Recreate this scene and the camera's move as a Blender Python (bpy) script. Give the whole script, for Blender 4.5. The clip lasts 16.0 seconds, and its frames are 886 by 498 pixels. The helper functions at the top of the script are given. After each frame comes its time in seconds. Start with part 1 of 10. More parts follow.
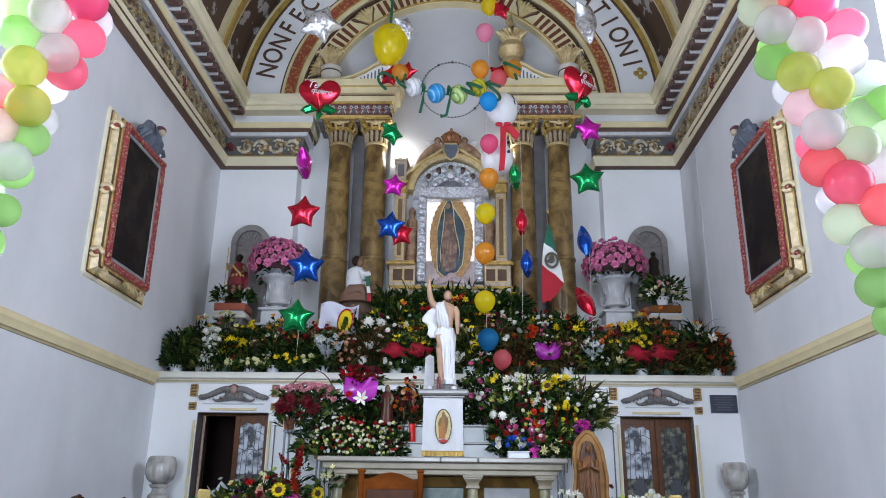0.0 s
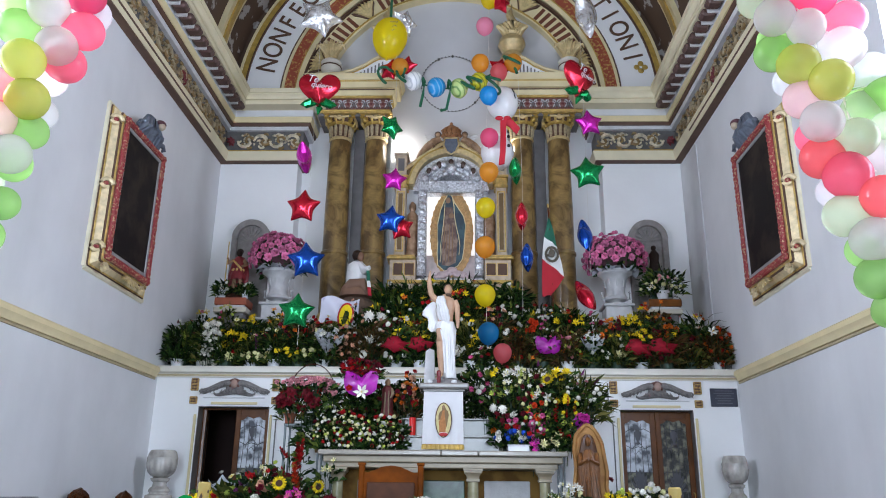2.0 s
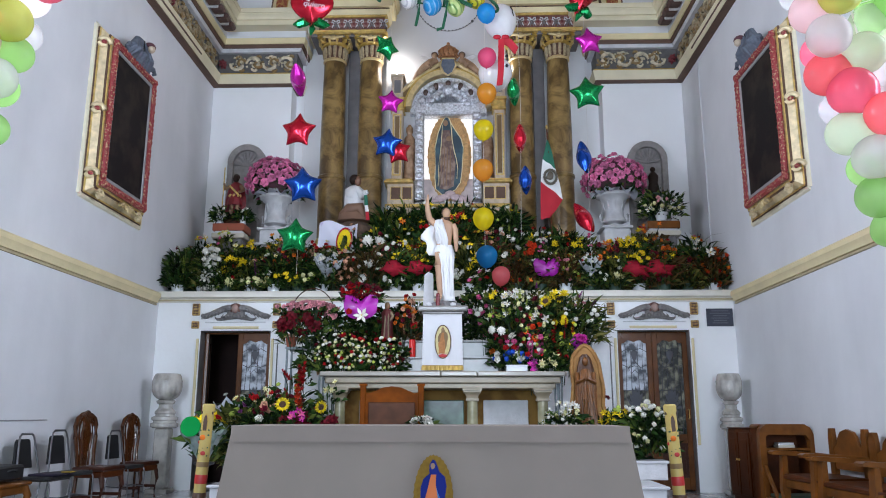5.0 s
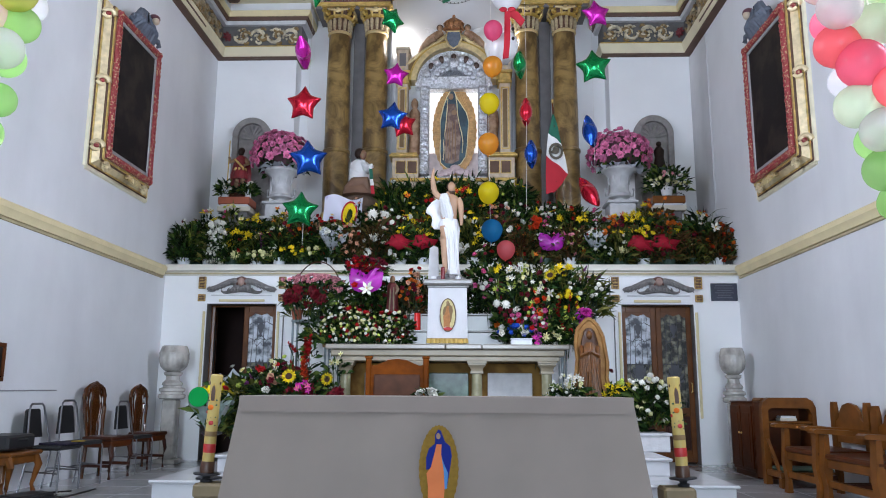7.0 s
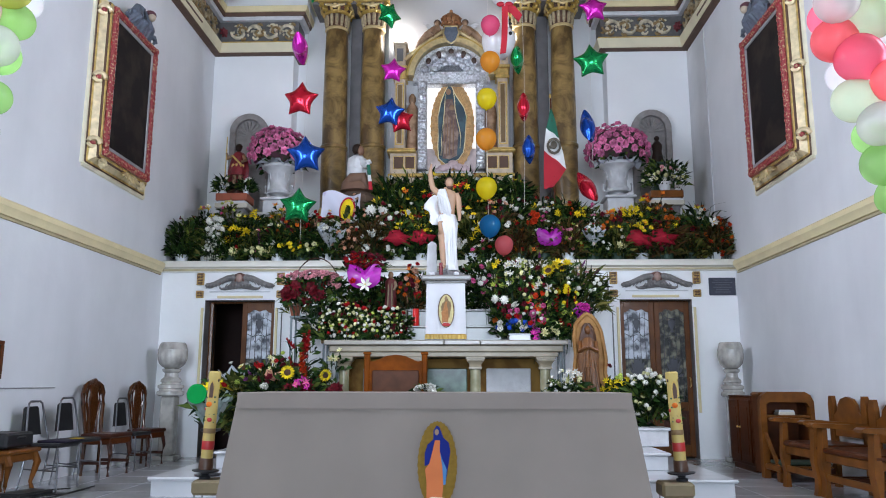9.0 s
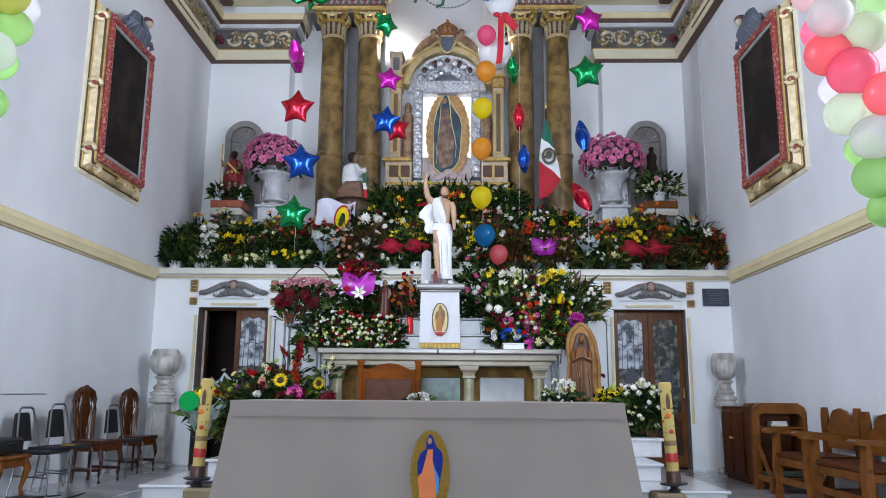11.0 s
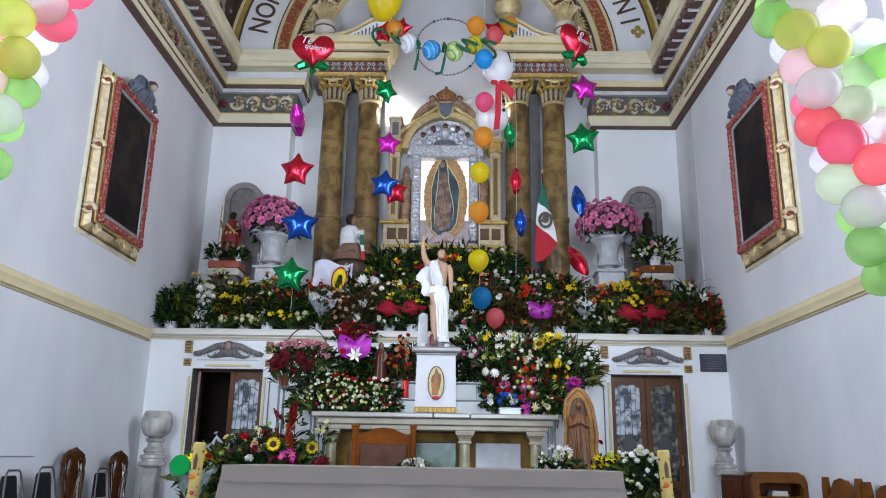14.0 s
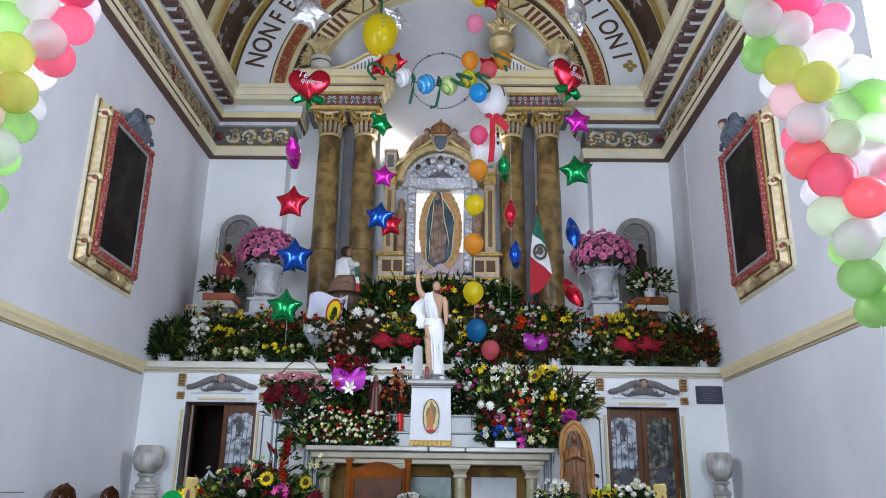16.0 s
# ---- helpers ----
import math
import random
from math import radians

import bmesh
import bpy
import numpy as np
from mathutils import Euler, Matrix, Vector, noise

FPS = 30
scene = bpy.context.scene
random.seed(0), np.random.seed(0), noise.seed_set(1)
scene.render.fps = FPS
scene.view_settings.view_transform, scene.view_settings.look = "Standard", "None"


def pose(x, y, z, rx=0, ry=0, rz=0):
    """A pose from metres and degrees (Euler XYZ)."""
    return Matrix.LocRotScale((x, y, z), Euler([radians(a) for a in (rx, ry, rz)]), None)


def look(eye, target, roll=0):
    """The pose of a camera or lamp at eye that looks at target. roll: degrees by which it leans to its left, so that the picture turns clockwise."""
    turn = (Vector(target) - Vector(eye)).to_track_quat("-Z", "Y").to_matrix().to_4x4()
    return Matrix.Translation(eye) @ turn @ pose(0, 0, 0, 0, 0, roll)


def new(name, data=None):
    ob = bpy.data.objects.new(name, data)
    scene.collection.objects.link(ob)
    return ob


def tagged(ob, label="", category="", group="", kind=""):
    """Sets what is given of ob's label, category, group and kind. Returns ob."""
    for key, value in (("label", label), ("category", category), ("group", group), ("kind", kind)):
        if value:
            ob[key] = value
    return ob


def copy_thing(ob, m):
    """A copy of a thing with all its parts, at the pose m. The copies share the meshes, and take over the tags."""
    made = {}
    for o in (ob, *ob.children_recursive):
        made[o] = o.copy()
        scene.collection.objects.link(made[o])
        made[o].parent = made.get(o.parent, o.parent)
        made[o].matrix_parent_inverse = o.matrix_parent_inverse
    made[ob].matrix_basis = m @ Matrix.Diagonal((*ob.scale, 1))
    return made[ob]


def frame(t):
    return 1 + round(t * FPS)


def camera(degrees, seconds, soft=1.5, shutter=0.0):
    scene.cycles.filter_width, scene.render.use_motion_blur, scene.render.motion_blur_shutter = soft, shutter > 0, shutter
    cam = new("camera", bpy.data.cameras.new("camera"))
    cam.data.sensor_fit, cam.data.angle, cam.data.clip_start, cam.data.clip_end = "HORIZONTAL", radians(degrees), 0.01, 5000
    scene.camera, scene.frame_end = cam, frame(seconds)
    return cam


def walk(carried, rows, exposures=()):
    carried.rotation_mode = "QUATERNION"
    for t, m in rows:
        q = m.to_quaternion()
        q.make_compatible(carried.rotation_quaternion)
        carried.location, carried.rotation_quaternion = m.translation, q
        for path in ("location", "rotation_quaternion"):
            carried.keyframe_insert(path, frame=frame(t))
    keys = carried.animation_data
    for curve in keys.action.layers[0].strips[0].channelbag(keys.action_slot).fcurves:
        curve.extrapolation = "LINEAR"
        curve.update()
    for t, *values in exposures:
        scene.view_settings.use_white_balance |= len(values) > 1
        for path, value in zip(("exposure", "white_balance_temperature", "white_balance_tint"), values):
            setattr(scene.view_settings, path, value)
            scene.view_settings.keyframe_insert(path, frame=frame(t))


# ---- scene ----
cam = camera(60.16, 16.0, soft=1.0)
PATH = [
    (0, pose(0.3030, -0.0083, 1.0249, 108.318, -0.699, 1.526)),
    (0.5, pose(0.3059, -0.0094, 1.0143, 108.203, -0.748, 1.479)),
    (1, pose(0.3072, -0.0122, 1.0079, 108.555, -0.758, 1.285)),
    (1.5, pose(0.3103, -0.0083, 1.0057, 108.414, -0.751, 1.394)),
    (2, pose(0.3139, -0.0059, 1.0049, 107.977, -0.652, 1.616)),
    (2.5, pose(0.3159, 0.0012, 1.0015, 107.249, -0.435, 1.541)),
    (3, pose(0.3189, 0.0076, 1.0016, 106.361, -0.480, 1.682)),
    (3.5, pose(0.3182, 0.0160, 1.0022, 105.464, -0.556, 1.607)),
    (4, pose(0.3177, 0.0249, 1.0063, 104.165, -0.352, 1.695)),
    (4.5, pose(0.3181, 0.0300, 1.0079, 103.150, -0.071, 1.609)),
    (7, pose(0.3023, 0.0126, 0.9793, 100.480, -0.329, 1.902)),
    (7.5, pose(0.2981, 0.0160, 0.9861, 100.461, -0.261, 1.787)),
    (8, pose(0.3038, 0.0180, 0.9878, 99.978, -0.048, 1.861)),
    (10.5, pose(0.3111, 0.0142, 0.9857, 100.552, -0.337, 1.558)),
    (11, pose(0.3096, 0.0116, 0.9870, 100.764, -0.466, 1.360)),
    (11.5, pose(0.3104, 0.0084, 0.9927, 101.312, -0.543, 1.406)),
    (12, pose(0.3091, 0.0050, 0.9963, 102.070, -0.684, 1.269)),
    (12.5, pose(0.3111, 0.0001, 0.9950, 103.044, -0.705, 1.363)),
    (13, pose(0.3097, -0.0046, 0.9959, 103.547, -0.793, 1.142)),
    (13.5, pose(0.3081, -0.0069, 0.9986, 104.381, -0.907, 1.124)),
    (14, pose(0.3069, -0.0134, 1.0003, 105.358, -0.939, 0.997)),
    (14.5, pose(0.3085, -0.0171, 1.0048, 106.000, -0.944, 0.790)),
    (15, pose(0.3103, -0.0227, 1.0040, 106.619, -0.650, 1.059)),
    (15.5, pose(0.3112, -0.0263, 1.0044, 107.407, -0.793, 0.613)),
    (16, pose(0.3109, -0.0304, 1.0048, 107.711, -0.764, 0.672)),
]
walk(cam, PATH, [(0, -0.14), (2.5, -0.11), (4.5, -0.08), (7, -0.03), (10.5, 0.0), (12.5, 0.0), (14, -0.04), (16, -0.12)])

# ---- world and large lights ----
world = bpy.data.worlds.new("world")
scene.world = world
world.use_nodes = True
sky = world.node_tree.nodes.new("ShaderNodeTexSky")
sky.sky_type, sky.sun_disc = 'NISHITA', False
sky.sun_elevation, sky.sun_rotation = radians(40), radians(150)
world.node_tree.links.new(sky.outputs[0], world.node_tree.nodes["Background"].inputs[0])
world.node_tree.nodes["Background"].inputs[1].default_value = 0.1
scene.view_settings.exposure = 0.0


def lamp(name, kind, m, energy, color, size=None, size_y=None):
    data = bpy.data.lights.new(name, kind)
    data.energy, data.color = energy, color
    if kind == 'AREA':
        data.shape, data.size, data.size_y = 'RECTANGLE', size, size_y
    elif kind == 'SUN':
        data.angle = size
    elif kind == 'POINT':
        data.shadow_soft_size = size
    ob = new(name, data)
    ob.matrix_world = m
    return ob


DAY = (0.74, 0.81, 1.0)
# daylight standing in the side windows and the entrance
lamp("window_light", 'AREA', look((-4.25, 5.2, 4.5), (0, 5.2, 5.5)), 500, DAY, 1.8, 3.6)
lamp("window_light", 'AREA', look((4.25, 5.2, 4.5), (0, 5.2, 5.5)), 460, DAY, 1.8, 3.6)
lamp("entrance_light", 'AREA', look((0, -13.6, 2.9), (0, 0, 3.0)), 1640, (0.67, 0.815, 1.0), 4.5, 6.0)
lamp("niche_light", 'POINT', Matrix.Translation((-0.86, 12.42, 7.05)), 9, (1.0, 0.97, 0.92), 0.06)
lamp("niche_light", 'POINT', Matrix.Translation((0.98, 12.42, 7.0)), 5, (1.0, 0.97, 0.92), 0.06)


# ---- materials ----
def mat(name, color, rough=0.6, metal=0.0, vary=0.08, scale=6.0, bump=0.0, bump_scale=40.0, second=None,
        coat=0.0, island=0.0, rand=0.0, emit=None, strength=0.0, trans=0.0, mix_at=(0.45, 0.6), sub=0.0, alpha=1.0, spec=None):
    m = bpy.data.materials.new(name)
    m.use_nodes = True
    n, l = m.node_tree.nodes, m.node_tree.links
    b = n["Principled BSDF"]
    b.inputs["Roughness"].default_value = rough
    b.inputs["Metallic"].default_value = metal
    b.inputs["Coat Weight"].default_value = coat
    b.inputs["Transmission Weight"].default_value = trans
    b.inputs["Alpha"].default_value = alpha
    if sub:
        b.inputs["Subsurface Weight"].default_value = sub
        b.inputs["Subsurface Radius"].default_value = (0.08, 0.08, 0.08)
    tc = n.new("ShaderNodeTexCoord")
    no = n.new("ShaderNodeTexNoise")
    no.inputs["Scale"].default_value = scale
    no.inputs["Detail"].default_value = 6
    l.new(tc.outputs["Object"], no.inputs["Vector"])
    ramp = n.new("ShaderNodeValToRGB")
    ramp.color_ramp.elements[0].position, ramp.color_ramp.elements[1].position = (mix_at if second else (0.25, 0.75))
    c = list(color)
    lo = [max(0, v * (1 - vary)) for v in c] if not second else c
    hi = [min(1, v * (1 + vary)) for v in c] if not second else list(second)
    ramp.color_ramp.elements[0].color = (*lo, 1)
    ramp.color_ramp.elements[1].color = (*hi, 1)
    l.new(no.outputs["Fac"], ramp.inputs["Fac"])
    out = ramp.outputs["Color"]
    if island or rand:
        hsv = n.new("ShaderNodeHueSaturation")
        mr = n.new("ShaderNodeMapRange")
        if island:
            g = n.new("ShaderNodeNewGeometry")
            l.new(g.outputs["Random Per Island"], mr.inputs["Value"])
        else:
            g = n.new("ShaderNodeObjectInfo")
            l.new(g.outputs["Random"], mr.inputs["Value"])
        k = island or rand
        mr.inputs["To Min"].default_value, mr.inputs["To Max"].default_value = 1 - k, 1 + k
        l.new(mr.outputs[0], hsv.inputs["Value"])
        l.new(out, hsv.inputs["Color"])
        out = hsv.outputs["Color"]
    l.new(out, b.inputs["Base Color"])
    if bump:
        nb = n.new("ShaderNodeTexNoise")
        nb.inputs["Scale"].default_value = bump_scale
        nb.inputs["Detail"].default_value = 4
        l.new(tc.outputs["Object"], nb.inputs["Vector"])
        bp = n.new("ShaderNodeBump")
        bp.inputs["Strength"].default_value = bump
        bp.inputs["Distance"].default_value = 0.02
        l.new(nb.outputs["Fac"], bp.inputs["Height"])
        l.new(bp.outputs["Normal"], b.inputs["Normal"])
    if spec is not None:
        b.inputs["Specular IOR Level"].default_value = spec
    if emit:
        b.inputs["Emission Color"].default_value = (*emit, 1)
        b.inputs["Emission Strength"].default_value = strength
    return m


M_WALL = mat("painted_plaster", (0.71, 0.72, 0.735), 0.75, vary=0.085, scale=0.9, bump=0.12, bump_scale=9)
# wall plaster darkened to carry the shade under the vault ribs
M_LUNETTE = mat("shaded_lunette_plaster", (0.56, 0.56, 0.57), 0.75, vary=0.10, scale=0.9, bump=0.12, bump_scale=9)
M_GREYSTRIP = mat("greyer_plaster", (0.66, 0.665, 0.675), 0.78, vary=0.12, scale=1.4, bump=0.12, bump_scale=9)


def streaks(m, amount):
    """Faint upright damp streaks and fine mottling over a painted surface."""
    n, l = m.node_tree.nodes, m.node_tree.links
    b = n["Principled BSDF"]
    src = b.inputs["Base Color"].links[0].from_socket
    tc, mp, no, mr = n.new("ShaderNodeTexCoord"), n.new("ShaderNodeMapping"), n.new("ShaderNodeTexNoise"), n.new("ShaderNodeMapRange")
    mp.inputs["Scale"].default_value = (1.5, 1.5, 0.25)
    no.inputs["Scale"].default_value, no.inputs["Detail"].default_value, no.inputs["Roughness"].default_value = 1.0, 7, 0.6
    mr.inputs["From Min"].default_value, mr.inputs["From Max"].default_value = 0.42, 0.72
    mr.inputs["To Min"].default_value, mr.inputs["To Max"].default_value = 1.0, 1.0 - amount
    hsv = n.new("ShaderNodeHueSaturation")
    l.new(tc.outputs["Object"], mp.inputs["Vector"])
    l.new(mp.outputs[0], no.inputs["Vector"])
    l.new(no.outputs["Fac"], mr.inputs["Value"])
    l.new(mr.outputs[0], hsv.inputs["Value"])
    l.new(src, hsv.inputs["Color"])
    l.new(hsv.outputs[0], b.inputs["Base Color"])


streaks(M_WALL, 0.06)
streaks(M_GREYSTRIP, 0.14)
M_WHITE = mat("white_plaster", (0.90, 0.905, 0.91), 0.7, vary=0.04, scale=1.2, bump=0.1, bump_scale=14)
M_CREAM = mat("cream_paint", (0.76, 0.65, 0.38), 0.6, vary=0.08, scale=4, bump=0.1)
M_CORNICE = mat("pale_cream_paint", (0.74, 0.67, 0.47), 0.6, vary=0.08, scale=3, bump=0.1)
M_GOLDPAINT = mat("gold_paint", (0.50, 0.33, 0.075), 0.42, 0.2, vary=0.3, scale=9, bump=0.15)
M_GILT = mat("gilt_wood", (0.66, 0.46, 0.15), 0.34, 0.45, vary=0.35, scale=14, bump=0.3, bump_scale=60)
M_GILTPALE = mat("pale_gilding", (0.62, 0.48, 0.24), 0.38, 0.3, vary=0.25, scale=14, bump=0.3, bump_scale=60)
M_BROWN = mat("brown_paint", (0.11, 0.055, 0.032), 0.6, vary=0.2, scale=8)
M_REDBAND = mat("red_ornament_paint", (0.33, 0.07, 0.035), 0.6, second=(0.52, 0.30, 0.09), scale=22, mix_at=(0.52, 0.62))
M_FRIEZE = mat("grey_frieze_paint", (0.12, 0.115, 0.11), 0.65, vary=0.25, scale=9)
M_LEAFORN = mat("stucco_scroll", (0.62, 0.55, 0.40), 0.55, vary=0.45, scale=11, bump=0.3)
M_ACANTHUS = mat("cream_gold_leaf", (0.60, 0.47, 0.22), 0.5, 0.1, vary=0.3, scale=14, bump=0.3)
M_LEAFDULL = mat("olive_scroll_paint", (0.42, 0.35, 0.22), 0.55, second=(0.24, 0.17, 0.09), scale=5, mix_at=(0.42, 0.62), bump=0.3)
M_VAULT = mat("vault_fresco", (0.10, 0.058, 0.036), 0.7, second=(0.45, 0.42, 0.40), scale=3.2, mix_at=(0.56, 0.60))
M_COLUMN = mat("brown_marble", (0.10, 0.058, 0.019), 0.28, second=(0.31, 0.20, 0.07), scale=1.7, mix_at=(0.41, 0.60), coat=0.25, bump=0.05)
M_COLUMN.node_tree.nodes["Noise Texture"].inputs["Distortion"].default_value = 1.6
M_COLUMN.node_tree.nodes["Noise Texture"].inputs["Roughness"].default_value = 0.62
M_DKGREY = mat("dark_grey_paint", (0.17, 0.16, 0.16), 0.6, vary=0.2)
M_MARBLE = mat("white_marble", (0.32, 0.29, 0.24), 0.25, second=(0.23, 0.205, 0.17), scale=1.8, mix_at=(0.42, 0.75), coat=0.2)
M_GREYMARBLE = mat("grey_veined_marble", (0.25, 0.235, 0.215), 0.25, second=(0.16, 0.15, 0.14), scale=3.5, mix_at=(0.42, 0.75), coat=0.2)
M_CREAMMARBLE = mat("cream_marble", (0.31, 0.262, 0.18), 0.35, second=(0.22, 0.18, 0.11), scale=3.5, mix_at=(0.4, 0.75))
M_GREENMARBLE = mat("green_onyx", (0.38, 0.35, 0.22), 0.25, second=(0.22, 0.21, 0.11), scale=5, mix_at=(0.4, 0.7))
M_ONYX = mat("onyx_stone", (0.58, 0.55, 0.50), 0.25, second=(0.26, 0.24, 0.22), scale=4.5, mix_at=(0.42, 0.72), coat=0.3)
M_STONE = mat("grey_carved_stone", (0.19, 0.18, 0.18), 0.75, vary=0.25, scale=14, bump=0.5, bump_scale=50)
M_FRAMEGOLD = mat("bright_frame_gilding", (0.74, 0.61, 0.37), 0.4, 0.25, vary=0.25, scale=14, bump=0.25, bump_scale=50)
M_LEDGE = mat("ivory_stone_paint", (0.76, 0.73, 0.64), 0.55, vary=0.06, scale=3, bump=0.08)
M_URN = mat("grey_urn_stone", (0.50, 0.50, 0.505), 0.55, vary=0.15, scale=9, bump=0.25)
M_RET = mat("pinkish_marbled_paint", (0.55, 0.44, 0.32), 0.5, vary=0.25, scale=12)
M_DOOR = mat("red_brown_door_wood", (0.135, 0.046, 0.011), 0.32, vary=0.35, scale=5, coat=0.1, spec=0.25)
M_OCHRE = mat("pale_ochre_paint", (0.44, 0.37, 0.22), 0.6, vary=0.15)
M_NICHE = mat("warm_grey_niche_stone", (0.27, 0.25, 0.24), 0.75, vary=0.2, scale=12, bump=0.4, bump_scale=50)
M_LIGHTSTONE = mat("pale_stone", (0.62, 0.62, 0.63), 0.6, vary=0.12, scale=9, bump=0.25)
M_FLOOR = mat("polished_floor", (0.30, 0.30, 0.31), 0.13, second=(0.30, 0.31, 0.32), scale=3.0, mix_at=(0.35, 0.75))
M_GROUT = mat("floor_joint", (0.42, 0.42, 0.43), 0.6)
M_WOOD = mat("varnished_wood", (0.085, 0.021, 0.004), 0.42, vary=0.4, scale=5, coat=0.06, bump=0.06, spec=0.2)
M_WOODDK = mat("dark_varnished_wood", (0.05, 0.013, 0.005), 0.36, vary=0.35, scale=5, coat=0.15, spec=0.3)
M_WOODLT = mat("orange_varnished_wood", (0.155, 0.052, 0.008), 0.4, vary=0.5, scale=6, coat=0.08, spec=0.18)
M_CARVED = mat("carved_cedar", (0.34, 0.175, 0.055), 0.5, spec=0.2, second=(0.22, 0.10, 0.028), scale=7, mix_at=(0.4, 0.7), bump=0.4, bump_scale=26)
M_DARKROOM = mat("unlit_room_black", (0.03, 0.013, 0.011), 0.9, vary=0.4, scale=2)
M_BLACK = mat("black_vinyl", (0.012, 0.012, 0.013), 0.45, vary=0.3)
M_CHROME = mat("chrome", (0.27, 0.27, 0.29), 0.3, 1.0, vary=0.1)
M_IRON = mat("dark_iron", (0.05, 0.05, 0.055), 0.5, 0.6)
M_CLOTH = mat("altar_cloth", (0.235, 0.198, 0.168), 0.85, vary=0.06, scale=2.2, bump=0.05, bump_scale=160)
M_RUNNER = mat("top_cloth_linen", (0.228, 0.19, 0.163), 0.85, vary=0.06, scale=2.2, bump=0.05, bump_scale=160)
M_LINEN = mat("white_linen", (0.62, 0.62, 0.63), 0.85, vary=0.03, bump=0.15, bump_scale=90)
M_SKIN = mat("painted_flesh_plaster", (0.45, 0.27, 0.165), 0.5, vary=0.12)
M_ROBE = mat("white_plaster_robe", (0.72, 0.72, 0.72), 0.5, vary=0.04, bump=0.1, bump_scale=20)
M_HAIR = mat("dark_brown_painted_plaster", (0.028, 0.016, 0.011), 0.6, spec=0.2)
M_CANVAS = mat("darkened_canvas", (0.010, 0.008, 0.008), 0.6, second=(0.03, 0.022, 0.018), scale=3, spec=0.15)
M_REDFRAME = mat("red_gilt_carving", (0.30, 0.035, 0.04), 0.5, second=(0.55, 0.36, 0.20), scale=38, mix_at=(0.54, 0.62), bump=0.5, bump_scale=45)
M_GREYTRIM = mat("silver_grey_trim", (0.36, 0.36, 0.37), 0.4, 0.3, vary=0.2)
M_PUTTO = mat("slate_blue_plaster", (0.115, 0.135, 0.17), 0.65, vary=0.3, scale=20, bump=0.3)
M_SILVER = mat("embossed_silver", (0.60, 0.61, 0.64), 0.3, 0.8, vary=0.5, scale=30, bump=0.9, bump_scale=34)
M_PLAQUE = mat("slate_plaque", (0.045, 0.05, 0.075), 0.35, vary=0.2)
M_BAR = mat("engraved_bar", (0.11, 0.115, 0.14), 0.5)
# pale blotches in the base colour stand in for reflected daylight
M_GLASS_GLARE = mat("leaded_glass_glare", (0.10, 0.11, 0.13), 0.08, vary=0.2, second=(0.70, 0.74, 0.80), scale=9, mix_at=(0.36, 0.58), coat=0.3)
M_GLASSDK = mat("leaded_dark_glass", (0.03, 0.032, 0.028), 0.10, second=(0.25, 0.24, 0.17), scale=11, mix_at=(0.45, 0.62), coat=0.3)
M_LEAD = mat("lead_came", (0.07, 0.07, 0.08), 0.45, 0.4)
M_TUBE = mat("lamp_glow", (1, 1, 1), 0.5, emit=(1.0, 0.98, 0.95), strength=14)
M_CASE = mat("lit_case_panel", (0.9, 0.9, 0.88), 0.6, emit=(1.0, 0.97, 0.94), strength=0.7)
M_SUNRAY = mat("golden_rays_paint", (0.47, 0.27, 0.10), 0.5, vary=0.4, scale=18)
M_SUNEDGE = mat("red_gold_rim_paint", (0.33, 0.14, 0.05), 0.5, vary=0.3, scale=18)
M_MANTLE = mat("blue_green_mantle_paint", (0.028, 0.050, 0.066), 0.5, second=(0.05, 0.10, 0.12), scale=7)
M_GOWN = mat("rose_gown_paint", (0.13, 0.075, 0.062), 0.5, second=(0.30, 0.21, 0.16), scale=9)
M_GOWN2 = mat("orange_gown_paint", (0.58, 0.17, 0.06), 0.7, vary=0.1, spec=0.1)
M_RAYCLOTH = mat("brown_gold_cloth", (0.21, 0.125, 0.022), 0.8, vary=0.2, scale=30, spec=0.1)
M_BLUE2 = mat("royal_blue_paint", (0.012, 0.022, 0.17), 0.75, spec=0.1)
M_OLIVE = mat("olive_gold_paint", (0.19, 0.115, 0.045), 0.6, vary=0.15)
M_CANDLE = mat("cream_wax", (0.46, 0.34, 0.10), 0.5, vary=0.1, sub=0.0)
M_REDWAX = mat("red_wax", (0.42, 0.02, 0.02), 0.45)
M_GREENWAX = mat("dark_green_paint", (0.03, 0.09, 0.05), 0.5)
M_REDLAMP = mat("red_votive_glass", (0.34, 0.010, 0.014), 0.2, emit=(1.0, 0.05, 0.04), strength=0.3)
M_STOOL = mat("painted_box", (0.20, 0.15, 0.075), 0.6, vary=.15)
M_BLINE = mat("black_beads", (0.09, 0.085, 0.08), 0.35)
M_STRING = mat("ribbon_string", (0.75, 0.72, 0.68), 0.5)
M_GREENRIB = mat("green_tinsel", (0.008, 0.10, 0.045), 0.5, vary=0.4, scale=30)
M_STEM = mat("dark_green_stem", (0.014, 0.034, 0.010), 0.6, vary=0.3)
M_FLAGG = mat("green_flag_cloth", (0.01, 0.13, 0.075), 0.7)
M_FLAGW = mat("white_flag_cloth", (0.78, 0.78, 0.76), 0.7)
M_FLAGR = mat("red_flag_cloth", (0.44, 0.010, 0.024), 0.75)
M_PINKCEL = mat("magenta_cellophane", (0.38, 0.012, 0.34), 0.38, vary=0.3, scale=9, coat=0.4)
M_REDPAPER = mat("crimson_paper", (0.30, 0.012, 0.026), 0.7, vary=0.3, spec=0.15)
M_CLEARCEL = mat("silver_cellophane", (0.55, 0.58, 0.62), 0.25, vary=0.3, scale=18, coat=0.4)


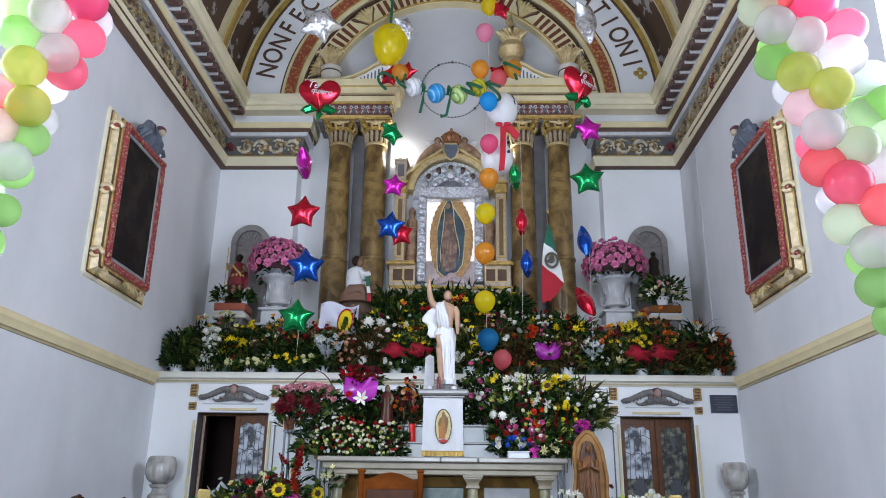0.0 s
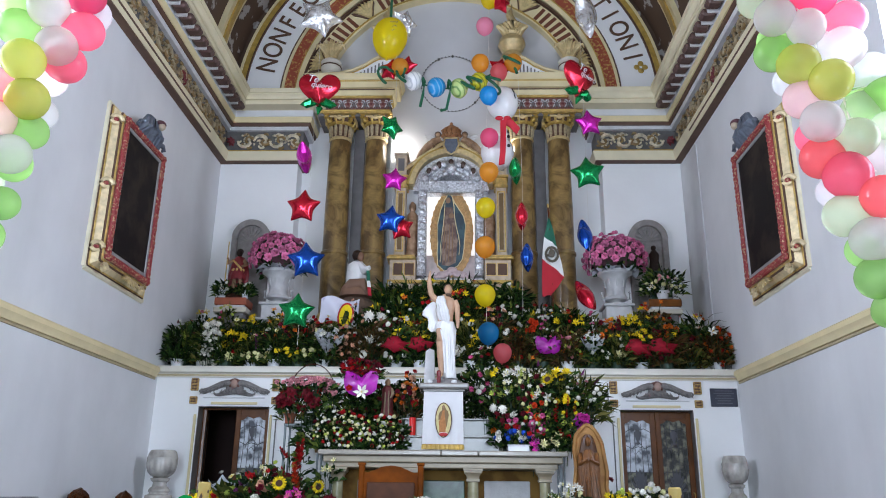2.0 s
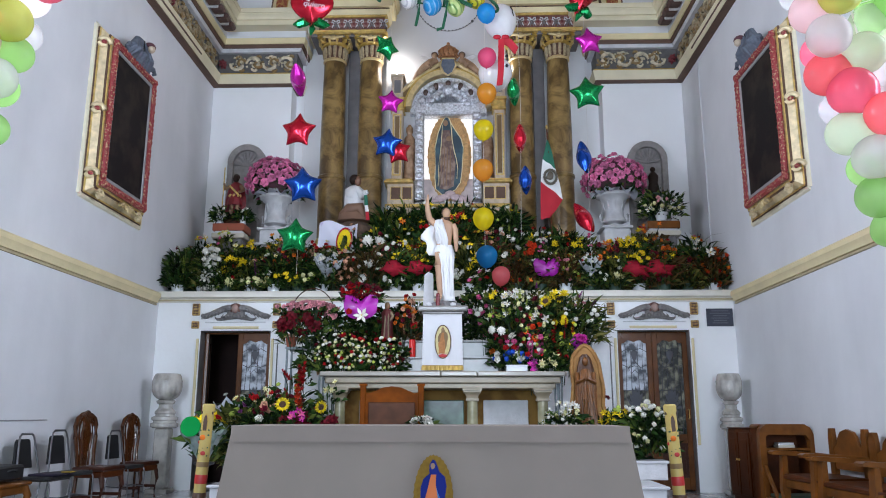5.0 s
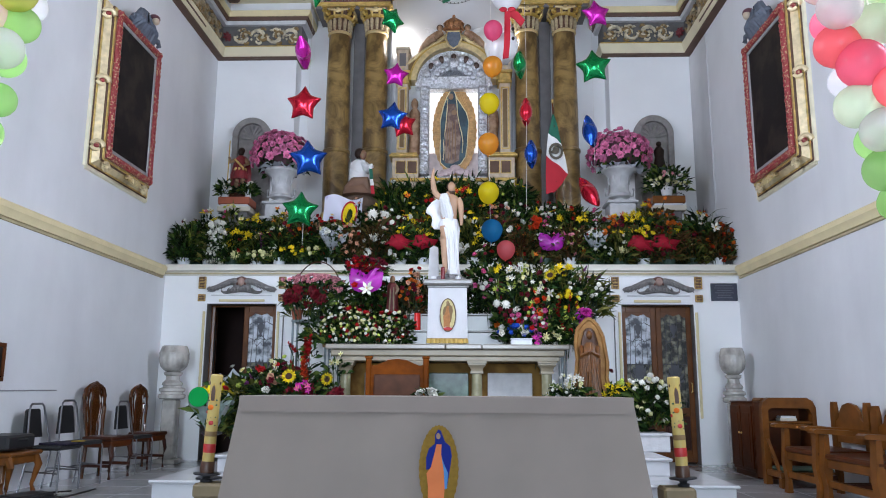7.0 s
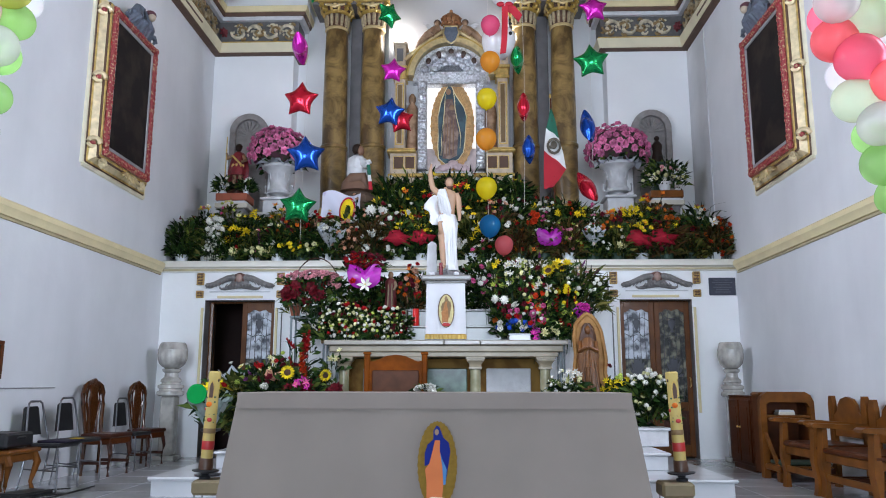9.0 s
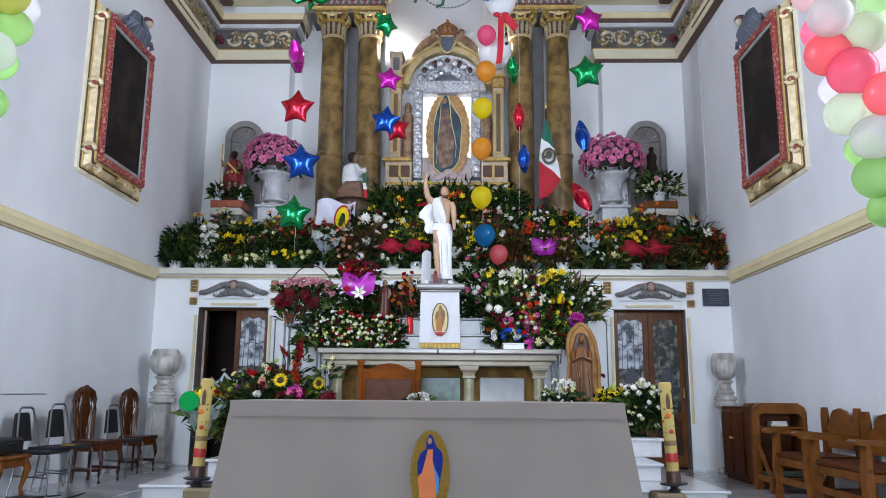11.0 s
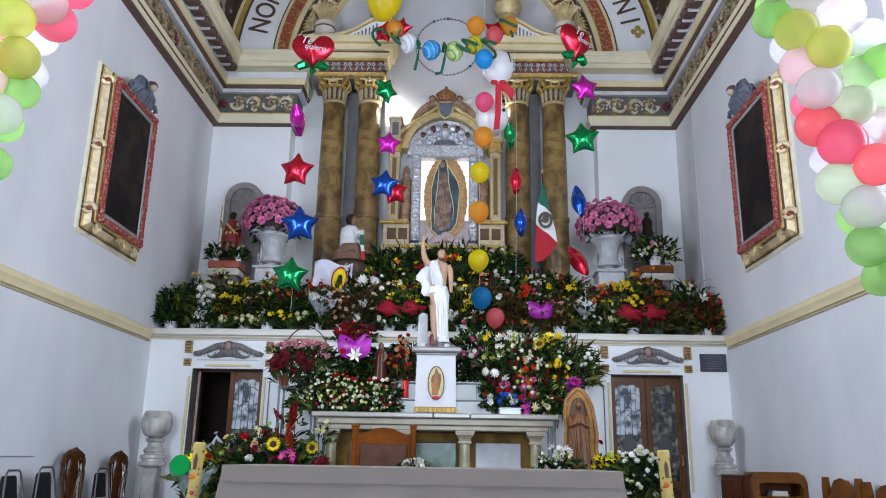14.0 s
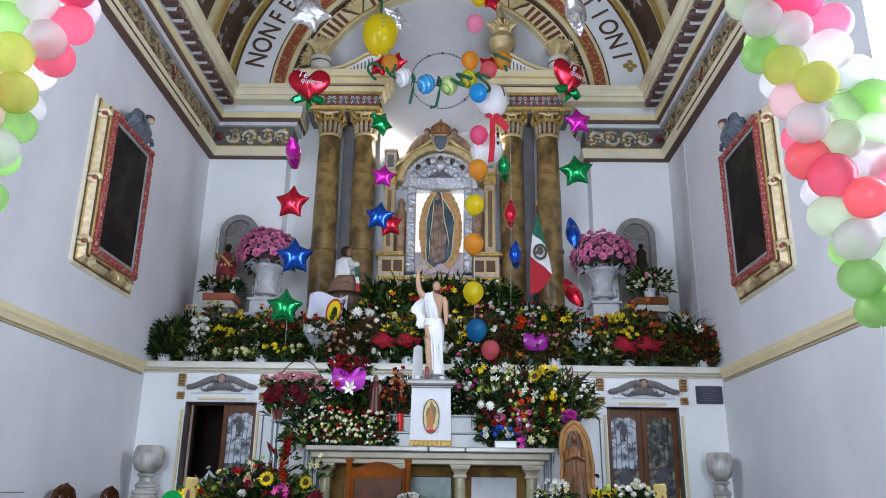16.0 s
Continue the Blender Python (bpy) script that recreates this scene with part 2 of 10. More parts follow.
def leaf_mat(name, greens, rough=0.38):
    """Leaves that differ one by one, from the near-black of shaded gaps to fresh green, with a little light passing
    through.
    """
    m = mat(name, greens[0], 0.5, vary=0.3, scale=8, spec=0.12)
    n, l = m.node_tree.nodes, m.node_tree.links
    b = n["Principled BSDF"]
    g = n.new("ShaderNodeNewGeometry")
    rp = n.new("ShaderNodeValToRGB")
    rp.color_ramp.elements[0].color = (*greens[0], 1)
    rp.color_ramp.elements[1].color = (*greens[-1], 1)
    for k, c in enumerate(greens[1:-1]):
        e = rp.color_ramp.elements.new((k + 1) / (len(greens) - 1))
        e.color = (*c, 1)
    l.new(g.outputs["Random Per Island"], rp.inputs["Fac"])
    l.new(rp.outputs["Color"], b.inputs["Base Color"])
    return m


# near-black tones put the deep shade between leaves into their colour
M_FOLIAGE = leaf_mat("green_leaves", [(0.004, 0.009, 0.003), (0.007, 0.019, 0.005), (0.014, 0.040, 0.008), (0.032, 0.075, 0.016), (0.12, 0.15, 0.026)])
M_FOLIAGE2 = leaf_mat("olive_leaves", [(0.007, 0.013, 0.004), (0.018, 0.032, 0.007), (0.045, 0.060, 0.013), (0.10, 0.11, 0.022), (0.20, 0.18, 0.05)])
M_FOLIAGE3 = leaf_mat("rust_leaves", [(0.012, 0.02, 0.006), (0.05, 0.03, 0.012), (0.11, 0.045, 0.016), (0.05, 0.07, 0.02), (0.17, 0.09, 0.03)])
M_TERRA = mat("terracotta", (0.35, 0.09, 0.045), 0.7)
M_POTW = mat("white_plastic_pot", (0.72, 0.75, 0.78), 0.4)
M_POTG = mat("green_plastic_pot", (0.03, 0.07, 0.045), 0.45)
M_BOOK = mat("cream_box", (0.60, 0.55, 0.45), 0.6)
M_COPPER = mat("copper_crown", (0.42, 0.20, 0.09), 0.4, 0.5, vary=0.3, scale=20)


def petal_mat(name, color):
    """Petals that differ one by one, each darkened by a random amount."""
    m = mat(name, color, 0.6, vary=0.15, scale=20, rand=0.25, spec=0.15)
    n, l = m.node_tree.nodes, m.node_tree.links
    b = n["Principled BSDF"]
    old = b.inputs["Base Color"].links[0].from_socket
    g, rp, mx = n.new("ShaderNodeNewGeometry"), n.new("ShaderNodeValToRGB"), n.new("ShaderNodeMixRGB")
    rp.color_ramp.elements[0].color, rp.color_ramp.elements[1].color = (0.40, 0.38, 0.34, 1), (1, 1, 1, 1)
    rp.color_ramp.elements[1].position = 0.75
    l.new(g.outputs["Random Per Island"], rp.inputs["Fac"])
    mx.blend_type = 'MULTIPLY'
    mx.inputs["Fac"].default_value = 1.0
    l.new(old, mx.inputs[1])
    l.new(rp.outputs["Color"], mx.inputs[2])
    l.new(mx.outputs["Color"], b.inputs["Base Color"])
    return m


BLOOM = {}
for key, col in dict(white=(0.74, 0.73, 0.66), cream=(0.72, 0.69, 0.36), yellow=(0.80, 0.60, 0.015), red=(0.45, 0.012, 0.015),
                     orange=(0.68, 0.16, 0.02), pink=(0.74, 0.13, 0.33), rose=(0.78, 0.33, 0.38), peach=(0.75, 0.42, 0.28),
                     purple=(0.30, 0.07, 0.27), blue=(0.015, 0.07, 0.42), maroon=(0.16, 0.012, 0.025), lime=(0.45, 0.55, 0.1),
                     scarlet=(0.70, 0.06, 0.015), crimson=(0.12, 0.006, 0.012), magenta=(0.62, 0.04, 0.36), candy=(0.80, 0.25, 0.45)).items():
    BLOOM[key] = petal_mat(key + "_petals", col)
M_SEED = mat("sunflower_heart", (0.06, 0.025, 0.01), 0.8, bump=0.5)
M_HEART = mat("yellow_flower_heart", (0.65, 0.42, 0.03), 0.7)


def balloon_mat(name, color, foil=False, clear=0.0, swirl=None):
    if foil:
        return mat(name, color, 0.2, 0.72, vary=0.05, bump=0.9 if "silver" in name else 0.06, bump_scale=11 if "silver" in name else 5)
    m = mat(name, color, 0.18, vary=0.05, scale=3, coat=0.3)
    n, l = m.node_tree.nodes, m.node_tree.links
    b = n["Principled BSDF"]
    if swirl:
        tc, wv, rp = n.new("ShaderNodeTexCoord"), n.new("ShaderNodeTexWave"), n.new("ShaderNodeValToRGB")
        wv.inputs["Scale"].default_value, wv.inputs["Distortion"].default_value, wv.inputs["Detail Scale"].default_value = 0.85, 3.5, 0.6
        wv.bands_direction = 'DIAGONAL'
        rp.color_ramp.elements[0].position, rp.color_ramp.elements[1].position = 0.10, 0.22
        rp.color_ramp.elements[0].color, rp.color_ramp.elements[1].color = (*swirl, 1), (*color, 1)
        l.new(tc.outputs["Object"], wv.inputs["Vector"])
        l.new(wv.outputs["Color"], rp.inputs["Fac"])
        l.new(rp.outputs["Color"], b.inputs["Base Color"])
    tr = n.new("ShaderNodeBsdfTranslucent")
    tr.inputs["Color"].default_value = (*[min(1, c * 1.15 + .05) for c in color], 1)
    mix = n.new("ShaderNodeMixShader")
    mix.inputs[0].default_value = 0.62 if not swirl else 0.3
    l.new(b.outputs[0], mix.inputs[1])
    l.new(tr.outputs[0], mix.inputs[2])
    out = mix.outputs[0]
    if clear:
        tp = n.new("ShaderNodeBsdfTransparent")
        tp.inputs["Color"].default_value = (*[min(1, c * .6 + .4) for c in color], 1)
        mx2 = n.new("ShaderNodeMixShader")
        mx2.inputs[0].default_value = clear
        l.new(out, mx2.inputs[1])
        l.new(tp.outputs[0], mx2.inputs[2])
        out = mx2.outputs[0]
    l.new(out, n["Material Output"].inputs["Surface"])
    return m


LATEX = {k: balloon_mat(k + "_latex", c, clear=a) for k, c, a in (
    ("white", (0.64, 0.64, 0.65), 0.26), ("pearl", (0.73, 0.71, 0.705), 0.42), ("pink", (0.86, 0.21, 0.31), 0.32), ("green", (0.44, 0.66, 0.27), 0.42),
    ("lime", (0.62, 0.64, 0.17), 0.48), ("yellow", (0.80, 0.68, 0.02), 0.06), ("orange", (0.80, 0.40, 0.05), 0.08),
    ("blue", (0.015, 0.26, 0.52), 0.05), ("sky", (0.03, 0.40, 0.76), 0.0), ("hotpink", (0.88, 0.16, 0.32), 0.12), ("coral", (0.86, 0.22, 0.24), 0.26), ("rose", (0.80, 0.60, 0.62), 0.38),
    ("red", (0.50, 0.02, 0.03), 0.0), ("bubblegum", (0.90, 0.38, 0.52), 0.1), ("mint", (0.66, 0.75, 0.58), 0.38))}
for k, c, w in (("snow", (0.90, 0.90, 0.90), (0.88, 0.88, 0.88)), ("white_swirl", (0.86, 0.86, 0.86), (0.45, 0.46, 0.5)), ("blue_swirl", (0.02, 0.32, 0.68), (0.25, 0.55, 0.80)), ("lime_swirl", (0.60, 0.72, 0.28), (0.12, 0.30, 0.08)), ("yellow_swirl", (0.72, 0.66, 0.04), (0.16, 0.18, 0.03))):
    LATEX[k] = balloon_mat(k + "_latex", c, swirl=w)
FOIL = {k: balloon_mat(k + "_foil", c, True) for k, c in (
    ("red", (0.66, 0.02, 0.045)), ("green", (0.01, 0.29, 0.08)), ("blue", (0.015, 0.09, 0.48)), ("magenta", (0.70, 0.03, 0.48)), ("silver", (0.92, 0.93, 0.96)))}


# ---- mesh builder ----
class Shape:
    """Collects vertices and faces of one mesh; every call adds a solid."""

    def __init__(self):
        self.v, self.f, self.mi, self.slot, self.m = [], [], [], 0, Matrix.Identity(4)

    def add(self, verts, faces):
        base = len(self.v)
        self.v += [tuple(self.m @ Vector(p)) for p in verts]
        self.f += [[base + i for i in f] for f in faces]
        self.mi += [self.slot] * len(faces)
        return self

    def box(self, x0, y0, z0, x1, y1, z1, bev=0.0):
        x0, x1, y0, y1, z0, z1 = min(x0, x1), max(x0, x1), min(y0, y1), max(y0, y1), min(z0, z1), max(z0, z1)
        b = min(bev, (x1 - x0) * .45, (y1 - y0) * .45, (z1 - z0) * .45)
        if b <= 0:
            v = [(x, y, z) for z in (z0, z1) for y in (y0, y1) for x in (x0, x1)]
            return self.add(v, [(0, 2, 3, 1), (4, 5, 7, 6), (0, 1, 5, 4), (2, 6, 7, 3), (0, 4, 6, 2), (1, 3, 7, 5)])
        v, idx = [], {}
        for sz in (0, 1):
            for sy in (0, 1):
                for sx in (0, 1):
                    p = [(x0, x1)[sx], (y0, y1)[sy], (z0, z1)[sz]]
                    for a in range(3):
                        q = list(p)
                        for o in range(3):
                            if o != a:
                                q[o] += b if (sx, sy, sz)[o] == 0 else -b
                        idx[sx, sy, sz, a] = len(v)
                        v.append(tuple(q))
        f = []
        for a in range(3):
            o1, o2 = [(1, 2), (2, 0), (0, 1)][a]
            for s in (0, 1):
                q = []
                for i, j in ((0, 0), (1, 0), (1, 1), (0, 1)):
                    k = [0, 0, 0]
                    k[a], k[o1], k[o2] = s, i, j
                    q.append(idx[(*k, a)])
                f.append(q if s else q[::-1])
            for i in (0, 1):
                for j in (0, 1):
                    k0, k1 = [0, 0, 0], [0, 0, 0]
                    k0[o1] = k1[o1] = i
                    k0[o2] = k1[o2] = j
                    k1[a] = 1
                    q = [idx[(*k0, o1)], idx[(*k1, o1)], idx[(*k1, o2)], idx[(*k0, o2)]]
                    f.append(q if i == j else q[::-1])
        for sz in (0, 1):
            for sy in (0, 1):
                for sx in (0, 1):
                    q = [idx[sx, sy, sz, a] for a in range(3)]
                    f.append(q if (sx + sy + sz) % 2 else q[::-1])
        return self.add(v, f)

    def lathe(self, prof, seg=20, squash=(1, 1)):
        """prof: rows of radius, height; turned round z."""
        v, f = [], []
        for r, z in prof:
            for i in range(seg):
                a = 2 * math.pi * i / seg
                v.append((r * math.cos(a) * squash[0], r * math.sin(a) * squash[1], z))
        for k in range(len(prof) - 1):
            for i in range(seg):
                j = (i + 1) % seg
                f.append((k * seg + i, k * seg + j, (k + 1) * seg + j, (k + 1) * seg + i))
        f.append(tuple(range(seg))[::-1])
        f.append(tuple((len(prof) - 1) * seg + i for i in range(seg)))
        return self.add(v, f)

    def ball(self, c, r, seg=14, rings=9):
        rx, ry, rz = r if isinstance(r, tuple) else (r, r, r)
        v, f = [(c[0], c[1], c[2] - rz)], []
        for k in range(1, rings):
            t = -math.pi / 2 + math.pi * k / rings
            for i in range(seg):
                a = 2 * math.pi * i / seg
                v.append((c[0] + rx * math.cos(t) * math.cos(a), c[1] + ry * math.cos(t) * math.sin(a), c[2] + rz * math.sin(t)))
        v.append((c[0], c[1], c[2] + rz))
        for i in range(seg):
            j = (i + 1) % seg
            f.append((0, 1 + j, 1 + i))
            for k in range(rings - 2):
                f.append((1 + k * seg + i, 1 + k * seg + j, 1 + (k + 1) * seg + j, 1 + (k + 1) * seg + i))
            f.append((1 + (rings - 2) * seg + i, 1 + (rings - 2) * seg + j, len(v) - 1))
        return self.add(v, f)

    def tube(self, pts, r, seg=8, closed=False):
        """A round bar along pts; r: one radius or one for each point."""
        pts = [Vector(p) for p in pts]
        n = len(pts)
        rs = r if isinstance(r, (list, tuple)) else [r] * n
        v, f = [], []
        up = Vector((0.013, 0.021, 1))
        for i, p in enumerate(pts):
            a = pts[(i - 1) % n] if closed or i else pts[0]
            b = pts[(i + 1) % n] if closed or i < n - 1 else pts[-1]
            d = (b - a).normalized()
            u = d.cross(up)
            if u.length < 0.05:
                u = d.cross(Vector((1, 0, 0)))
            u.normalize()
            w = u.cross(d)
            for k in range(seg):
                t = 2 * math.pi * k / seg
                v.append(tuple(p + rs[i] * (u * math.cos(t) + w * math.sin(t))))
        for i in range(n if closed else n - 1):
            j = (i + 1) % n
            for k in range(seg):
                m_ = (k + 1) % seg
                f.append((i * seg + k, i * seg + m_, j * seg + m_, j * seg + k))
        if not closed:
            f.append(tuple(range(seg))[::-1])
            f.append(tuple((n - 1) * seg + k for k in range(seg)))
        return self.add(v, f)

    def prism(self, poly, d0, d1, plane="xz"):
        """A polygon drawn in a plane, pushed from d0 to d1 along the third axis."""
        def at(a, b, d):
            return {"xz": (a, d, b), "yz": (d, a, b), "xy": (a, b, d)}[plane]
        n = len(poly)
        v = [at(a, b, d0) for a, b in poly] + [at(a, b, d1) for a, b in poly]
        f = [tuple(range(n)), tuple(range(n, 2 * n))[::-1]]
        for i in range(n):
            j = (i + 1) % n
            f.append((i, n + i, n + j, j))
        return self.add(v, f)

    def arc_band(self, cz, r0, r1, y0, y1, a0=0.0, a1=180.0, seg=72, cx=0.0):
        """A ring piece round a centre in the xz plane, from y0 to y1."""
        v, f = [], []
        for i in range(seg + 1):
            a = radians(a0 + (a1 - a0) * i / seg)
            c, s = math.cos(a), math.sin(a)
            for r, y in ((r0, y0), (r1, y0), (r1, y1), (r0, y1)):
                v.append((cx + r * c, y, cz + r * s))
        for i in range(seg):
            for k in range(4):
                f.append((i * 4 + k, i * 4 + (k + 1) % 4, (i + 1) * 4 + (k + 1) % 4, (i + 1) * 4 + k))
        f += [(0, 1, 2, 3), tuple(seg * 4 + k for k in (3, 2, 1, 0))]
        return self.add(v, f)

    def sweep(self, prof, path, flip=1):
        """A profile of (out, z) along a plan polyline with mitred corners; out is to the right of the way times flip."""
        pts = [Vector(p) for p in path]
        n, m_ = len(pts), len(prof)
        v, f = [], []
        for i, p in enumerate(pts):
            dirs = []
            if i:
                dirs.append((p - pts[i - 1]).normalized())
            if i < n - 1:
                dirs.append((pts[i + 1] - p).normalized())
            ns = [Vector((d.y, -d.x)) * flip for d in dirs]
            k = ns[0] if len(ns) == 1 else (ns[0] + ns[1]) / (1 + ns[0].dot(ns[1]))
            for o, z in prof:
                v.append((p.x + k.x * o, p.y + k.y * o, z))
        for i in range(n - 1):
            for j in range(m_):
                q = (j + 1) % m_
                f.append((i * m_ + j, i * m_ + q, (i + 1) * m_ + q, (i + 1) * m_ + j))
        f += [tuple(range(m_))[::-1], tuple((n - 1) * m_ + j for j in range(m_))]
        return self.add(v, f)

    def mesh(self, name, mats, smooth=35):
        me = bpy.data.meshes.new(name)
        me.from_pydata(self.v, [], self.f)
        for k in (mats if isinstance(mats, (list, tuple)) else [mats]):
            me.materials.append(k)
        if any(self.mi):
            me.polygons.foreach_set("material_index", self.mi)
        bm = bmesh.new()
        bm.from_mesh(me)
        bmesh.ops.recalc_face_normals(bm, faces=bm.faces)
        bm.to_mesh(me)
        bm.free()
        if smooth:
            me.polygons.foreach_set("use_smooth", [True] * len(me.polygons))
            me.set_sharp_from_angle(angle=radians(smooth))
        return me


def part(name, shape, material, parent, label="", smooth=35):
    ob = new(name, shape if isinstance(shape, bpy.types.Mesh) else shape.mesh(name, material, smooth))
    ob.parent = parent
    return tagged(ob, label)


def put(ob, m):
    ob.matrix_basis = m
    return ob


def thing(name, label, category, m=None, group="", kind=""):
    ob = new(name)
    ob.empty_display_size = 0.1
    if m is not None:
        ob.matrix_basis = m
    return tagged(ob, label, category, group, kind)


def solid(name, shape, material, label, category, m=None, group="", kind="", smooth=35):
    ob = new(name, shape if isinstance(shape, bpy.types.Mesh) else shape.mesh(name, material, smooth))
    if m is not None:
        ob.matrix_basis = m
    return tagged(ob, label, category, group, kind)


def structure(name, shape, material, label, smooth=35, category="structure"):
    return solid(name, shape, material, label, category, kind="structure", smooth=smooth)


def at(x, y, z, rz=0.0, rx=0.0, ry=0.0):
    return pose(x, y, z, rx, ry, rz)



# ---- the large structure ----
HW, Y_LOW, Y_UP, Y_REC, LEDGE = 4.12, 10.9, 12.55, 12.95, 2.75

# floors: polished stone slabs on a bed, three steps down to the nave
structure("nave_floor", Shape().box(-5, -14.5, -0.8, 5, 2.6, -0.51), M_FLOOR, "polished grey stone nave floor", category="floor")
s = Shape()
s.box(-5, 3.2, -0.8, 5, 12.95, -0.012)
s.box(-4.12, 2.9, -0.8, 4.12, 3.2, -0.17, 0.01)
s.box(-4.12, 2.6, -0.8, 4.12, 2.9, -0.34, 0.01)
floor = structure("floor", s, M_GROUT, "polished pale grey stone sanctuary floor with steps", category="floor")

# side walls, each with a tall window opening on the crossing
for sx, nm in ((-1, "wall_west"), (1, "wall_east")):
    s = Shape()
    x0, x1 = sx * HW, sx * (HW + 0.45)
    for y0, y1, z0, z1 in ((-14.5, 4.25, -0.8, 8.3), (6.15, 13.4, -0.8, 8.3), (4.25, 6.15, -0.8, 2.6), (4.25, 6.15, 6.4, 8.3)):
        s.box(x0, y0, z0, x1, y1, z1)
    structure(nm, s, M_WALL, "smooth pale grey-white plastered side wall", category="wall")
    s = Shape()
    for k in range(4):
        y = 4.25 + 1.9 * k / 3
        s.box(sx * 4.45, y - 0.03, 2.6, sx * 4.50, y + 0.03, 6.4)
    for z in (2.63, 4.5, 6.37):
        s.box(sx * 4.452, 4.25, z - 0.03, sx * 4.498, 6.15, z + 0.03)
    structure("window_1" if sx < 0 else "window_2", s, M_IRON, "tall iron-framed clear window in the side wall", category="window")

s = Shape()
s.box(-4.57, -15.0, -0.8, -2.25, -14.5, 12.5).box(2.25, -15.0, -0.8, 4.57, -14.5, 12.5).box(-2.25, -15.0, 6.5, 2.25, -14.5, 12.5)
structure("wall_entrance", s, M_WALL, "plain plastered entrance wall with a tall doorway", category="wall")

# vault over everything
s = Shape()
s.arc_band(7.95, 4.10, 4.45, -14.6, 13.3, 0, 180, 64)
structure("ceiling", s, M_VAULT, "barrel vault painted with brown and silver foliage", category="ceiling")
for k, y in enumerate((11.35, 9.2, 6.6, 3.4, 0.0, -4.0, -8.0)):
    s = Shape()
    s.arc_band(7.95, 4.0, 4.11, y, y + 0.34, 0, 180, 64)
    structure("vault_rib", s, M_CREAM, "cream painted transverse rib of the vault", category="rib")
    s = Shape()
    s.arc_band(7.95, 3.97, 4.09, y + 0.10, y + 0.24, 0, 180, 64)
    structure("rib_gilding", s, M_GOLDPAINT, "gold painted line along the vault rib", category="rib")

# lower back wall with two doorways, ledge above
s = Shape()
DOOR_X, DOOR_W, DOOR_H = 2.97, 0.507, 2.195
for a, b, z0, z1 in ((-HW, -DOOR_X - DOOR_W, 0, LEDGE - .1), (-DOOR_X + DOOR_W, DOOR_X - DOOR_W, 0, LEDGE - .1), (DOOR_X + DOOR_W, HW, 0, LEDGE - .1),
                     (-DOOR_X - DOOR_W, -DOOR_X + DOOR_W, DOOR_H, LEDGE - .1), (DOOR_X - DOOR_W, DOOR_X + DOOR_W, DOOR_H, LEDGE - .1)):
    s.box(a, Y_LOW, z0 - (0.05 if z0 == 0 else 0), b, Y_LOW + 0.32, z1)
structure("wall_back_lower", s, M_WHITE, "white plastered lower wall with two doorways", category="wall")
# near-black colour stands in for the darkness of the unlit room
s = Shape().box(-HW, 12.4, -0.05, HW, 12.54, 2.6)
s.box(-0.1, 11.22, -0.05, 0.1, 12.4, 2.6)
structure("sacristy_wall", s, M_DARKROOM, "wall behind the doorways coloured near black for darkness", category="wall")
s = Shape()
s.sweep([(0, 2.60), (0.03, 2.60), (0.04, 2.65), (0.09, 2.67), (0.09, 2.72), (0.11, 2.75), (0, 2.75)], [(-HW, Y_LOW), (HW, Y_LOW)])
s.box(-HW, Y_LOW, 2.60, HW, Y_REC, LEDGE - 0.003)
structure("ledge", s, M_LEDGE, "cream stone ledge running along the back wall", category="ledge")
s = Shape()
s.sweep([(0.03, 2.615), (0.048, 2.615), (0.048, 2.64), (0.03, 2.64)], [(-HW, Y_LOW), (HW, Y_LOW)])
structure("ledge_gilding", s, M_OCHRE, "thin gold line under the ledge", category="trim")
for sx in (-1, 1):
    s = Shape()
    path = [(sx * HW, -14), (sx * HW, Y_LOW - 0.11)]
    s.sweep([(0, 2.58), (0.03, 2.585), (0.045, 2.63), (0.07, 2.66), (0.07, 2.71), (0.05, 2.73), (0, 2.75)], path, 1 if sx < 0 else -1)
    structure("trim_dado", s, M_CREAM, "cream dado moulding along the side wall", category="trim")
    s = Shape()
    s.sweep([(0.0, 2.548), (0.02, 2.55), (0.02, 2.575), (0.0, 2.577)], path, 1 if sx < 0 else -1)
    structure("trim_dado_line", s, M_OCHRE, "thin ochre line under the dado moulding", category="trim")

# upper back wall: outer panels stand forward of the recess with the columns
s = Shape()
for sx in (-1, 1):
    s.box(sx * HW, Y_UP, LEDGE - .05, sx * 2.72, 13.4, 8.0)
s.box(-2.72, Y_REC, LEDGE - .05, 2.72, 13.4, 8.0)
structure("wall_back_upper", s, M_WHITE, "white plastered upper wall behind the retable", category="wall")
# shallow greyer strip where the east wall meets the upper back wall
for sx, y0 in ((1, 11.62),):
    structure("wall_strip", Shape().box(sx * (HW - 0.018), y0, LEDGE + .004, sx * (HW + .01), Y_UP - .002, 6.66, .006), M_GREYSTRIP, "shallow greyer plaster strip beside the corner", category="wall")
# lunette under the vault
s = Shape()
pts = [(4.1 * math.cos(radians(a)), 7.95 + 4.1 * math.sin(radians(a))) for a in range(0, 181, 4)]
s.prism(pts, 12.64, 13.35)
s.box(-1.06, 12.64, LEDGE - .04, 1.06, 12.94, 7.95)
structure("wall_lunette", s, M_LUNETTE, "lunette wall inside the painted arch, greyed for shade", category="wall")


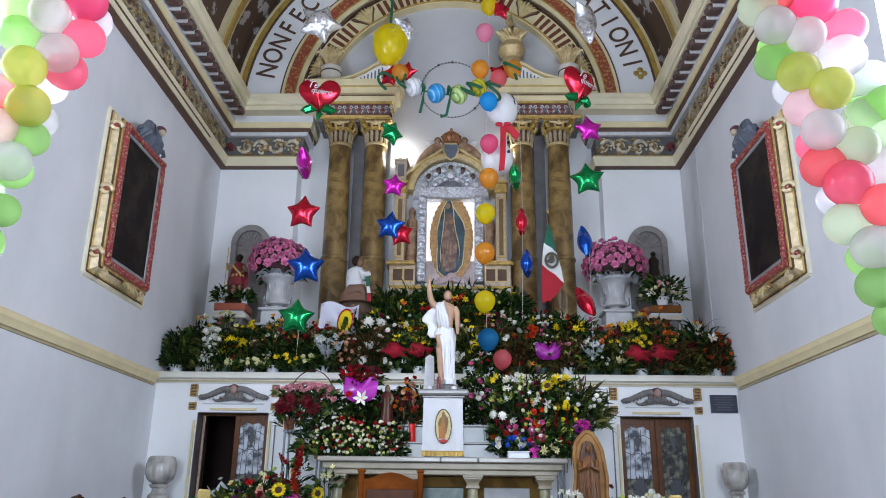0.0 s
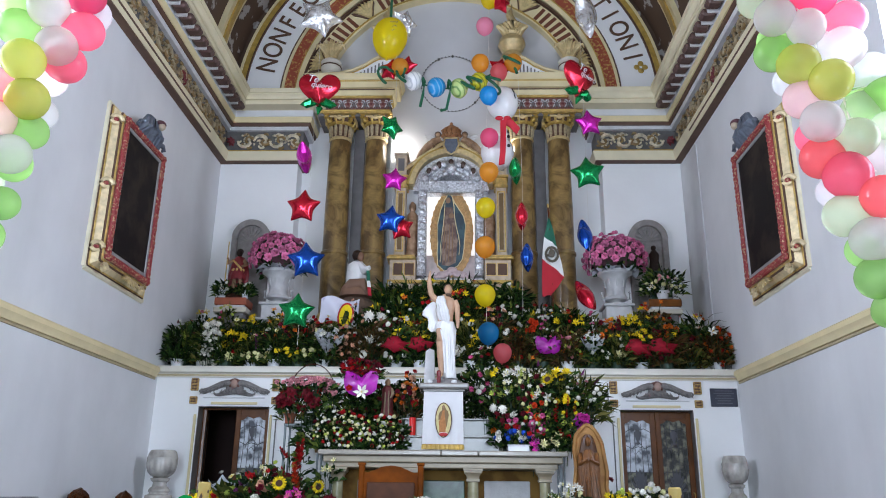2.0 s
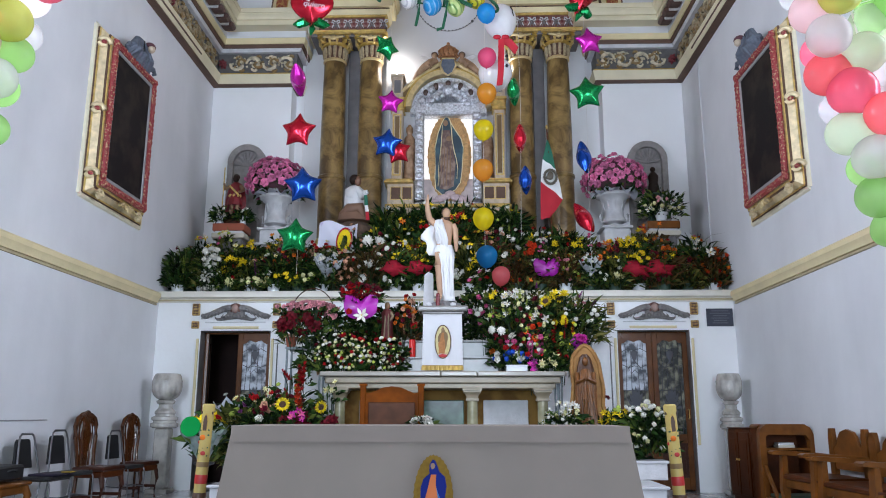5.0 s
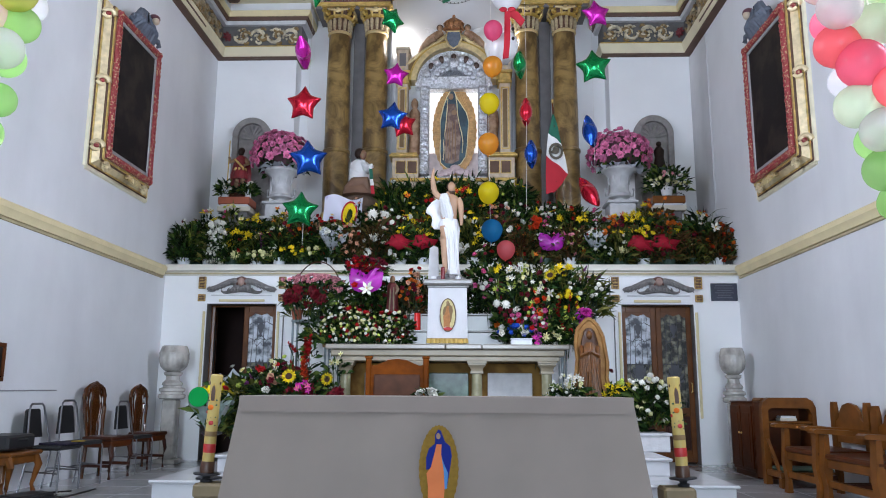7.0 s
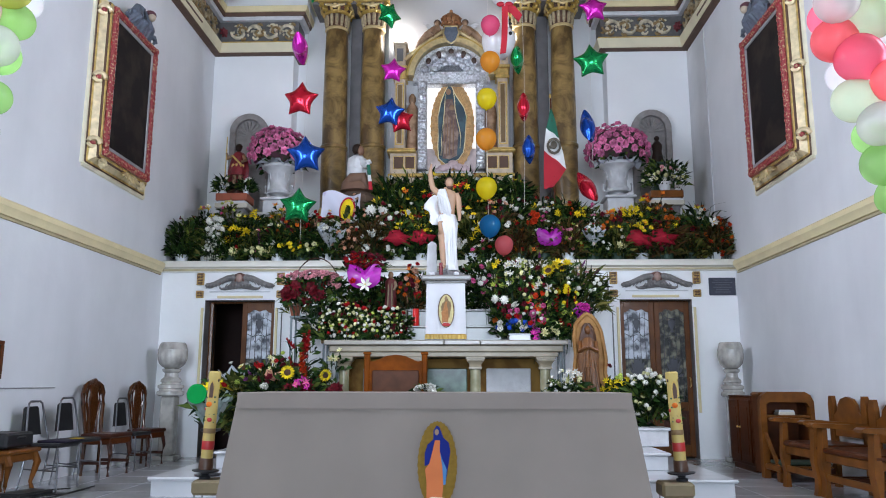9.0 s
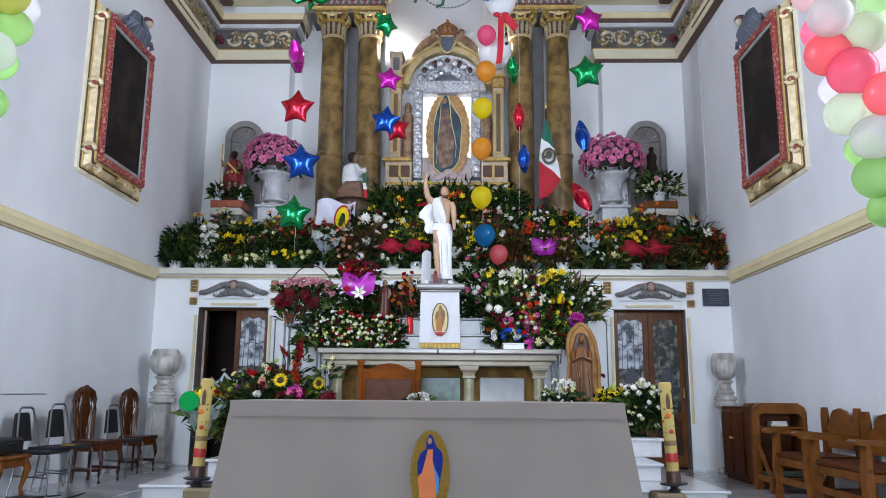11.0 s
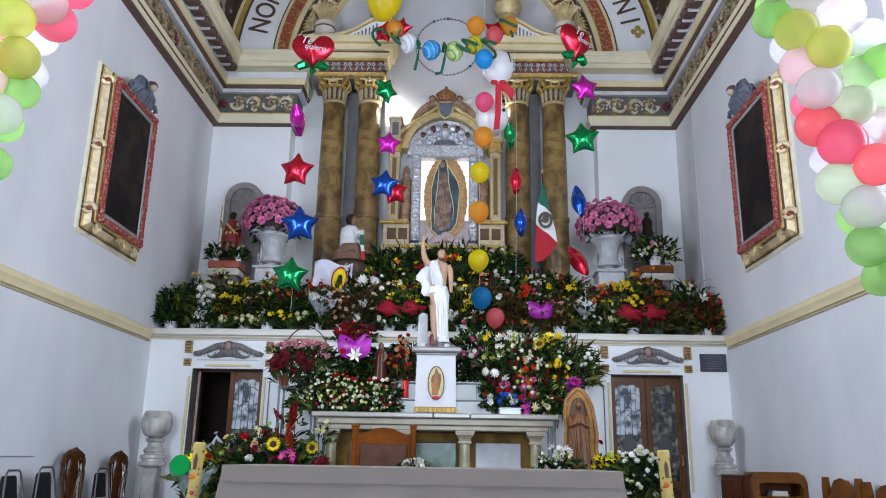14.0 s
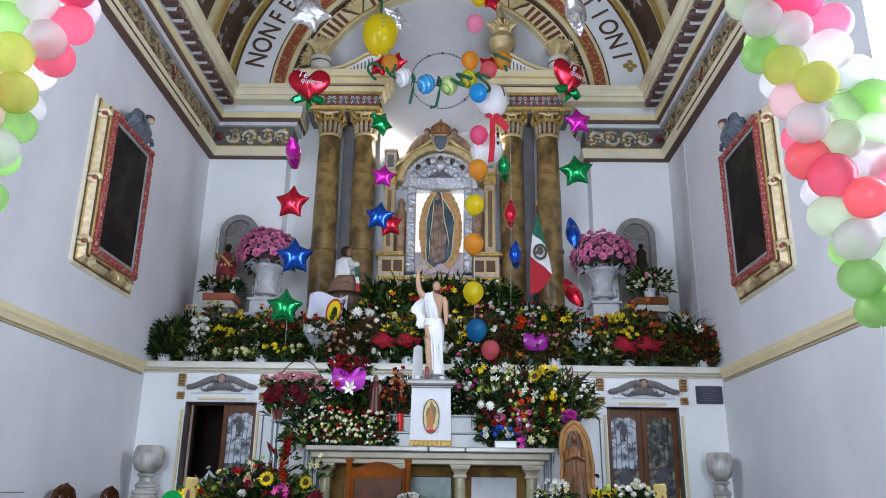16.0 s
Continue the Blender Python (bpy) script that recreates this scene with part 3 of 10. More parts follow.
def cornice_side(sx):
    """The great cornice: along the side wall, along the outer panel, and back into the recess."""
    fl = 1 if sx < 0 else -1
    path = [(sx * HW, -14.4), (sx * HW, Y_UP), (sx * 2.72, Y_UP), (sx * 2.72, Y_REC)]
    holder = thing("cornice", "cream and brown classical cornice with painted scroll frieze and dentils", "cornice", kind="structure")
    layers = (
        ("architrave_line", M_BROWN, [(0, 6.680), (0.115, 6.680), (0.12, 6.70), (0, 6.70)]),
        ("architrave", M_CORNICE, [(0, 6.70), (0.13, 6.70), (0.15, 6.78), (0.17, 6.86), (0, 6.86)]),
        ("architrave_fillet", M_GOLDPAINT, [(0, 6.86), (0.15, 6.86), (0.15, 6.89), (0, 6.89)]),
        ("frieze", M_FRIEZE, [(0, 6.89), (0.09, 6.89), (0.09, 7.28), (0, 7.28)]),
        ("frieze_fillet", M_LIGHTSTONE, [(0, 7.28), (0.16, 7.28), (0.18, 7.34), (0, 7.34)]),
        ("bed_line", M_BROWN, [(0, 7.34), (0.20, 7.34), (0.22, 7.40), (0, 7.40)]),
        ("bed_moulding", M_CREAM, [(0, 7.40), (0.24, 7.40), (0.26, 7.50), (0, 7.50)]),
        ("dentil_ground", M_WALL, [(0, 7.50), (0.27, 7.50), (0.27, 7.62), (0, 7.62)]),
        ("corona", M_CORNICE, [(0, 7.62), (0.50, 7.62), (0.50, 7.695), (0.485, 7.70), (0.485, 7.712), (0.515, 7.716), (0.515, 7.745), (0.53, 7.775), (0.56, 7.80), (0.56, 7.812), (0.58, 7.816), (0.585, 7.87), (0.58, 7.90), (0, 7.92)]),
    )
    for nm, m, prof in layers:
        part(nm, Shape().sweep(prof, path, fl), m, holder)
    part("side_line", Shape().sweep([(0, 6.765), (0.152, 6.765), (0.158, 6.79), (0, 6.79)], [(sx * HW, -14.3), (sx * HW, 11.45)], fl), M_BROWN, holder, "thin brown painted line")
    # modillions under the corona along the side wall
    d = Shape().box(0, -0.026, 7.508, 0.165, 0.026, 7.615, 0.010).mesh("modillion", M_LIGHTSTONE)
    d2 = Shape().box(0.0, -0.105, 7.502, 0.215, 0.105, 7.612, 0.035).mesh("coffer", M_COFFER)
    for k in range(80):
        y = 11.83 - k * 0.285
        ob = part("modillion", d, None, holder)
        put(ob, at(sx * (HW - 0.27), y, 0.0, 0 if sx < 0 else 180))
        ob = part("coffer", d2, None, holder)
        put(ob, at(sx * (HW - 0.28), y + 0.1425, 0.006, 0 if sx < 0 else 180))
    # scroll ornament on the frieze
    r = random.Random(3)
    s = Shape()

    gold, pale, dull = Shape(), Shape(), Shape()

    def on(to, u, w, out=0.0):
        return (sx * (HW - 0.10 - out), 12.30 - u, w) if to == "side" else (sx * (HW - 0.30 - u), Y_UP - 0.10 - out, w)

    def curl(sh, to, u0, w0, rad, turn, sgn, up, thick):
        pts = []
        for i in range(13):
            a = i / 12
            g = rad * (1 - .8 * a)
            pts.append(on(to, u0 + sgn * (rad - g * math.cos(a * turn)), w0 + up * g * math.sin(a * turn), .012 * (1 - a)))
        sh.tube(pts, [thick * (.8 + 1.3 * math.sin(math.pi * min(1, i / 12 + .12))) for i in range(13)], 5)

    def scroll(to, count, pale):
        for k in range(count):
            u, up = k * .29, 1 if k % 2 else -1
            curl(pale, to, u, 7.085, .14, 6.6, 1, up, .017)
            curl(gold, to, u + .30, 7.085, .10, 5.0, -1, -up, .015)
            curl(pale if k % 3 else gold, to, u + .10, 7.085 - up * .09, .06, 5.0, 1, -up, .012)
            curl(gold, to, u + .26, 7.085 + up * .11, .05, 4.4, -1, up, .012)
            for j in range(10):
                a, q = r.uniform(0, 6.28), r.uniform(.04, .16)
                p0 = (u + .18 + q * math.cos(a) * 1.1, 7.085 + q * math.sin(a))
                p1 = (p0[0] + .075 * math.cos(a + 1.2), p0[1] + .05 * math.sin(a + 1.2))
                p1 = (p1[0], max(6.92, min(7.255, p1[1])))
                (gold if j % 3 == 0 else pale).tube([on(to, *p0), on(to, (p0[0] + p1[0]) / 2, (p0[1] + p1[1]) / 2, .012), on(to, *p1)], [.008, .024, .005], 5)
    scroll("side", 62, dull)
    scroll("back", 4, pale)
    part("scroll_ornament", pale, M_LEAFORN, holder, "pale gilded acanthus scrolls")
    part("scroll_ornament", dull, M_LEAFDULL, holder, "olive and brown acanthus scrolls")
    part("scroll_leaves", gold, M_SCROLLGOLD, holder, "brown-gold acanthus leaves")
    bloom = Shape()
    ring_ = [(.078 + .022 * math.cos(7 * radians(q))) for q in range(0, 360, 8)]
    n_ = len(ring_)
    v = [(y, e * r_ * math.cos(radians(8 * k)), e * r_ * math.sin(radians(8 * k))) for e, y in ((1, -.015), (.75, .022), (.4, .012)) for k, r_ in enumerate(ring_)] + [(.03, 0, 0)]
    f = [(i * n_ + k, i * n_ + (k + 1) % n_, (i + 1) * n_ + (k + 1) % n_, (i + 1) * n_ + k) for i in (0, 1) for k in range(n_)] + [(2 * n_ + k, 2 * n_ + (k + 1) % n_, 3 * n_) for k in range(n_)]
    bloom = bloom.add(v, f).mesh("rosette", M_WINE)
    for y in (10.2, 8.05, 5.9, 3.75):
        put(part("rosette", bloom, None, holder, "dark wine-red painted rosette"), at(sx * (HW - .10), y, 7.085, 0 if sx < 0 else 180) @ Matrix.Scale(1.5, 4))
    put(part("rosette", bloom, None, holder, "dark wine-red painted rosette"), at(sx * (HW - .19), Y_UP - .13, 7.075, -35 if sx < 0 else 215))


M_COFFER = mat("brown_coffer_paint", (0.105, 0.058, 0.05), 0.45, vary=0.35, scale=16)
M_SCROLLGOLD = mat("brown_gold_leaf_paint", (0.30, 0.20, 0.085), 0.5, 0.15, vary=0.4, scale=14)
M_WINE = mat("wine_rosette", (0.16, 0.025, 0.03), 0.6, vary=0.4, scale=18)
cornice_side(-1)
cornice_side(1)

# painted arch round the lunette
CZ, YA = 7.95, 12.5
arch = thing("painted_arch", "painted semicircular arch with Latin lettering and gilded bands", "arch", kind="structure")
for nm, m, r0, r1, y, cz in (("outer_gilding", M_GOLDPAINT, 3.83, 3.93, 12.47, CZ), ("outer_fillet", M_CREAM, 3.93, 3.98, 12.46, CZ), ("spandrel", M_VAULT, 3.98, 4.12, 12.56, CZ),
                             ("outer_line", M_BROWN, 3.80, 3.83, 12.465, CZ), ("lettering_band", M_WHITE, 3.16, 3.80, 12.50, CZ), ("inner_line", M_BROWN, 3.13, 3.16, 12.48, CZ),
                             ("pale_line", M_CREAM, 3.08, 3.13, 12.47, CZ), ("red_band", M_REDBAND, 2.87, 3.08, 12.485, CZ), ("gilt_line", M_GOLDPAINT, 2.85, 2.88, 12.46, 7.93),
                             ("cream_roll", M_CREAM, 2.77, 2.86, 12.44, 7.90), ("dark_line", M_BROWN, 2.755, 2.785, 12.43, 7.83), ("striped_band", M_CREAM, 2.42, 2.76, 12.49, 7.80),
                             ("gilt_edge", M_GOLDPAINT, 2.39, 2.42, 12.46, 7.80), ("inner_edge", M_CREAM, 2.36, 2.39, 12.47, 7.80)):
    part(nm, Shape().arc_band(cz, r0, r1, y, 12.75, 0, 180, 96), m, arch)
stripe = mat("stripe_paint", (0.16, 0.05, 0.025), 0.6)
bar = Shape().box(-.035, -.012, -.15, .035, .012, .14, .006).mesh("brown_stripe", stripe)
for k in range(58):
    a = 4 + k * 3.0
    if (k % 12) in (4, 5, 6, 7):
        continue
    ob = part("brown_stripe", bar, None, arch)
    put(ob, Matrix.Translation((2.59 * math.cos(radians(a)), 12.486, 7.80 + 2.59 * math.sin(radians(a)))) @ pose(0, 0, 0, 0, 90 - a, 0))
leaf = Shape()
for k in range(7):
    t = (k - 3) / 3
    leaf.tube([(0, 0, -0.16), (t * 0.10, -0.05, -0.02), (t * 0.19, -0.09, 0.11 - abs(t) * 0.05), (t * 0.22, -0.06, 0.19 - abs(t) * 0.09)], [0.03, 0.035, 0.028, 0.008], 6)
leaf = leaf.mesh("acanthus", M_ACANTHUS)
shade = Shape()
for k in range(7):
    t = (k - 3) / 3
    shade.tube([(0, .03, -0.19), (t * 0.115, -.005, -0.02), (t * 0.215, -.02, 0.12 - abs(t) * 0.05), (t * 0.25, .0, 0.22 - abs(t) * 0.09)], [0.035, 0.042, 0.036, 0.012], 6)
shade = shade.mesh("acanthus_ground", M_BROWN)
for a in (20.5, 56.5, 92.5, 128.5, 160):
    m = Matrix.Translation((2.59 * math.cos(radians(a)), 12.47, 7.80 + 2.59 * math.sin(radians(a)))) @ pose(0, 0, 0, 0, 90 - a, 0)
    put(part("acanthus_ground", shade, None, arch, "dark brown painted edge behind the leaf"), m)
    ob = part("acanthus", leaf, None, arch)
    put(ob, m)
LINES = (("NONFECIT", 167.8, 5.35), ("TALITEROMNI", 121.5, 6.3), ("NATIONI", 46.4, 5.35))
SPELL = []
for word, start, step in LINES:
    SPELL += [(ch, start - k * step) for k, ch in enumerate(word)]
for ch, a in SPELL:
    cu = bpy.data.curves.new("letter", 'FONT')
    cu.body, cu.size, cu.extrude, cu.offset, cu.align_x, cu.align_y = ch, 0.53, 0.004, 0.004, 'CENTER', 'CENTER'
    cu.materials.append(M_BROWN)
    ob = new("letter", cu)
    ob.parent = arch
    ob.matrix_basis = (Matrix.Translation((3.49 * math.cos(radians(a)), 12.488, CZ + 3.49 * math.sin(radians(a)))) @ pose(0, 0, 0, 0, 90 - a, 0) @ pose(0, 0, 0, 90, 0, 0) @ Matrix.Diagonal((.76, 1, 1, 1)))
s = Shape()
for k in range(4):
    a = k * math.pi / 2
    s.ball((3.53 + 0.075 * math.cos(a), 12.49, 8.60 + 0.075 * math.sin(a)), (0.055, 0.015, 0.055), 10, 6)
part("quatrefoil", s, M_GOLDPAINT, arch, "small gold painted quatrefoil")

# predella steps under the marble altar
M_STEP = mat("white_step_marble", (0.60, 0.605, 0.62), 0.22, second=(0.50, 0.505, 0.52), scale=2.5, mix_at=(0.42, 0.75), coat=0.2)
steps = thing("altar_steps", "two white marble steps below the high altar", "steps", kind="structure")
part("lower_step", Shape().box(-2.56, 7.1, -0.01, 2.66, 10.895, 0.14, 0.008).box(-2.59, 7.07, 0.14, 2.69, 10.895, 0.17, 0.012), M_STEP, steps)
part("upper_step", Shape().box(-2.2, 7.8, 0.17, 2.26, 10.89, 0.31, 0.008).box(-2.23, 7.77, 0.31, 2.29, 10.89, 0.34, 0.012), M_STEP, steps)


# ---- retable: columns, entablature, image case ----
def column():
    ob = thing("column", "brown marbled column with a gilded Corinthian capital", "column", group="columns of the retable")
    part("plinth", Shape().box(-0.27, -0.27, 0, 0.27, 0.27, 0.95, 0.015), M_COLUMN, ob)
    part("base", Shape().lathe([(0.27, 0.95), (0.285, 0.99), (0.27, 1.04), (0.235, 1.06), (0.245, 1.1), (0.225, 1.14), (0.215, 1.15)], 28), M_GILT, ob)
    part("lower_shaft", Shape().lathe([(0.213, 1.15), (0.216, 1.6), (0.212, 2.17)], 28), M_COLUMN, ob)
    part("ring", Shape().lathe([(0.215, 2.17), (0.232, 2.19), (0.232, 2.23), (0.215, 2.25)], 28), M_COLUMN, ob)
    part("shaft", Shape().lathe([(0.207, 2.25), (0.208, 2.9), (0.199, 3.7), (0.186, 4.32)], 28), M_COLUMN, ob)
    part("neck", Shape().lathe([(0.19, 4.32), (0.207, 4.34), (0.207, 4.36), (0.188, 4.38)], 28), M_GILTPALE, ob)
    cap = part("capital", Shape().lathe([(0.178, 4.38), (0.178, 4.46), (0.188, 4.60), (0.215, 4.68), (0.24, 4.75)], 28), M_BROWN, ob)
    leaf_ = Shape()
    leaf_.tube([(.184, 0, 4.39), (.190, 0, 4.46), (.196, 0, 4.54), (.212, 0, 4.59), (.222, 0, 4.575)], [.020, .030, .031, .026, .008], 7)
    leaf_ = leaf_.mesh("acanthus_leaf", M_CAPCREAM)
    for k in range(13):
        put(part("acanthus_leaf", leaf_, None, cap), at(0, 0, 0, 360 / 13 * k))
    part("egg_ring", Shape().lathe([(.20, 4.605), (.232, 4.62), (.24, 4.645), (.225, 4.66)], 28), M_GOLDPAINT, cap)
    for k in range(4):
        g = Shape().tube([(-.17, -.262, 4.73), (-.09, -.268, 4.72), (0, -.27, 4.685), (.09, -.268, 4.72), (.17, -.262, 4.73)], [.02, .024, .03, .024, .02], 7).ball((0, -.275, 4.735), (.035, .02, .03), 8, 6)
        put(part("festoon", g, M_GILTPALE, cap), at(0, 0, 0, 90 * k))
    s = Shape()
    for k in range(4):
        a = math.pi / 4 + k * math.pi / 2
        pts = []
        for i in range(14):
            t = i / 13 * 4.5 * math.pi / 2
            rr = 0.082 * (1 - i / 16)
            d = 0.282 + rr * math.cos(t)
            pts.append((d * math.cos(a), d * math.sin(a), 4.70 + rr * math.sin(t)))
        s.tube(pts, 0.03, 6)
    part("volute", s, M_GOLDPAINT, cap)
    curl_ = Shape().tube([(.215, 0, 4.61), (.245, 0, 4.64), (.268, 0, 4.69), (.262, 0, 4.735), (.240, 0, 4.73), (.238, 0, 4.70)], [.012, .022, .026, .022, .016, .008], 7).mesh("gilt_leaf", M_GILT)
    for k in range(12):
        if k % 3 != 1:
            put(part("gilt_leaf", curl_, None, cap), at(0, 0, 0, 15 + 30 * k))
    part("abacus", Shape().box(-0.30, -0.30, 4.77, 0.30, 0.30, 4.80, 0.012), M_GILT, cap)
    return ob


M_CAPCREAM = mat("ivory_capital_leaf", (0.48, 0.39, 0.24), 0.45, 0.15, vary=0.35, scale=20, bump=0.2)
first = column()
first.matrix_basis = at(-1.96, 12.5, LEDGE)
for x in (-1.31, 1.31, 1.96):
    copy_thing(first, at(x, 12.5, LEDGE))


def frieze_ornaments():
    a_, b_, c_ = Shape(), Shape(), Shape()
    lobes = [(.052 + .021 * math.cos(6 * radians(q))) for q in range(0, 360, 10)]
    rim = [(e * r_ * math.cos(radians(10 * k)), y, e * r_ * math.sin(radians(10 * k))) for e, y in ((1, .01), (.72, -.008), (.34, -.004)) for k, r_ in enumerate(lobes)]
    a_.add(rim + [(0, -.014, 0)], [(i * 36 + k, i * 36 + (k + 1) % 36, i * 36 + 36 + (k + 1) % 36, i * 36 + 36 + k) for i in (0, 1) for k in range(36)] + [(72 + k, 72 + (k + 1) % 36, 108) for k in range(36)])
    for t in (-1, 1):
        b_.tube([(0, 0, .02), (t * .03, -.008, .065), (t * .065, -.008, .07), (t * .07, -.008, .035), (t * .03, -.004, .015), (t * .045, -.006, -.03), (t * .07, 0, -.075)], [.010, .013, .013, .013, .011, .013, .005], 6)
        c_.tube([(0, 0, .0), (t * .02, -.006, -.045), (t * .035, 0, -.09)], [.012, .016, .004], 5)
    c_.ball((0, -.008, .015), (.02, .012, .022), 8, 6)
    d_ = Shape().box(-.05, -.004, -.055, .05, .01, .055, .005)
    return {"rosette": a_.mesh("rosette", M_WINE), "bow": b_.mesh("frieze_bow", M_LIGHTSTONE), "knot": c_.mesh("bow_knot", M_DKGREY), "panel": d_.mesh("square_panel", M_ROSEPAINT)}


M_ROSEPAINT = mat("dusty_rose_paint", (0.30, 0.15, 0.13), 0.6, vary=0.3, scale=20)
ORN = frieze_ornaments()


def entablature(sx):
    ob = thing("entablature", "painted entablature with flower frieze and curved broken pediment", "entablature", group="entablatures")
    x0, x1 = 1.07, 2.36
    path = [(sx * x0, Y_REC), (sx * x0, 12.25), (sx * x1, 12.25), (sx * x1, Y_REC)]
    path = path[::-1]
    fl = -1 if sx > 0 else 1
    rows = (("architrave", M_GOLDPAINT, 0.0, 0.03, 7.55, 7.60), ("frieze", M_REDBROWN, 0.0, 0.0, 7.60, 7.84), ("fillet", M_GOLDPAINT, 0.03, 0.05, 7.84, 7.87),
            ("bed_moulding", M_CREAM, 0.06, 0.10, 7.87, 7.95), ("shadow_line", M_BROWN, 0.09, 0.09, 7.95, 7.98), ("corona", M_CREAM, 0.16, 0.18, 7.98, 8.08),
            ("gilt_edge", M_GOLDPAINT, 0.17, 0.18, 8.08, 8.11), ("cap_moulding", M_CREAM, 0.20, 0.24, 8.11, 8.22))
    for nm, m, a, b, z0, z1 in rows:
        part(nm, Shape().sweep([(-0.3, z0), (a, z0), (b, z1), (-0.3, z1)], path, fl), m, ob)
    # underside's shade put into dark grey, against glare from the niche lamp
    part("shaded_soffit", Shape().box(sx * x0, 12.27, 7.492, sx * x1, Y_REC - .01, 8.1), M_DKGREY, ob)
    for k in range(6):
        x = sx * (x0 + 0.12 + k * 0.21)
        put(part("square_panel", ORN["panel"], None, ob), at(x, 12.246, 7.72))
        put(part("rosette", ORN["rosette"], None, ob), at(x, 12.238, 7.72) @ Matrix.Scale(.5, 4))
    for k in range(7):
        x = sx * (x0 + 0.015 + k * 0.21)
        put(part("frieze_bow", ORN["bow"], None, ob), at(x, 12.242, 7.72))
        put(part("bow_knot", ORN["knot"], None, ob), at(x, 12.242, 7.72))
    pts = [(2.36, 8.22), (2.36, 8.29), (2.0, 8.31), (1.75, 8.38), (1.55, 8.48), (1.38, 8.60), (1.2, 8.69), (1.07, 8.71), (1.07, 8.22)]
    part("pediment", Shape().prism([(sx * a, b) for a, b in pts], 12.2, 12.9), M_WHITE, ob, smooth=20)
    s = Shape()
    top = [(sx * a, 12.17, b) for a, b in pts[1:-1]]
    s.tube(top, 0.028, 6)
    part("pediment_edge", s, M_CREAM, ob)
    s = Shape()
    s.tube([(p[0], 12.175, p[2] - 0.05) for p in top], 0.012, 6)
    part("pediment_gilding", s, M_GOLDPAINT, ob)
    s = Shape()
    for k in range(8):
        x = 1.22 + k * 0.065
        h = 0.30 - k * 0.035
        s.box(sx * (x - 0.013), 12.19, 8.26, sx * (x + 0.013), 12.201, 8.26 + h)
    part("painted_bar", s, M_DKGREY, ob, "dark vertical painted bars")
    v = part("finial", Shape().lathe([(0.13, 8.250), (0.14, 8.34), (0.12, 8.38), (0.15, 8.40), (0.18, 8.44), (0.185, 8.50), (0.16, 8.54), (0.185, 8.56), (0.19, 8.60), (0.15, 8.63)], 22), M_LEDGE, ob, "pale turned vase finial")
    part("dark_ring", Shape().lathe([(.186, 8.485), (.192, 8.49), (.192, 8.505), (.186, 8.51)], 22), M_BROWN, v)
    put(v, at(sx * 2.18, 12.30, 0))
    for k in range(9):
        t = (k - 4) / 4
        part("crest_leaf", Shape().tube([(t * .04, 0, 8.60), (t * .10, -0.08, 8.76), (t * .20, -0.12, 8.93 - abs(t) * .05), (t * .25, -0.15, 9.0 - abs(t) * .12), (t * .27, -0.12, 8.95 - abs(t) * .14)], [.04, .05, .045, .03, .008], 6), M_GILTPALE, v)
    v2 = part("inner_finial", Shape().lathe([(0.14, 8.6), (0.19, 8.64), (0.16, 8.70), (0.12, 8.76), (0.17, 8.82), (0.21, 8.90), (0.19, 8.98), (0.13, 9.04)], 20), M_GILTPALE, ob, "gilded flaming urn finial with acanthus")
    put(v2, Matrix.Translation((sx * 1.15, 12.32, 8.6)) @ Matrix.Scale(1.22, 4) @ Matrix.Translation((0, 0, -8.6)))
    for k in range(9):
        t = (k - 4) / 4
        part("flame_leaf", Shape().tube([(t * .06, -.02, 8.96), (t * .14, -0.10, 9.10), (t * .21, -0.12, 9.24 - abs(t) * .08), (t * .18, -0.08, 9.36 - abs(t) * .16)], [.045, .05, .04, .008], 6), M_GILTPALE, v2)
    part("flame", Shape().tube([(0, 0, 9.0), (.02, -.03, 9.25), (-.03, -.03, 9.42), (.01, -.03, 9.60)], [.09, .085, .06, .012], 10), M_GILTPALE, v2)
    # grey pilaster strip between the two columns
    part("pilaster", Shape().box(sx * 1.54, 12.7, LEDGE, sx * 1.74, 12.94, 7.440, 0.01), M_DKGREY, ob, "dark grey pilaster strip")


M_REDBROWN = mat("red_brown_paint", (0.17, 0.07, 0.055), 0.6, vary=0.35, scale=14)
entablature(-1)
entablature(1)


def panel_lines(s, x0, x1, z0, z1, y, w=0.018):
    s.box(x0, y, z0, x0 + w, y + 0.02, z1)
    s.box(x1 - w, y, z0, x1, y + 0.02, z1)
    s.box(x0 + w, y, z0, x1 - w, y + 0.02, z0 + w)
    s.box(x0 + w, y, z1 - w, x1 - w, y + 0.02, z1)


CX = 0.045
M_BRONZE = mat("dark_bronze", (0.10, 0.065, 0.055), 0.4, 0.4, vary=0.3)
M_RETBROWN = mat("aged_pink_gilding", (0.40, 0.25, 0.15), 0.5, second=(0.22, 0.12, 0.06), scale=9, mix_at=(0.4, 0.65), bump=0.3)
ret = thing("retable", "gilded and painted altarpiece with an embossed silver frame", "altarpiece", at(CX, 0, 0))
part("predella", Shape().box(-1.02, 12.26, 4.1, -0.58, 12.63, 4.80, 0.01).box(0.58, 12.26, 4.1, 1.02, 12.63, 4.80, 0.01).box(-0.58, 12.3, 4.1, 0.58, 12.63, 4.42, 0.01), M_RET, ret)
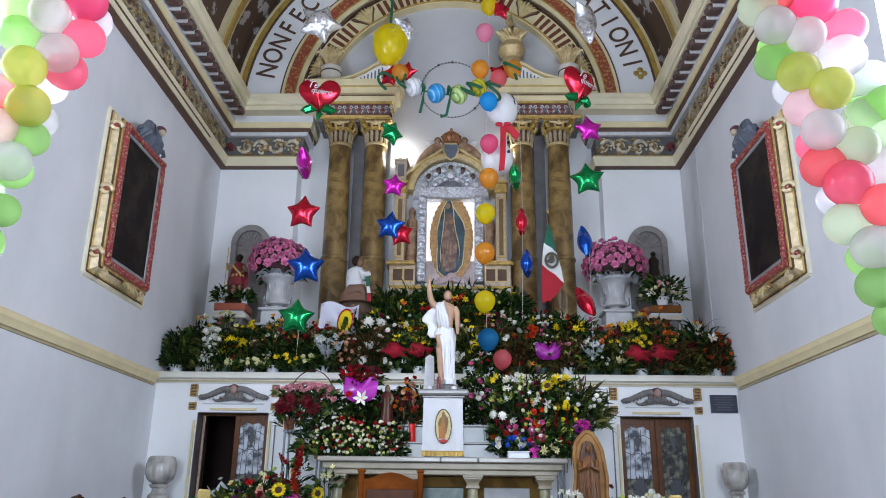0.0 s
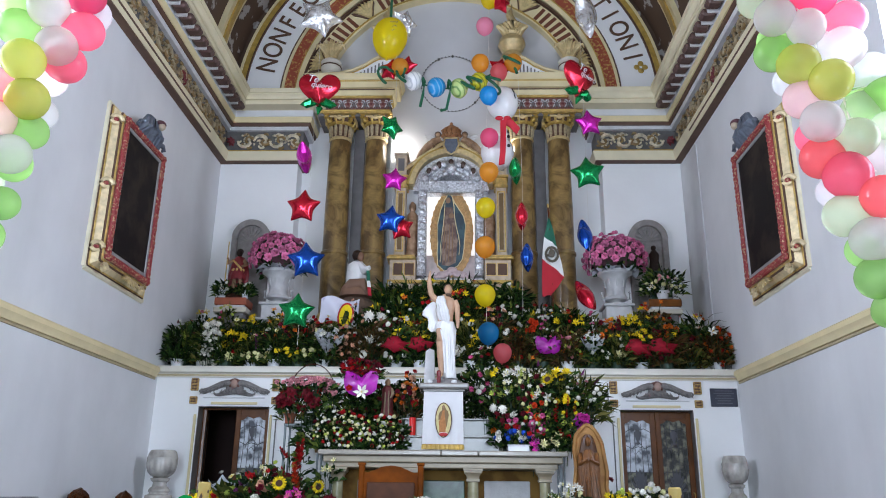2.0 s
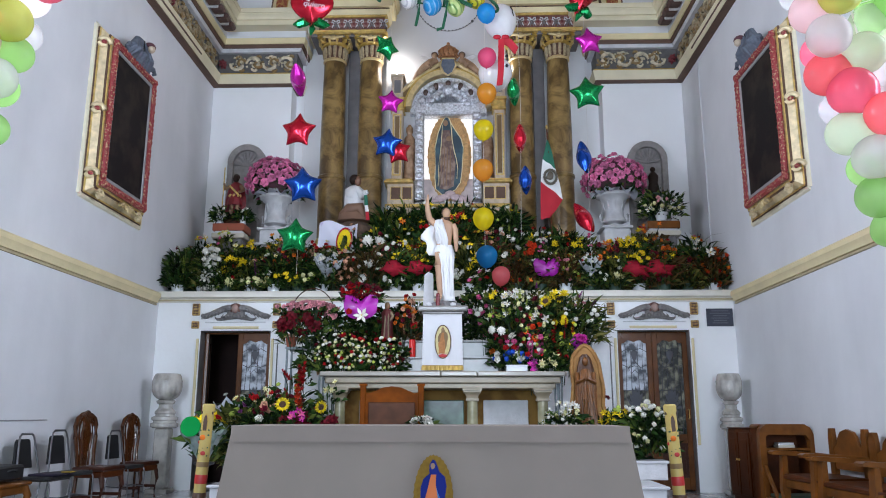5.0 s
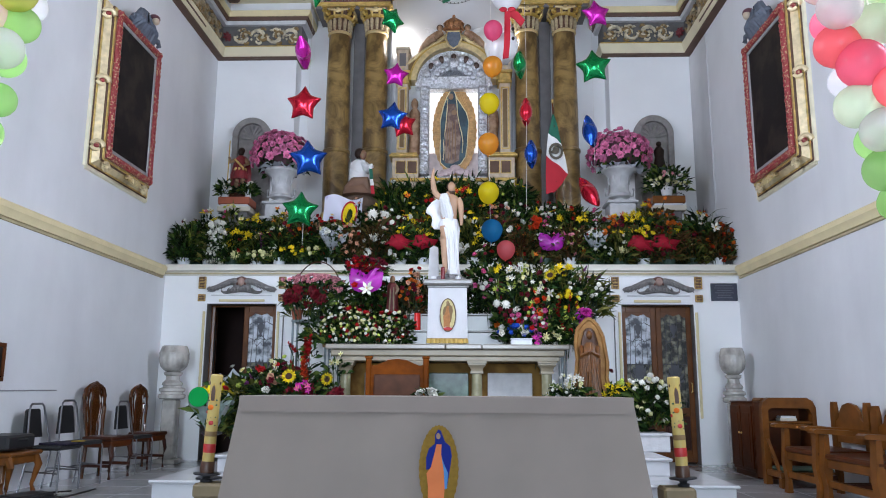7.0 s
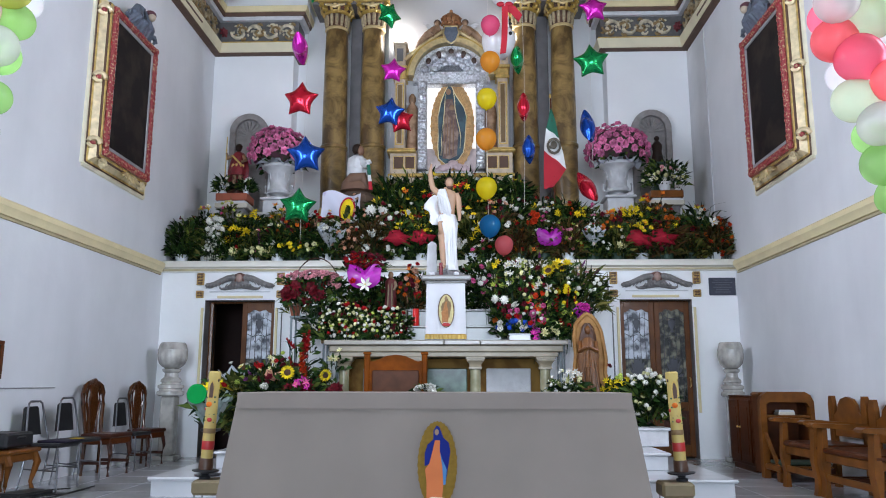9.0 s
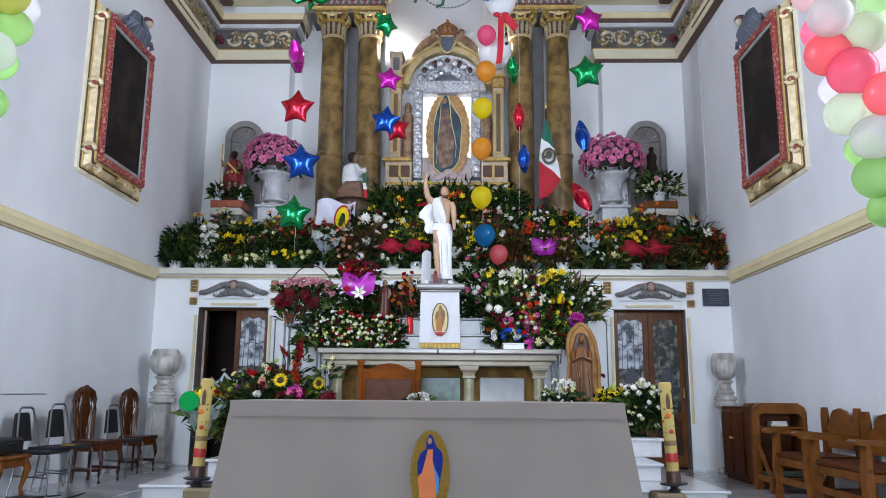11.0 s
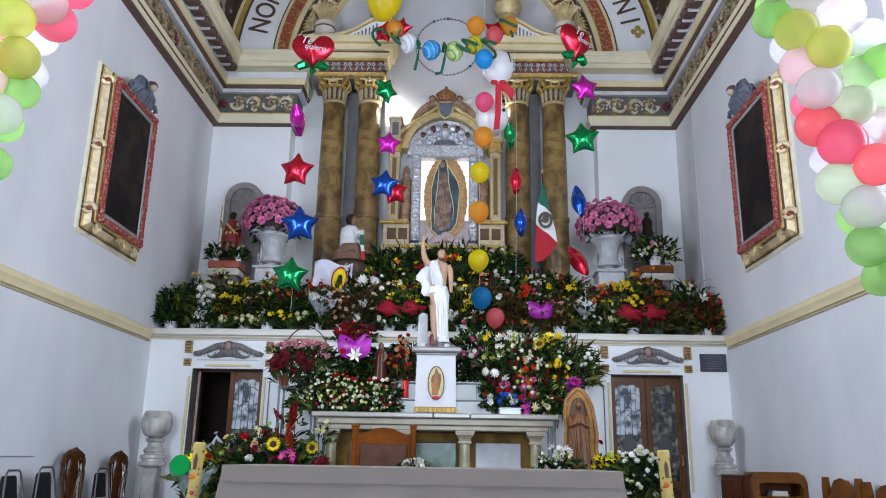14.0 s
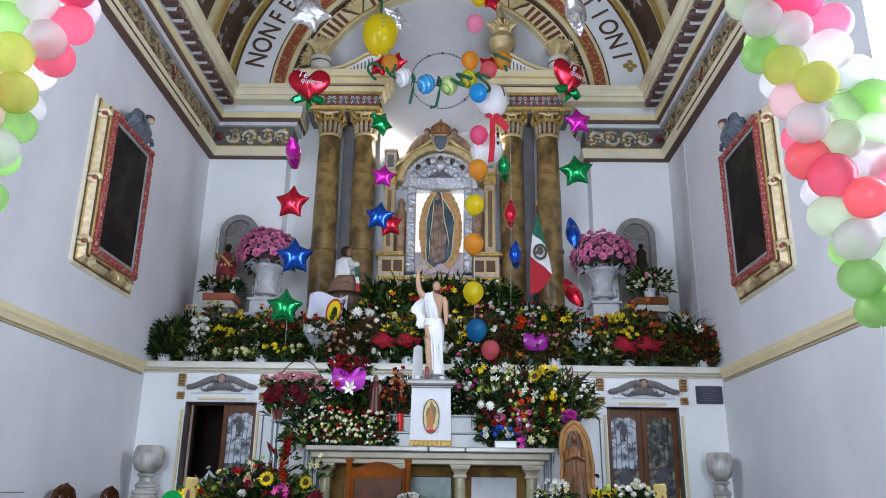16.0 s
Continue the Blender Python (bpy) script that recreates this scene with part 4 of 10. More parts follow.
for x in (-0.95, -0.76, 0.61, 0.80):
    part("panel", Shape().box(x, 12.245, 4.53, x + 0.15, 12.262, 4.73, 0.004), M_BROWN, ret, "dark square panel")
    part("panel_gilding", Shape().box(x - .012, 12.25, 4.518, x, 12.262, 4.742).box(x + .15, 12.25, 4.518, x + .162, 12.262, 4.742).box(x, 12.25, 4.73, x + .15, 12.262, 4.742).box(x, 12.25, 4.518, x + .15, 12.262, 4.53), M_GILT, ret)
for k in (-1, 1):
    part("predella_moulding", Shape().box(k * 1.07, 12.2, 4.80, k * 0.58, 12.63, 4.85, .015).box(k * 1.04, 12.23, 4.85, k * 0.60, 12.63, 4.88, .01), M_GILT, ret)
part("lower_moulding", Shape().box(-1.05, 12.22, 4.38, 1.05, 12.63, 4.44, 0.01), M_GOLDPAINT, ret)
for k in (-1, 1):
    part("back_panel", Shape().box(k * .56, 12.56, 4.85, k * .98, 12.635, 6.4), M_LIGHTSTONE, ret)
for sx in (-1, 1):
    p = part("pilaster", Shape().box(sx * 0.78, 12.3, 4.88, sx * 0.96, 12.7, 6.12, 0.008), M_RET, ret)
    q = Shape()
    panel_lines(q, min(sx * .80, sx * .94), max(sx * .80, sx * .94), 4.95, 6.05, 12.285, 0.02)
    part("gilt_fillet", q, M_GILT, p)
    q = Shape()
    q.box(min(sx * .835, sx * .905), 12.292, 4.99, max(sx * .835, sx * .905), 12.305, 6.01)
    part("dark_inlay", q, M_OLIVE, p)
    part("pilaster_capital", Shape().box(sx * 0.75, 12.27, 6.12, sx * 0.99, 12.7, 6.17, 0.01).box(sx * 0.77, 12.29, 6.17, sx * 0.97, 12.7, 6.30, 0.01).box(sx * 0.74, 12.25, 6.30, sx * 1.0, 12.7, 6.35, 0.01), M_GILT, ret)
    p = part("pedestal", Shape().box(sx * 0.78, 12.32, 6.35, sx * 0.97, 12.7, 6.75, 0.008).box(sx * 0.75, 12.3, 6.75, sx * 1.0, 12.7, 6.8, 0.008), M_RET, ret)
    part("inlay", Shape().box(min(sx * .82, sx * .93), 12.305, 6.45, max(sx * .82, sx * .93), 12.325, 6.68), M_DKGREY, p)
# curved crest
pts = []
for i in range(25):
    t = i / 24
    x = -0.98 + 1.96 * t
    u = abs(x) / 0.98
    pts.append((x, 6.34 + 0.74 * (1 - u ** 1.15)))
crest_top = [(x, z) for x, z in pts if abs(x) < 0.95]
part("crest", Shape().prism(crest_top + [(0.74, 6.34)] + [(0.72 * math.cos(radians(a)), 6.14 + 0.72 * math.sin(radians(a))) for a in range(18, 163, 7)] + [(-0.74, 6.34)], 12.36, 12.62), M_OLIVE, ret, "olive and gold painted curved crest")
s = Shape()
s.tube([(x, 12.35, z) for x, z in crest_top], 0.035, 6)
part("crest_moulding", s, M_GILTPALE, ret)
part("arch_moulding", Shape().arc_band(6.14, 0.64, 0.73, 12.28, 12.7, 4, 176, 40), M_GILTPALE, ret)
part("arch_line", Shape().arc_band(6.14, 0.73, 0.77, 12.31, 12.7, 4, 176, 40), M_GOLDPAINT, ret)
part("silver_tympanum", Shape().arc_band(6.1, 0.3, 0.66, 12.40, 12.6, 0, 180, 40).box(-0.56, 12.385, 6.06, 0.56, 12.6, 6.30, 0.02), M_SILVER, ret, "embossed silver tympanum")
s = Shape()
for k in range(9):
    a = radians(24 + k * 16.5)
    s.ball((0.50 * math.cos(a), 12.37, 6.14 + 0.47 * math.sin(a)), (0.075, 0.05, 0.075), 10, 7)
    s.ball((0.36 * math.cos(a), 12.38, 6.14 + 0.30 * math.sin(a)), (0.06, 0.03, 0.05), 8, 6)
s.ball((0, 12.37, 6.52), (0.10, 0.06, 0.12), 12, 8)
part("embossed_boss", s, M_SILVER, ret)
for sx in (-1, 1):
    s = Shape().box(sx * 0.415, 12.36, 4.55, sx * 0.57, 12.6, 6.1, 0.015)
    for k in range(13):
        s.ball((sx * 0.49, 12.36, 4.62 + k * 0.12), (0.065, 0.03, 0.05), 8, 5)
    part("silver_post", s, M_SILVER, ret)
    s = Shape().lathe([(0.05, 4.9), (0.105, 4.94), (0.09, 5.25), (0.105, 5.5), (0.09, 5.68), (0.04, 5.75), (0.06, 5.80), (0.06, 5.87), (0.02, 5.93)], 16, (1, 0.8))
    f = part("side_figure", s, M_RETBROWN, ret, "plain pale carved figure in the side bay")
    put(f, at(sx * 0.67, 12.5, 0))
part("silver_sill", Shape().box(-0.57, 12.33, 4.42, 0.57, 12.6, 4.50, 0.02), M_SILVER, ret)
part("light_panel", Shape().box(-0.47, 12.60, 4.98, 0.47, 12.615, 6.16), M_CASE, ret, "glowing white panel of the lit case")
part("pale_panel", Shape().box(-0.47, 12.595, 4.45, 0.47, 12.615, 4.976), mat("pinkish_white_paint", (.62, .52, .50), .6, vary=.2, scale=9), ret, "pale pinkish lower panel of the case")
# crown, side figures and shield on top
s = Shape()
s.lathe([(0.10, 7.06), (0.15, 7.09), (0.12, 7.12), (0.16, 7.18), (0.17, 7.24), (0.14, 7.29), (0.05, 7.34), (0.03, 7.36)], 18, (1, 0.6))
s.ball((0, 0, 7.38), 0.03, 8, 6)
for k in range(7):
    a = -math.pi * k / 6
    s.ball((0.16 * math.cos(a), 0.095 * math.sin(a), 7.14), (.03, .03, .035), 8, 6)
    s.tube([(.15 * math.cos(a), .09 * math.sin(a), 7.14), (.175 * math.cos(a), .105 * math.sin(a), 7.24), (.05 * math.cos(a), .03 * math.sin(a), 7.33)], .014, 5)
put(part("crown", s, M_COPPER, ret, "copper-coloured carved crown"), at(0, 12.36, 0))
for sx in (-1, 1):
    s = Shape()
    s.ball((sx * .235, 12.33, 7.14), (.045, .05, .055), 12, 8)
    s.slot = 1
    s.ball((sx * .24, 12.355, 7.165), (.062, .055, .058), 12, 8)
    s.slot = 0
    s.tube([(sx * .20, 12.36, 7.08), (sx * .30, 12.36, 7.02), (sx * .42, 12.36, 6.93), (sx * .54, 12.37, 6.80), (sx * .60, 12.38, 6.72)], [.06, .075, .07, .05, .025], 9)
    s.tube([(sx * .30, 12.33, 7.04), (sx * .36, 12.30, 6.96), (sx * .30, 12.30, 6.90)], [.04, .035, .025], 7)
    part("crest_figure", s, [M_RETBROWN, M_BRONZE], ret, "plain pinkish reclining carved form")
    s = Shape()
    for k in range(4):
        s.tube([(sx * .27, 12.38, 7.08), (sx * (.35 + .01 * k), 12.38, 7.12 + .02 * k - .03), (sx * (.44 + .02 * k), 12.39, 7.08 + .035 * k)], [.02, .022, .006], 5)
    part("crest_wing", s, M_LIGHTSTONE, ret, "pale carved feathers")
part("shield", Shape().prism([(-0.1, 7.04), (0.1, 7.04), (0.12, 6.92), (0.07, 6.80), (0, 6.75), (-0.07, 6.80), (-0.12, 6.92)], 12.255, 12.37), M_PUTTO, ret, "grey-blue shield", smooth=15)
part("shield_border", Shape().tube([(-0.115, 12.26, 7.05), (0.115, 12.26, 7.05), (0.135, 12.26, 6.92), (0.08, 12.26, 6.79), (0, 12.26, 6.735), (-0.08, 12.26, 6.79), (-0.135, 12.26, 6.92)], .018, 6, True), M_GILTPALE, ret, "pale gilded border of the shield")
for k in range(5):
    a = radians(42 + k * 24)
    part("dark_boss", Shape().ball((0.52 * math.cos(a), 12.36, 6.12 + 0.50 * math.sin(a)), (0.055, 0.05, 0.07), 10, 7), M_BRONZE, ret, "dark bronze oval in the tympanum")


def sacred_image(name, m, w, h, ray, mantle, gown, label, depth=0.02, cat="painting"):
    """A plain flat figure: wavy oval of rays, mantle, gown; no features."""
    ob = thing(name, label, cat, m)
    n = 72
    part("ray_oval", Shape().prism([(w * .5 * math.sin(2 * math.pi * i / n) * (1 + .018 * math.cos(i * math.pi)), h * .5 + h * .5 * math.cos(2 * math.pi * i / n) * (1 + 0.012 * math.cos(i * math.pi))) for i in range(n)], -depth, 0), ray, ob)
    if depth > 0.01:
        mp = [(w * a, h * b) for a, b in ((-.09, .965), (-.01, .945), (.05, .87), (.17, .775), (.27, .70), (.32, .60), (.30, .46), (.285, .32), (.25, .20), (.14, .12), (.0, .085), (-.16, .065), (-.31, .13), (-.33, .26), (-.32, .39), (-.33, .60), (-.26, .77), (-.18, .88))]
        gp = [(-.15, .80), (.01, .80), (.05, .68), (.09, .55), (.14, .42), (.10, .16), (-.06, .12), (-.22, .13), (-.23, .30), (-.21, .45), (-.17, .66)]
    else:
        mp = [(w * a, h * b) for a, b in ((-.02, .95), (.05, .935), (.09, .89), (.155, .81), (.29, .755), (.33, .65), (.29, .52), (.24, .38), (.21, .29), (.155, .28), (.10, .45), (-.05, .50), (-.20, .50), (-.32, .49), (-.32, .63), (-.25, .73), (-.10, .79), (-.10, .89))]
        gp = [(-.06, .78), (.07, .78), (.06, .67), (.12, .52), (.155, .29), (.12, .11), (-.08, .10), (-.27, .13), (-.27, .30), (-.31, .45), (-.20, .52), (-.12, .66)]
    part("mantle", Shape().prism(mp, -depth * 2, -depth - .001), mantle, ob, smooth=0)
    part("gown", Shape().prism([(w * a, h * b) for a, b in gp], -depth * 2.6, -depth * 2 - .001), gown, ob, smooth=0)
    if mantle is M_BLUE2:
        part("lining", Shape().prism([(w * a, h * b) for a, b in ((.07, .64), (.14, .55), (.24, .45), (.21, .28), (.155, .27), (.13, .47))], -depth * 2.9, -depth * 2.6 - .0005), M_LIGHTBLUE, ob, smooth=0)
    if depth < 0.01:
        part("base_cloud", Shape().prism([(w * a, h * b) for a, b in ((-.30, .10), (-.15, .14), (.2, .13), (.30, .08), (.18, .04), (-.1, .045))], -depth * 2.9, -depth * 2.6 - .0005), M_LINEN, ob, smooth=0)
    if depth > 0.01:
        ring_ = [(a * 1.0, -depth * 2.02, b) for a, b in mp]
        part("mantle_edge", Shape().tube(ring_, .009, 5, True), M_CREAM, ob)
        for line in (((.02, .90), (.05, .80), (.06, .70), (.10, .58), (.16, .46), (.19, .36), (.17, .24)), ((-.16, .86), (-.17, .76), (-.19, .62), (-.22, .48), (-.25, .36), (-.24, .26), (-.26, .16))):
            part("mantle_fold", Shape().tube([(a * w, -depth * 2.65, b * h) for a, b in line], .008, 5), M_CREAM, ob, "pale gilded edge of the mantle")
        for q in (-.17, -.11, -.05, .02):
            part("fold", Shape().tube([(q * w, -depth * 2.6, .60 * h), (q * w, -depth * 2.7, .4 * h), ((q * 1.2 - .01) * w, -depth * 2.6, .16 * h)], [.005, .010, .007], 5), M_SKINDK, ob)
        for k in range(64):
            a = 2 * math.pi * (k + .5) / 64
            c, t = math.sin(a), math.cos(a)
            part("ray", Shape().prism([(w * (.335 * c - .006 * t), h * (.5 + .40 * t + .002 * c)), (w * (.47 * c), h * (.5 + .475 * t)), (w * (.335 * c + .006 * t), h * (.5 + .40 * t - .002 * c))], -depth - .003, -depth - .0005), M_SUNEDGE, ob, smooth=0)
        part("clasp", Shape().ball((-.01 * w, -depth * 2.75, .70 * h), (.05, .006, .05), 8, 5), M_SKINDK, ob)
    fx = -.09 if depth > .01 else -.015
    part("face", Shape().prism([(fx * w + (.06 if depth > .01 else .055) * w * math.sin(a * .524), (.885 if depth > .01 else .875) * h + .036 * h * math.cos(a * .524)) for a in range(12)], -depth * 2.6, -depth * 2 - .001), M_SKINDK, ob)
    return ob


M_SKINDK = mat("ochre_paint", (0.26, 0.15, 0.08), 0.5)
M_LIGHTBLUE = mat("light_blue_paint", (0.03, 0.16, 0.36), 0.55)
sacred_image("enshrined_painting", at(0.062, 12.54, 4.57), 0.75, 1.57, M_SUNRAY, M_MANTLE, M_GOWN, "old oval devotional painting with golden rays and blue-green mantle")
s = Shape()
for k in range(7):
    s.ball((0.26 * (k - 3) / 3, 0, 0.05 * (3 - abs(k - 3)) * .8 + .02 * (k % 2)), (0.09, 0.03, 0.06), 10, 6)
solid("cloud_carving", s, mat("pink_white_cloud", (.50, .38, .38), .6, vary=.3, scale=16), "pale carved cloud below the devotional painting", "carving", at(CX + .03, 12.48, 4.54))
# pole lamps beside the case
lampo = thing("tube_lamp", "bright bulb lighting the niche from behind the columns", "lamp", at(-0.86, 12.5, 6.82))
part("bulb", Shape().ball((0, 0, 0.12), (0.10, 0.10, 0.14), 14, 10), M_TUBE, lampo)
part("socket", Shape().lathe([(0.04, -0.06), (0.05, -0.04), (0.04, 0.0)], 12), M_IRON, lampo)
# beaded ring hung on the niche wall
ros = thing("rosary", "large dark rosary of beads hung in a ring on the wall", "rosary", at(.05, 12.60, 8.34))
bead = Shape().ball((0, 0, 0), .014, 7, 5).mesh("bead", M_BLINE)
big_bead = Shape().ball((0, 0, 0), .026, 9, 6).mesh("large_bead", M_BLINE)
part("cord", Shape().tube([(.58 * math.sin(2 * math.pi * k / 54), .012, .58 * math.cos(2 * math.pi * k / 54)) for k in range(54)], .004, 4, True), M_BLINE, ros)
for k in range(54):
    a = 2 * math.pi * k / 54
    put(part("large_bead" if k % 10 == 0 else "bead", big_bead if k % 10 == 0 else bead, None, ros), at(.58 * math.sin(a), 0, .58 * math.cos(a)))

# shell niches on the outer panels
for sx in (-1, 1):
    ob = thing("shell_niche", "small grey stone niche with a shell head", "niche", at(sx * 3.42, Y_UP, 0), group="wall niches")
    part("surround", Shape().arc_band(5.25, 0.23, 0.33, -0.12, 0.0, 0, 180, 28).box(-0.33, -0.12, 3.3, -0.23, 0, 5.25, 0.01).box(0.23, -0.12, 3.3, 0.33, 0, 5.25, 0.01), M_NICHE, ob)
    part("niche_back", Shape().box(-0.24, -0.05, 3.3, 0.24, -0.006, 5.25).prism([(0.23 * math.cos(radians(a)), 5.25 + 0.23 * math.sin(radians(a))) for a in range(0, 181, 12)], -0.05, -0.006), M_NICHE, ob)
    s = Shape()
    for k in range(9):
        a = radians(10 + k * 20)
        s.tube([(0, -0.06, 5.2), (0.11 * math.cos(a), -0.075, 5.2 + 0.12 * math.sin(a)), (0.21 * math.cos(a), -0.065, 5.2 + 0.25 * math.sin(a))], [0.008, 0.02, 0.028], 6)
    part("shell_rib", s, M_NICHE, ob)
    part("sill", Shape().box(-0.36, -0.25, 3.24, 0.36, 0, 3.32, 0.01), M_NICHE, ob)


# ---- framed paintings on the side walls ----
def wall_painting(sx):
    ob = thing("framed_painting", "dark old canvas in a deep red and gold carved frame", "painting", at(sx * HW, 0, 0), group="side wall paintings")
    k = -sx  # towards the room
    y0, y1, z0, z1 = (8.34, 10.02, 3.50, 5.62) if sx < 0 else (8.20, 9.90, 3.47, 5.55)
    d = 0.15
    iy0, iy1, iz0, iz1 = y0 + 0.16, y1 - 0.26, z0 + 0.14, z1 - 0.10

    # splayed gilded sides from the wall to the front
    sh = Shape()
    o = [(0, y0, z0), (0, y1, z0), (0, y1, z1), (0, y0, z1)]
    i_ = [(k * d, iy0, iz0), (k * d, iy1, iz0), (k * d, iy1, iz1), (k * d, iy0, iz1)]
    sh.add(o + i_, [(0, 1, 5, 4), (1, 2, 6, 5), (2, 3, 7, 6), (3, 0, 4, 7), (0, 3, 2, 1), (4, 5, 6, 7)])
    part("gilded_side", sh, M_FRAMEGOLD, ob, "splayed gilded side of the frame", smooth=0)
    s2 = Shape()
    for a, b in ((0, 1), (1, 2), (2, 3), (3, 0)):
        s2.tube([o[a], o[b]], 0.035, 8)
    part("outer_moulding", s2, M_IVORY, ob, "ivory outer moulding")
    for f_, rad, m_ in ((0.2, .014, M_BROWN), (.28, .014, M_GILT), (0.82, .016, M_BROWN), (.92, .016, M_GILT)):
        q = [tuple(Vector(a).lerp(Vector(b), f_)) for a, b in zip(o, i_)]
        s2 = Shape()
        for a, b in ((0, 1), (1, 2), (2, 3), (3, 0)):
            n_ = 6
            s2.tube([tuple(Vector(q[a]).lerp(Vector(q[b]), e_ / n_)) for e_ in range(n_ + 1)], rad, 6)
        part("gilt_bead" if m_ is M_GILT else "groove", s2, m_, ob)
    # red carved front border
    w = 0.09
    s2 = Shape()
    for a0, a1, b0, b1 in ((iy0, iy1, iz0, iz0 + w), (iy0, iy1, iz1 - w, iz1), (iy0, iy0 + w, iz0 + w, iz1 - w), (iy1 - w, iy1, iz0 + w, iz1 - w)):
        s2.box(k * d, a0, b0, k * (d + 0.05), a1, b1, 0.015)
    rr = random.Random(5)
    for j in range(60):
        t = j / 60
        for (ya, za) in ((iy0 + w / 2, iz0 + (iz1 - iz0) * t), (iy1 - w / 2, iz0 + (iz1 - iz0) * t), (iy0 + (iy1 - iy0) * t, iz0 + w / 2), (iy0 + (iy1 - iy0) * t, iz1 - w / 2)):
            if j % 2:
                s2.ball((k * (d + 0.05), ya + rr.uniform(-.01, .01), za), (0.018, 0.025, 0.03), 6, 4)
    part("red_border", s2, M_REDFRAME, ob, "red and gold carved border")
    s2 = Shape()
    for a0, a1, b0, b1 in ((iy0 + w, iy1 - w, iz0 + w, iz0 + w + .05), (iy0 + w, iy1 - w, iz1 - w - .05, iz1 - w), (iy0 + w, iy0 + w + .05, iz0 + w + .05, iz1 - w - .05), (iy1 - w - .05, iy1 - w, iz0 + w + .05, iz1 - w - .05)):
        s2.box(k * (d - .01), a0, b0, k * (d + 0.025), a1, b1, 0.008)
    part("inner_trim", s2, M_GREYTRIM, ob)
    part("canvas", Shape().box(k * (d + .001), iy0 + w + .05, iz0 + w + .05, k * (d + .012), iy1 - w - .05, iz1 - w - .05), M_CANVAS, ob, "blackened painted canvas")
    # scrolls on the sides
    sc = Shape()
    pts = [(0.0 + 0.055 * (1 - i / 14) * math.cos(i * .55), 0, 0.055 * (1 - i / 14) * math.sin(i * .55)) for i in range(12)]
    sc.tube(pts, 0.02, 6)
    sc.ball((0, 0, 0), (0.02, 0.03, 0.02), 8, 6)
    sc = sc.mesh("scroll", M_FRAMEGOLD)
    for z in (z0 + 0.25, z0 + 1.05, z1 - 0.22):
        put(part("scroll", sc, None, ob), at(k * 0.10, y0 + 0.045, z, 35 * k) @ Matrix.Scale(1.5, 4))
        gem = part("gem", Shape().ball((k * .11, y0 + 0.03, z), (.035, .03, .03), 8, 6), M_REDFRAME, ob)
    for y in (y0 + 0.25, y1 - 0.35):
        put(part("scroll", sc, None, ob), at(k * 0.13, y, z0 + 0.05, 90, 0, 0) @ Matrix.Scale(1.4, 4))
    for j in range(7):
        t = (j - 3) / 3
        s2 = Shape().tube([(k * .1, (y0 + y1) / 2, z0 + 0.10), (k * .2, (y0 + y1) / 2 + t * .13, z0 + .06), (k * .22, (y0 + y1) / 2 + t * .25, z0 - .02 + abs(t) * .03)], [.03, .03, .008], 6)
        part("shell_rib", s2, M_GILTPALE, ob)
    # slate-blue carved crest on top
    c = (y0 + y1) / 2 - 0.02
    for j in range(9):
        t = j / 8
        s2 = Shape().tube([(k * .16, c - .34 + .62 * t, iz1 - .02), (k * (.25 + .02 * math.sin(j * 2)), c - .30 + .50 * t, iz1 + .09), (k * .24, c - .22 + .36 * t, iz1 + .14 + .13 * math.sin(math.pi * (.25 + .6 * t)))], [.055, .06, .03], 7)
        part("crest_fold", s2, M_PUTTO, ob, "slate-blue carved drapery fold")
    for t in (-1, 1):
        s2 = Shape().tube([(k * .2, c + t * .26, iz1 + .05), (k * .22, c + t * .38, iz1 + .07), (k * .22, c + t * .43, iz1 + .02), (k * .22, c + t * .38, iz1 - .005)], [.045, .035, .03, .02], 7)
        part("crest_scroll", s2, M_PUTTO, ob, "slate-blue carved scroll")
    part("crest_cap", Shape().ball((k * .27, c + .12, iz1 + .275), (0.07, 0.085, 0.05), 12, 8), mat("wine_paint", (0.10, 0.03, 0.04), 0.6), ob, "dark wine cap of the crest")
    part("crest_boss", Shape().ball((k * .29, c + .11, iz1 + .235), (0.05, 0.06, 0.055), 12, 8), M_RET, ob, "plain pale boss")


M_IVORY = mat("ivory_gilding", (0.80, 0.74, 0.55), 0.4, 0.1, vary=0.12)
wall_painting(-1)
wall_painting(1)


# ---- doors and lower wall ornament ----
M_RELIEF = mat("slate_grey_relief", (0.19, 0.178, 0.172), 0.7, vary=0.35, scale=22, bump=0.4, bump_scale=50)
M_JAMB = mat("grey_brown_reveal", (0.20, 0.18, 0.17), 0.7, vary=0.2, scale=6)
M_RELIEFRED = mat("reddish_brown_stone", (0.13, 0.055, 0.04), 0.7, vary=0.2)

M_AGEDGOLD = mat("aged_gold_paint", (0.42, 0.27, 0.085), 0.5, 0.1, second=(0.20, 0.09, 0.03), scale=26, mix_at=(0.5, 0.62))


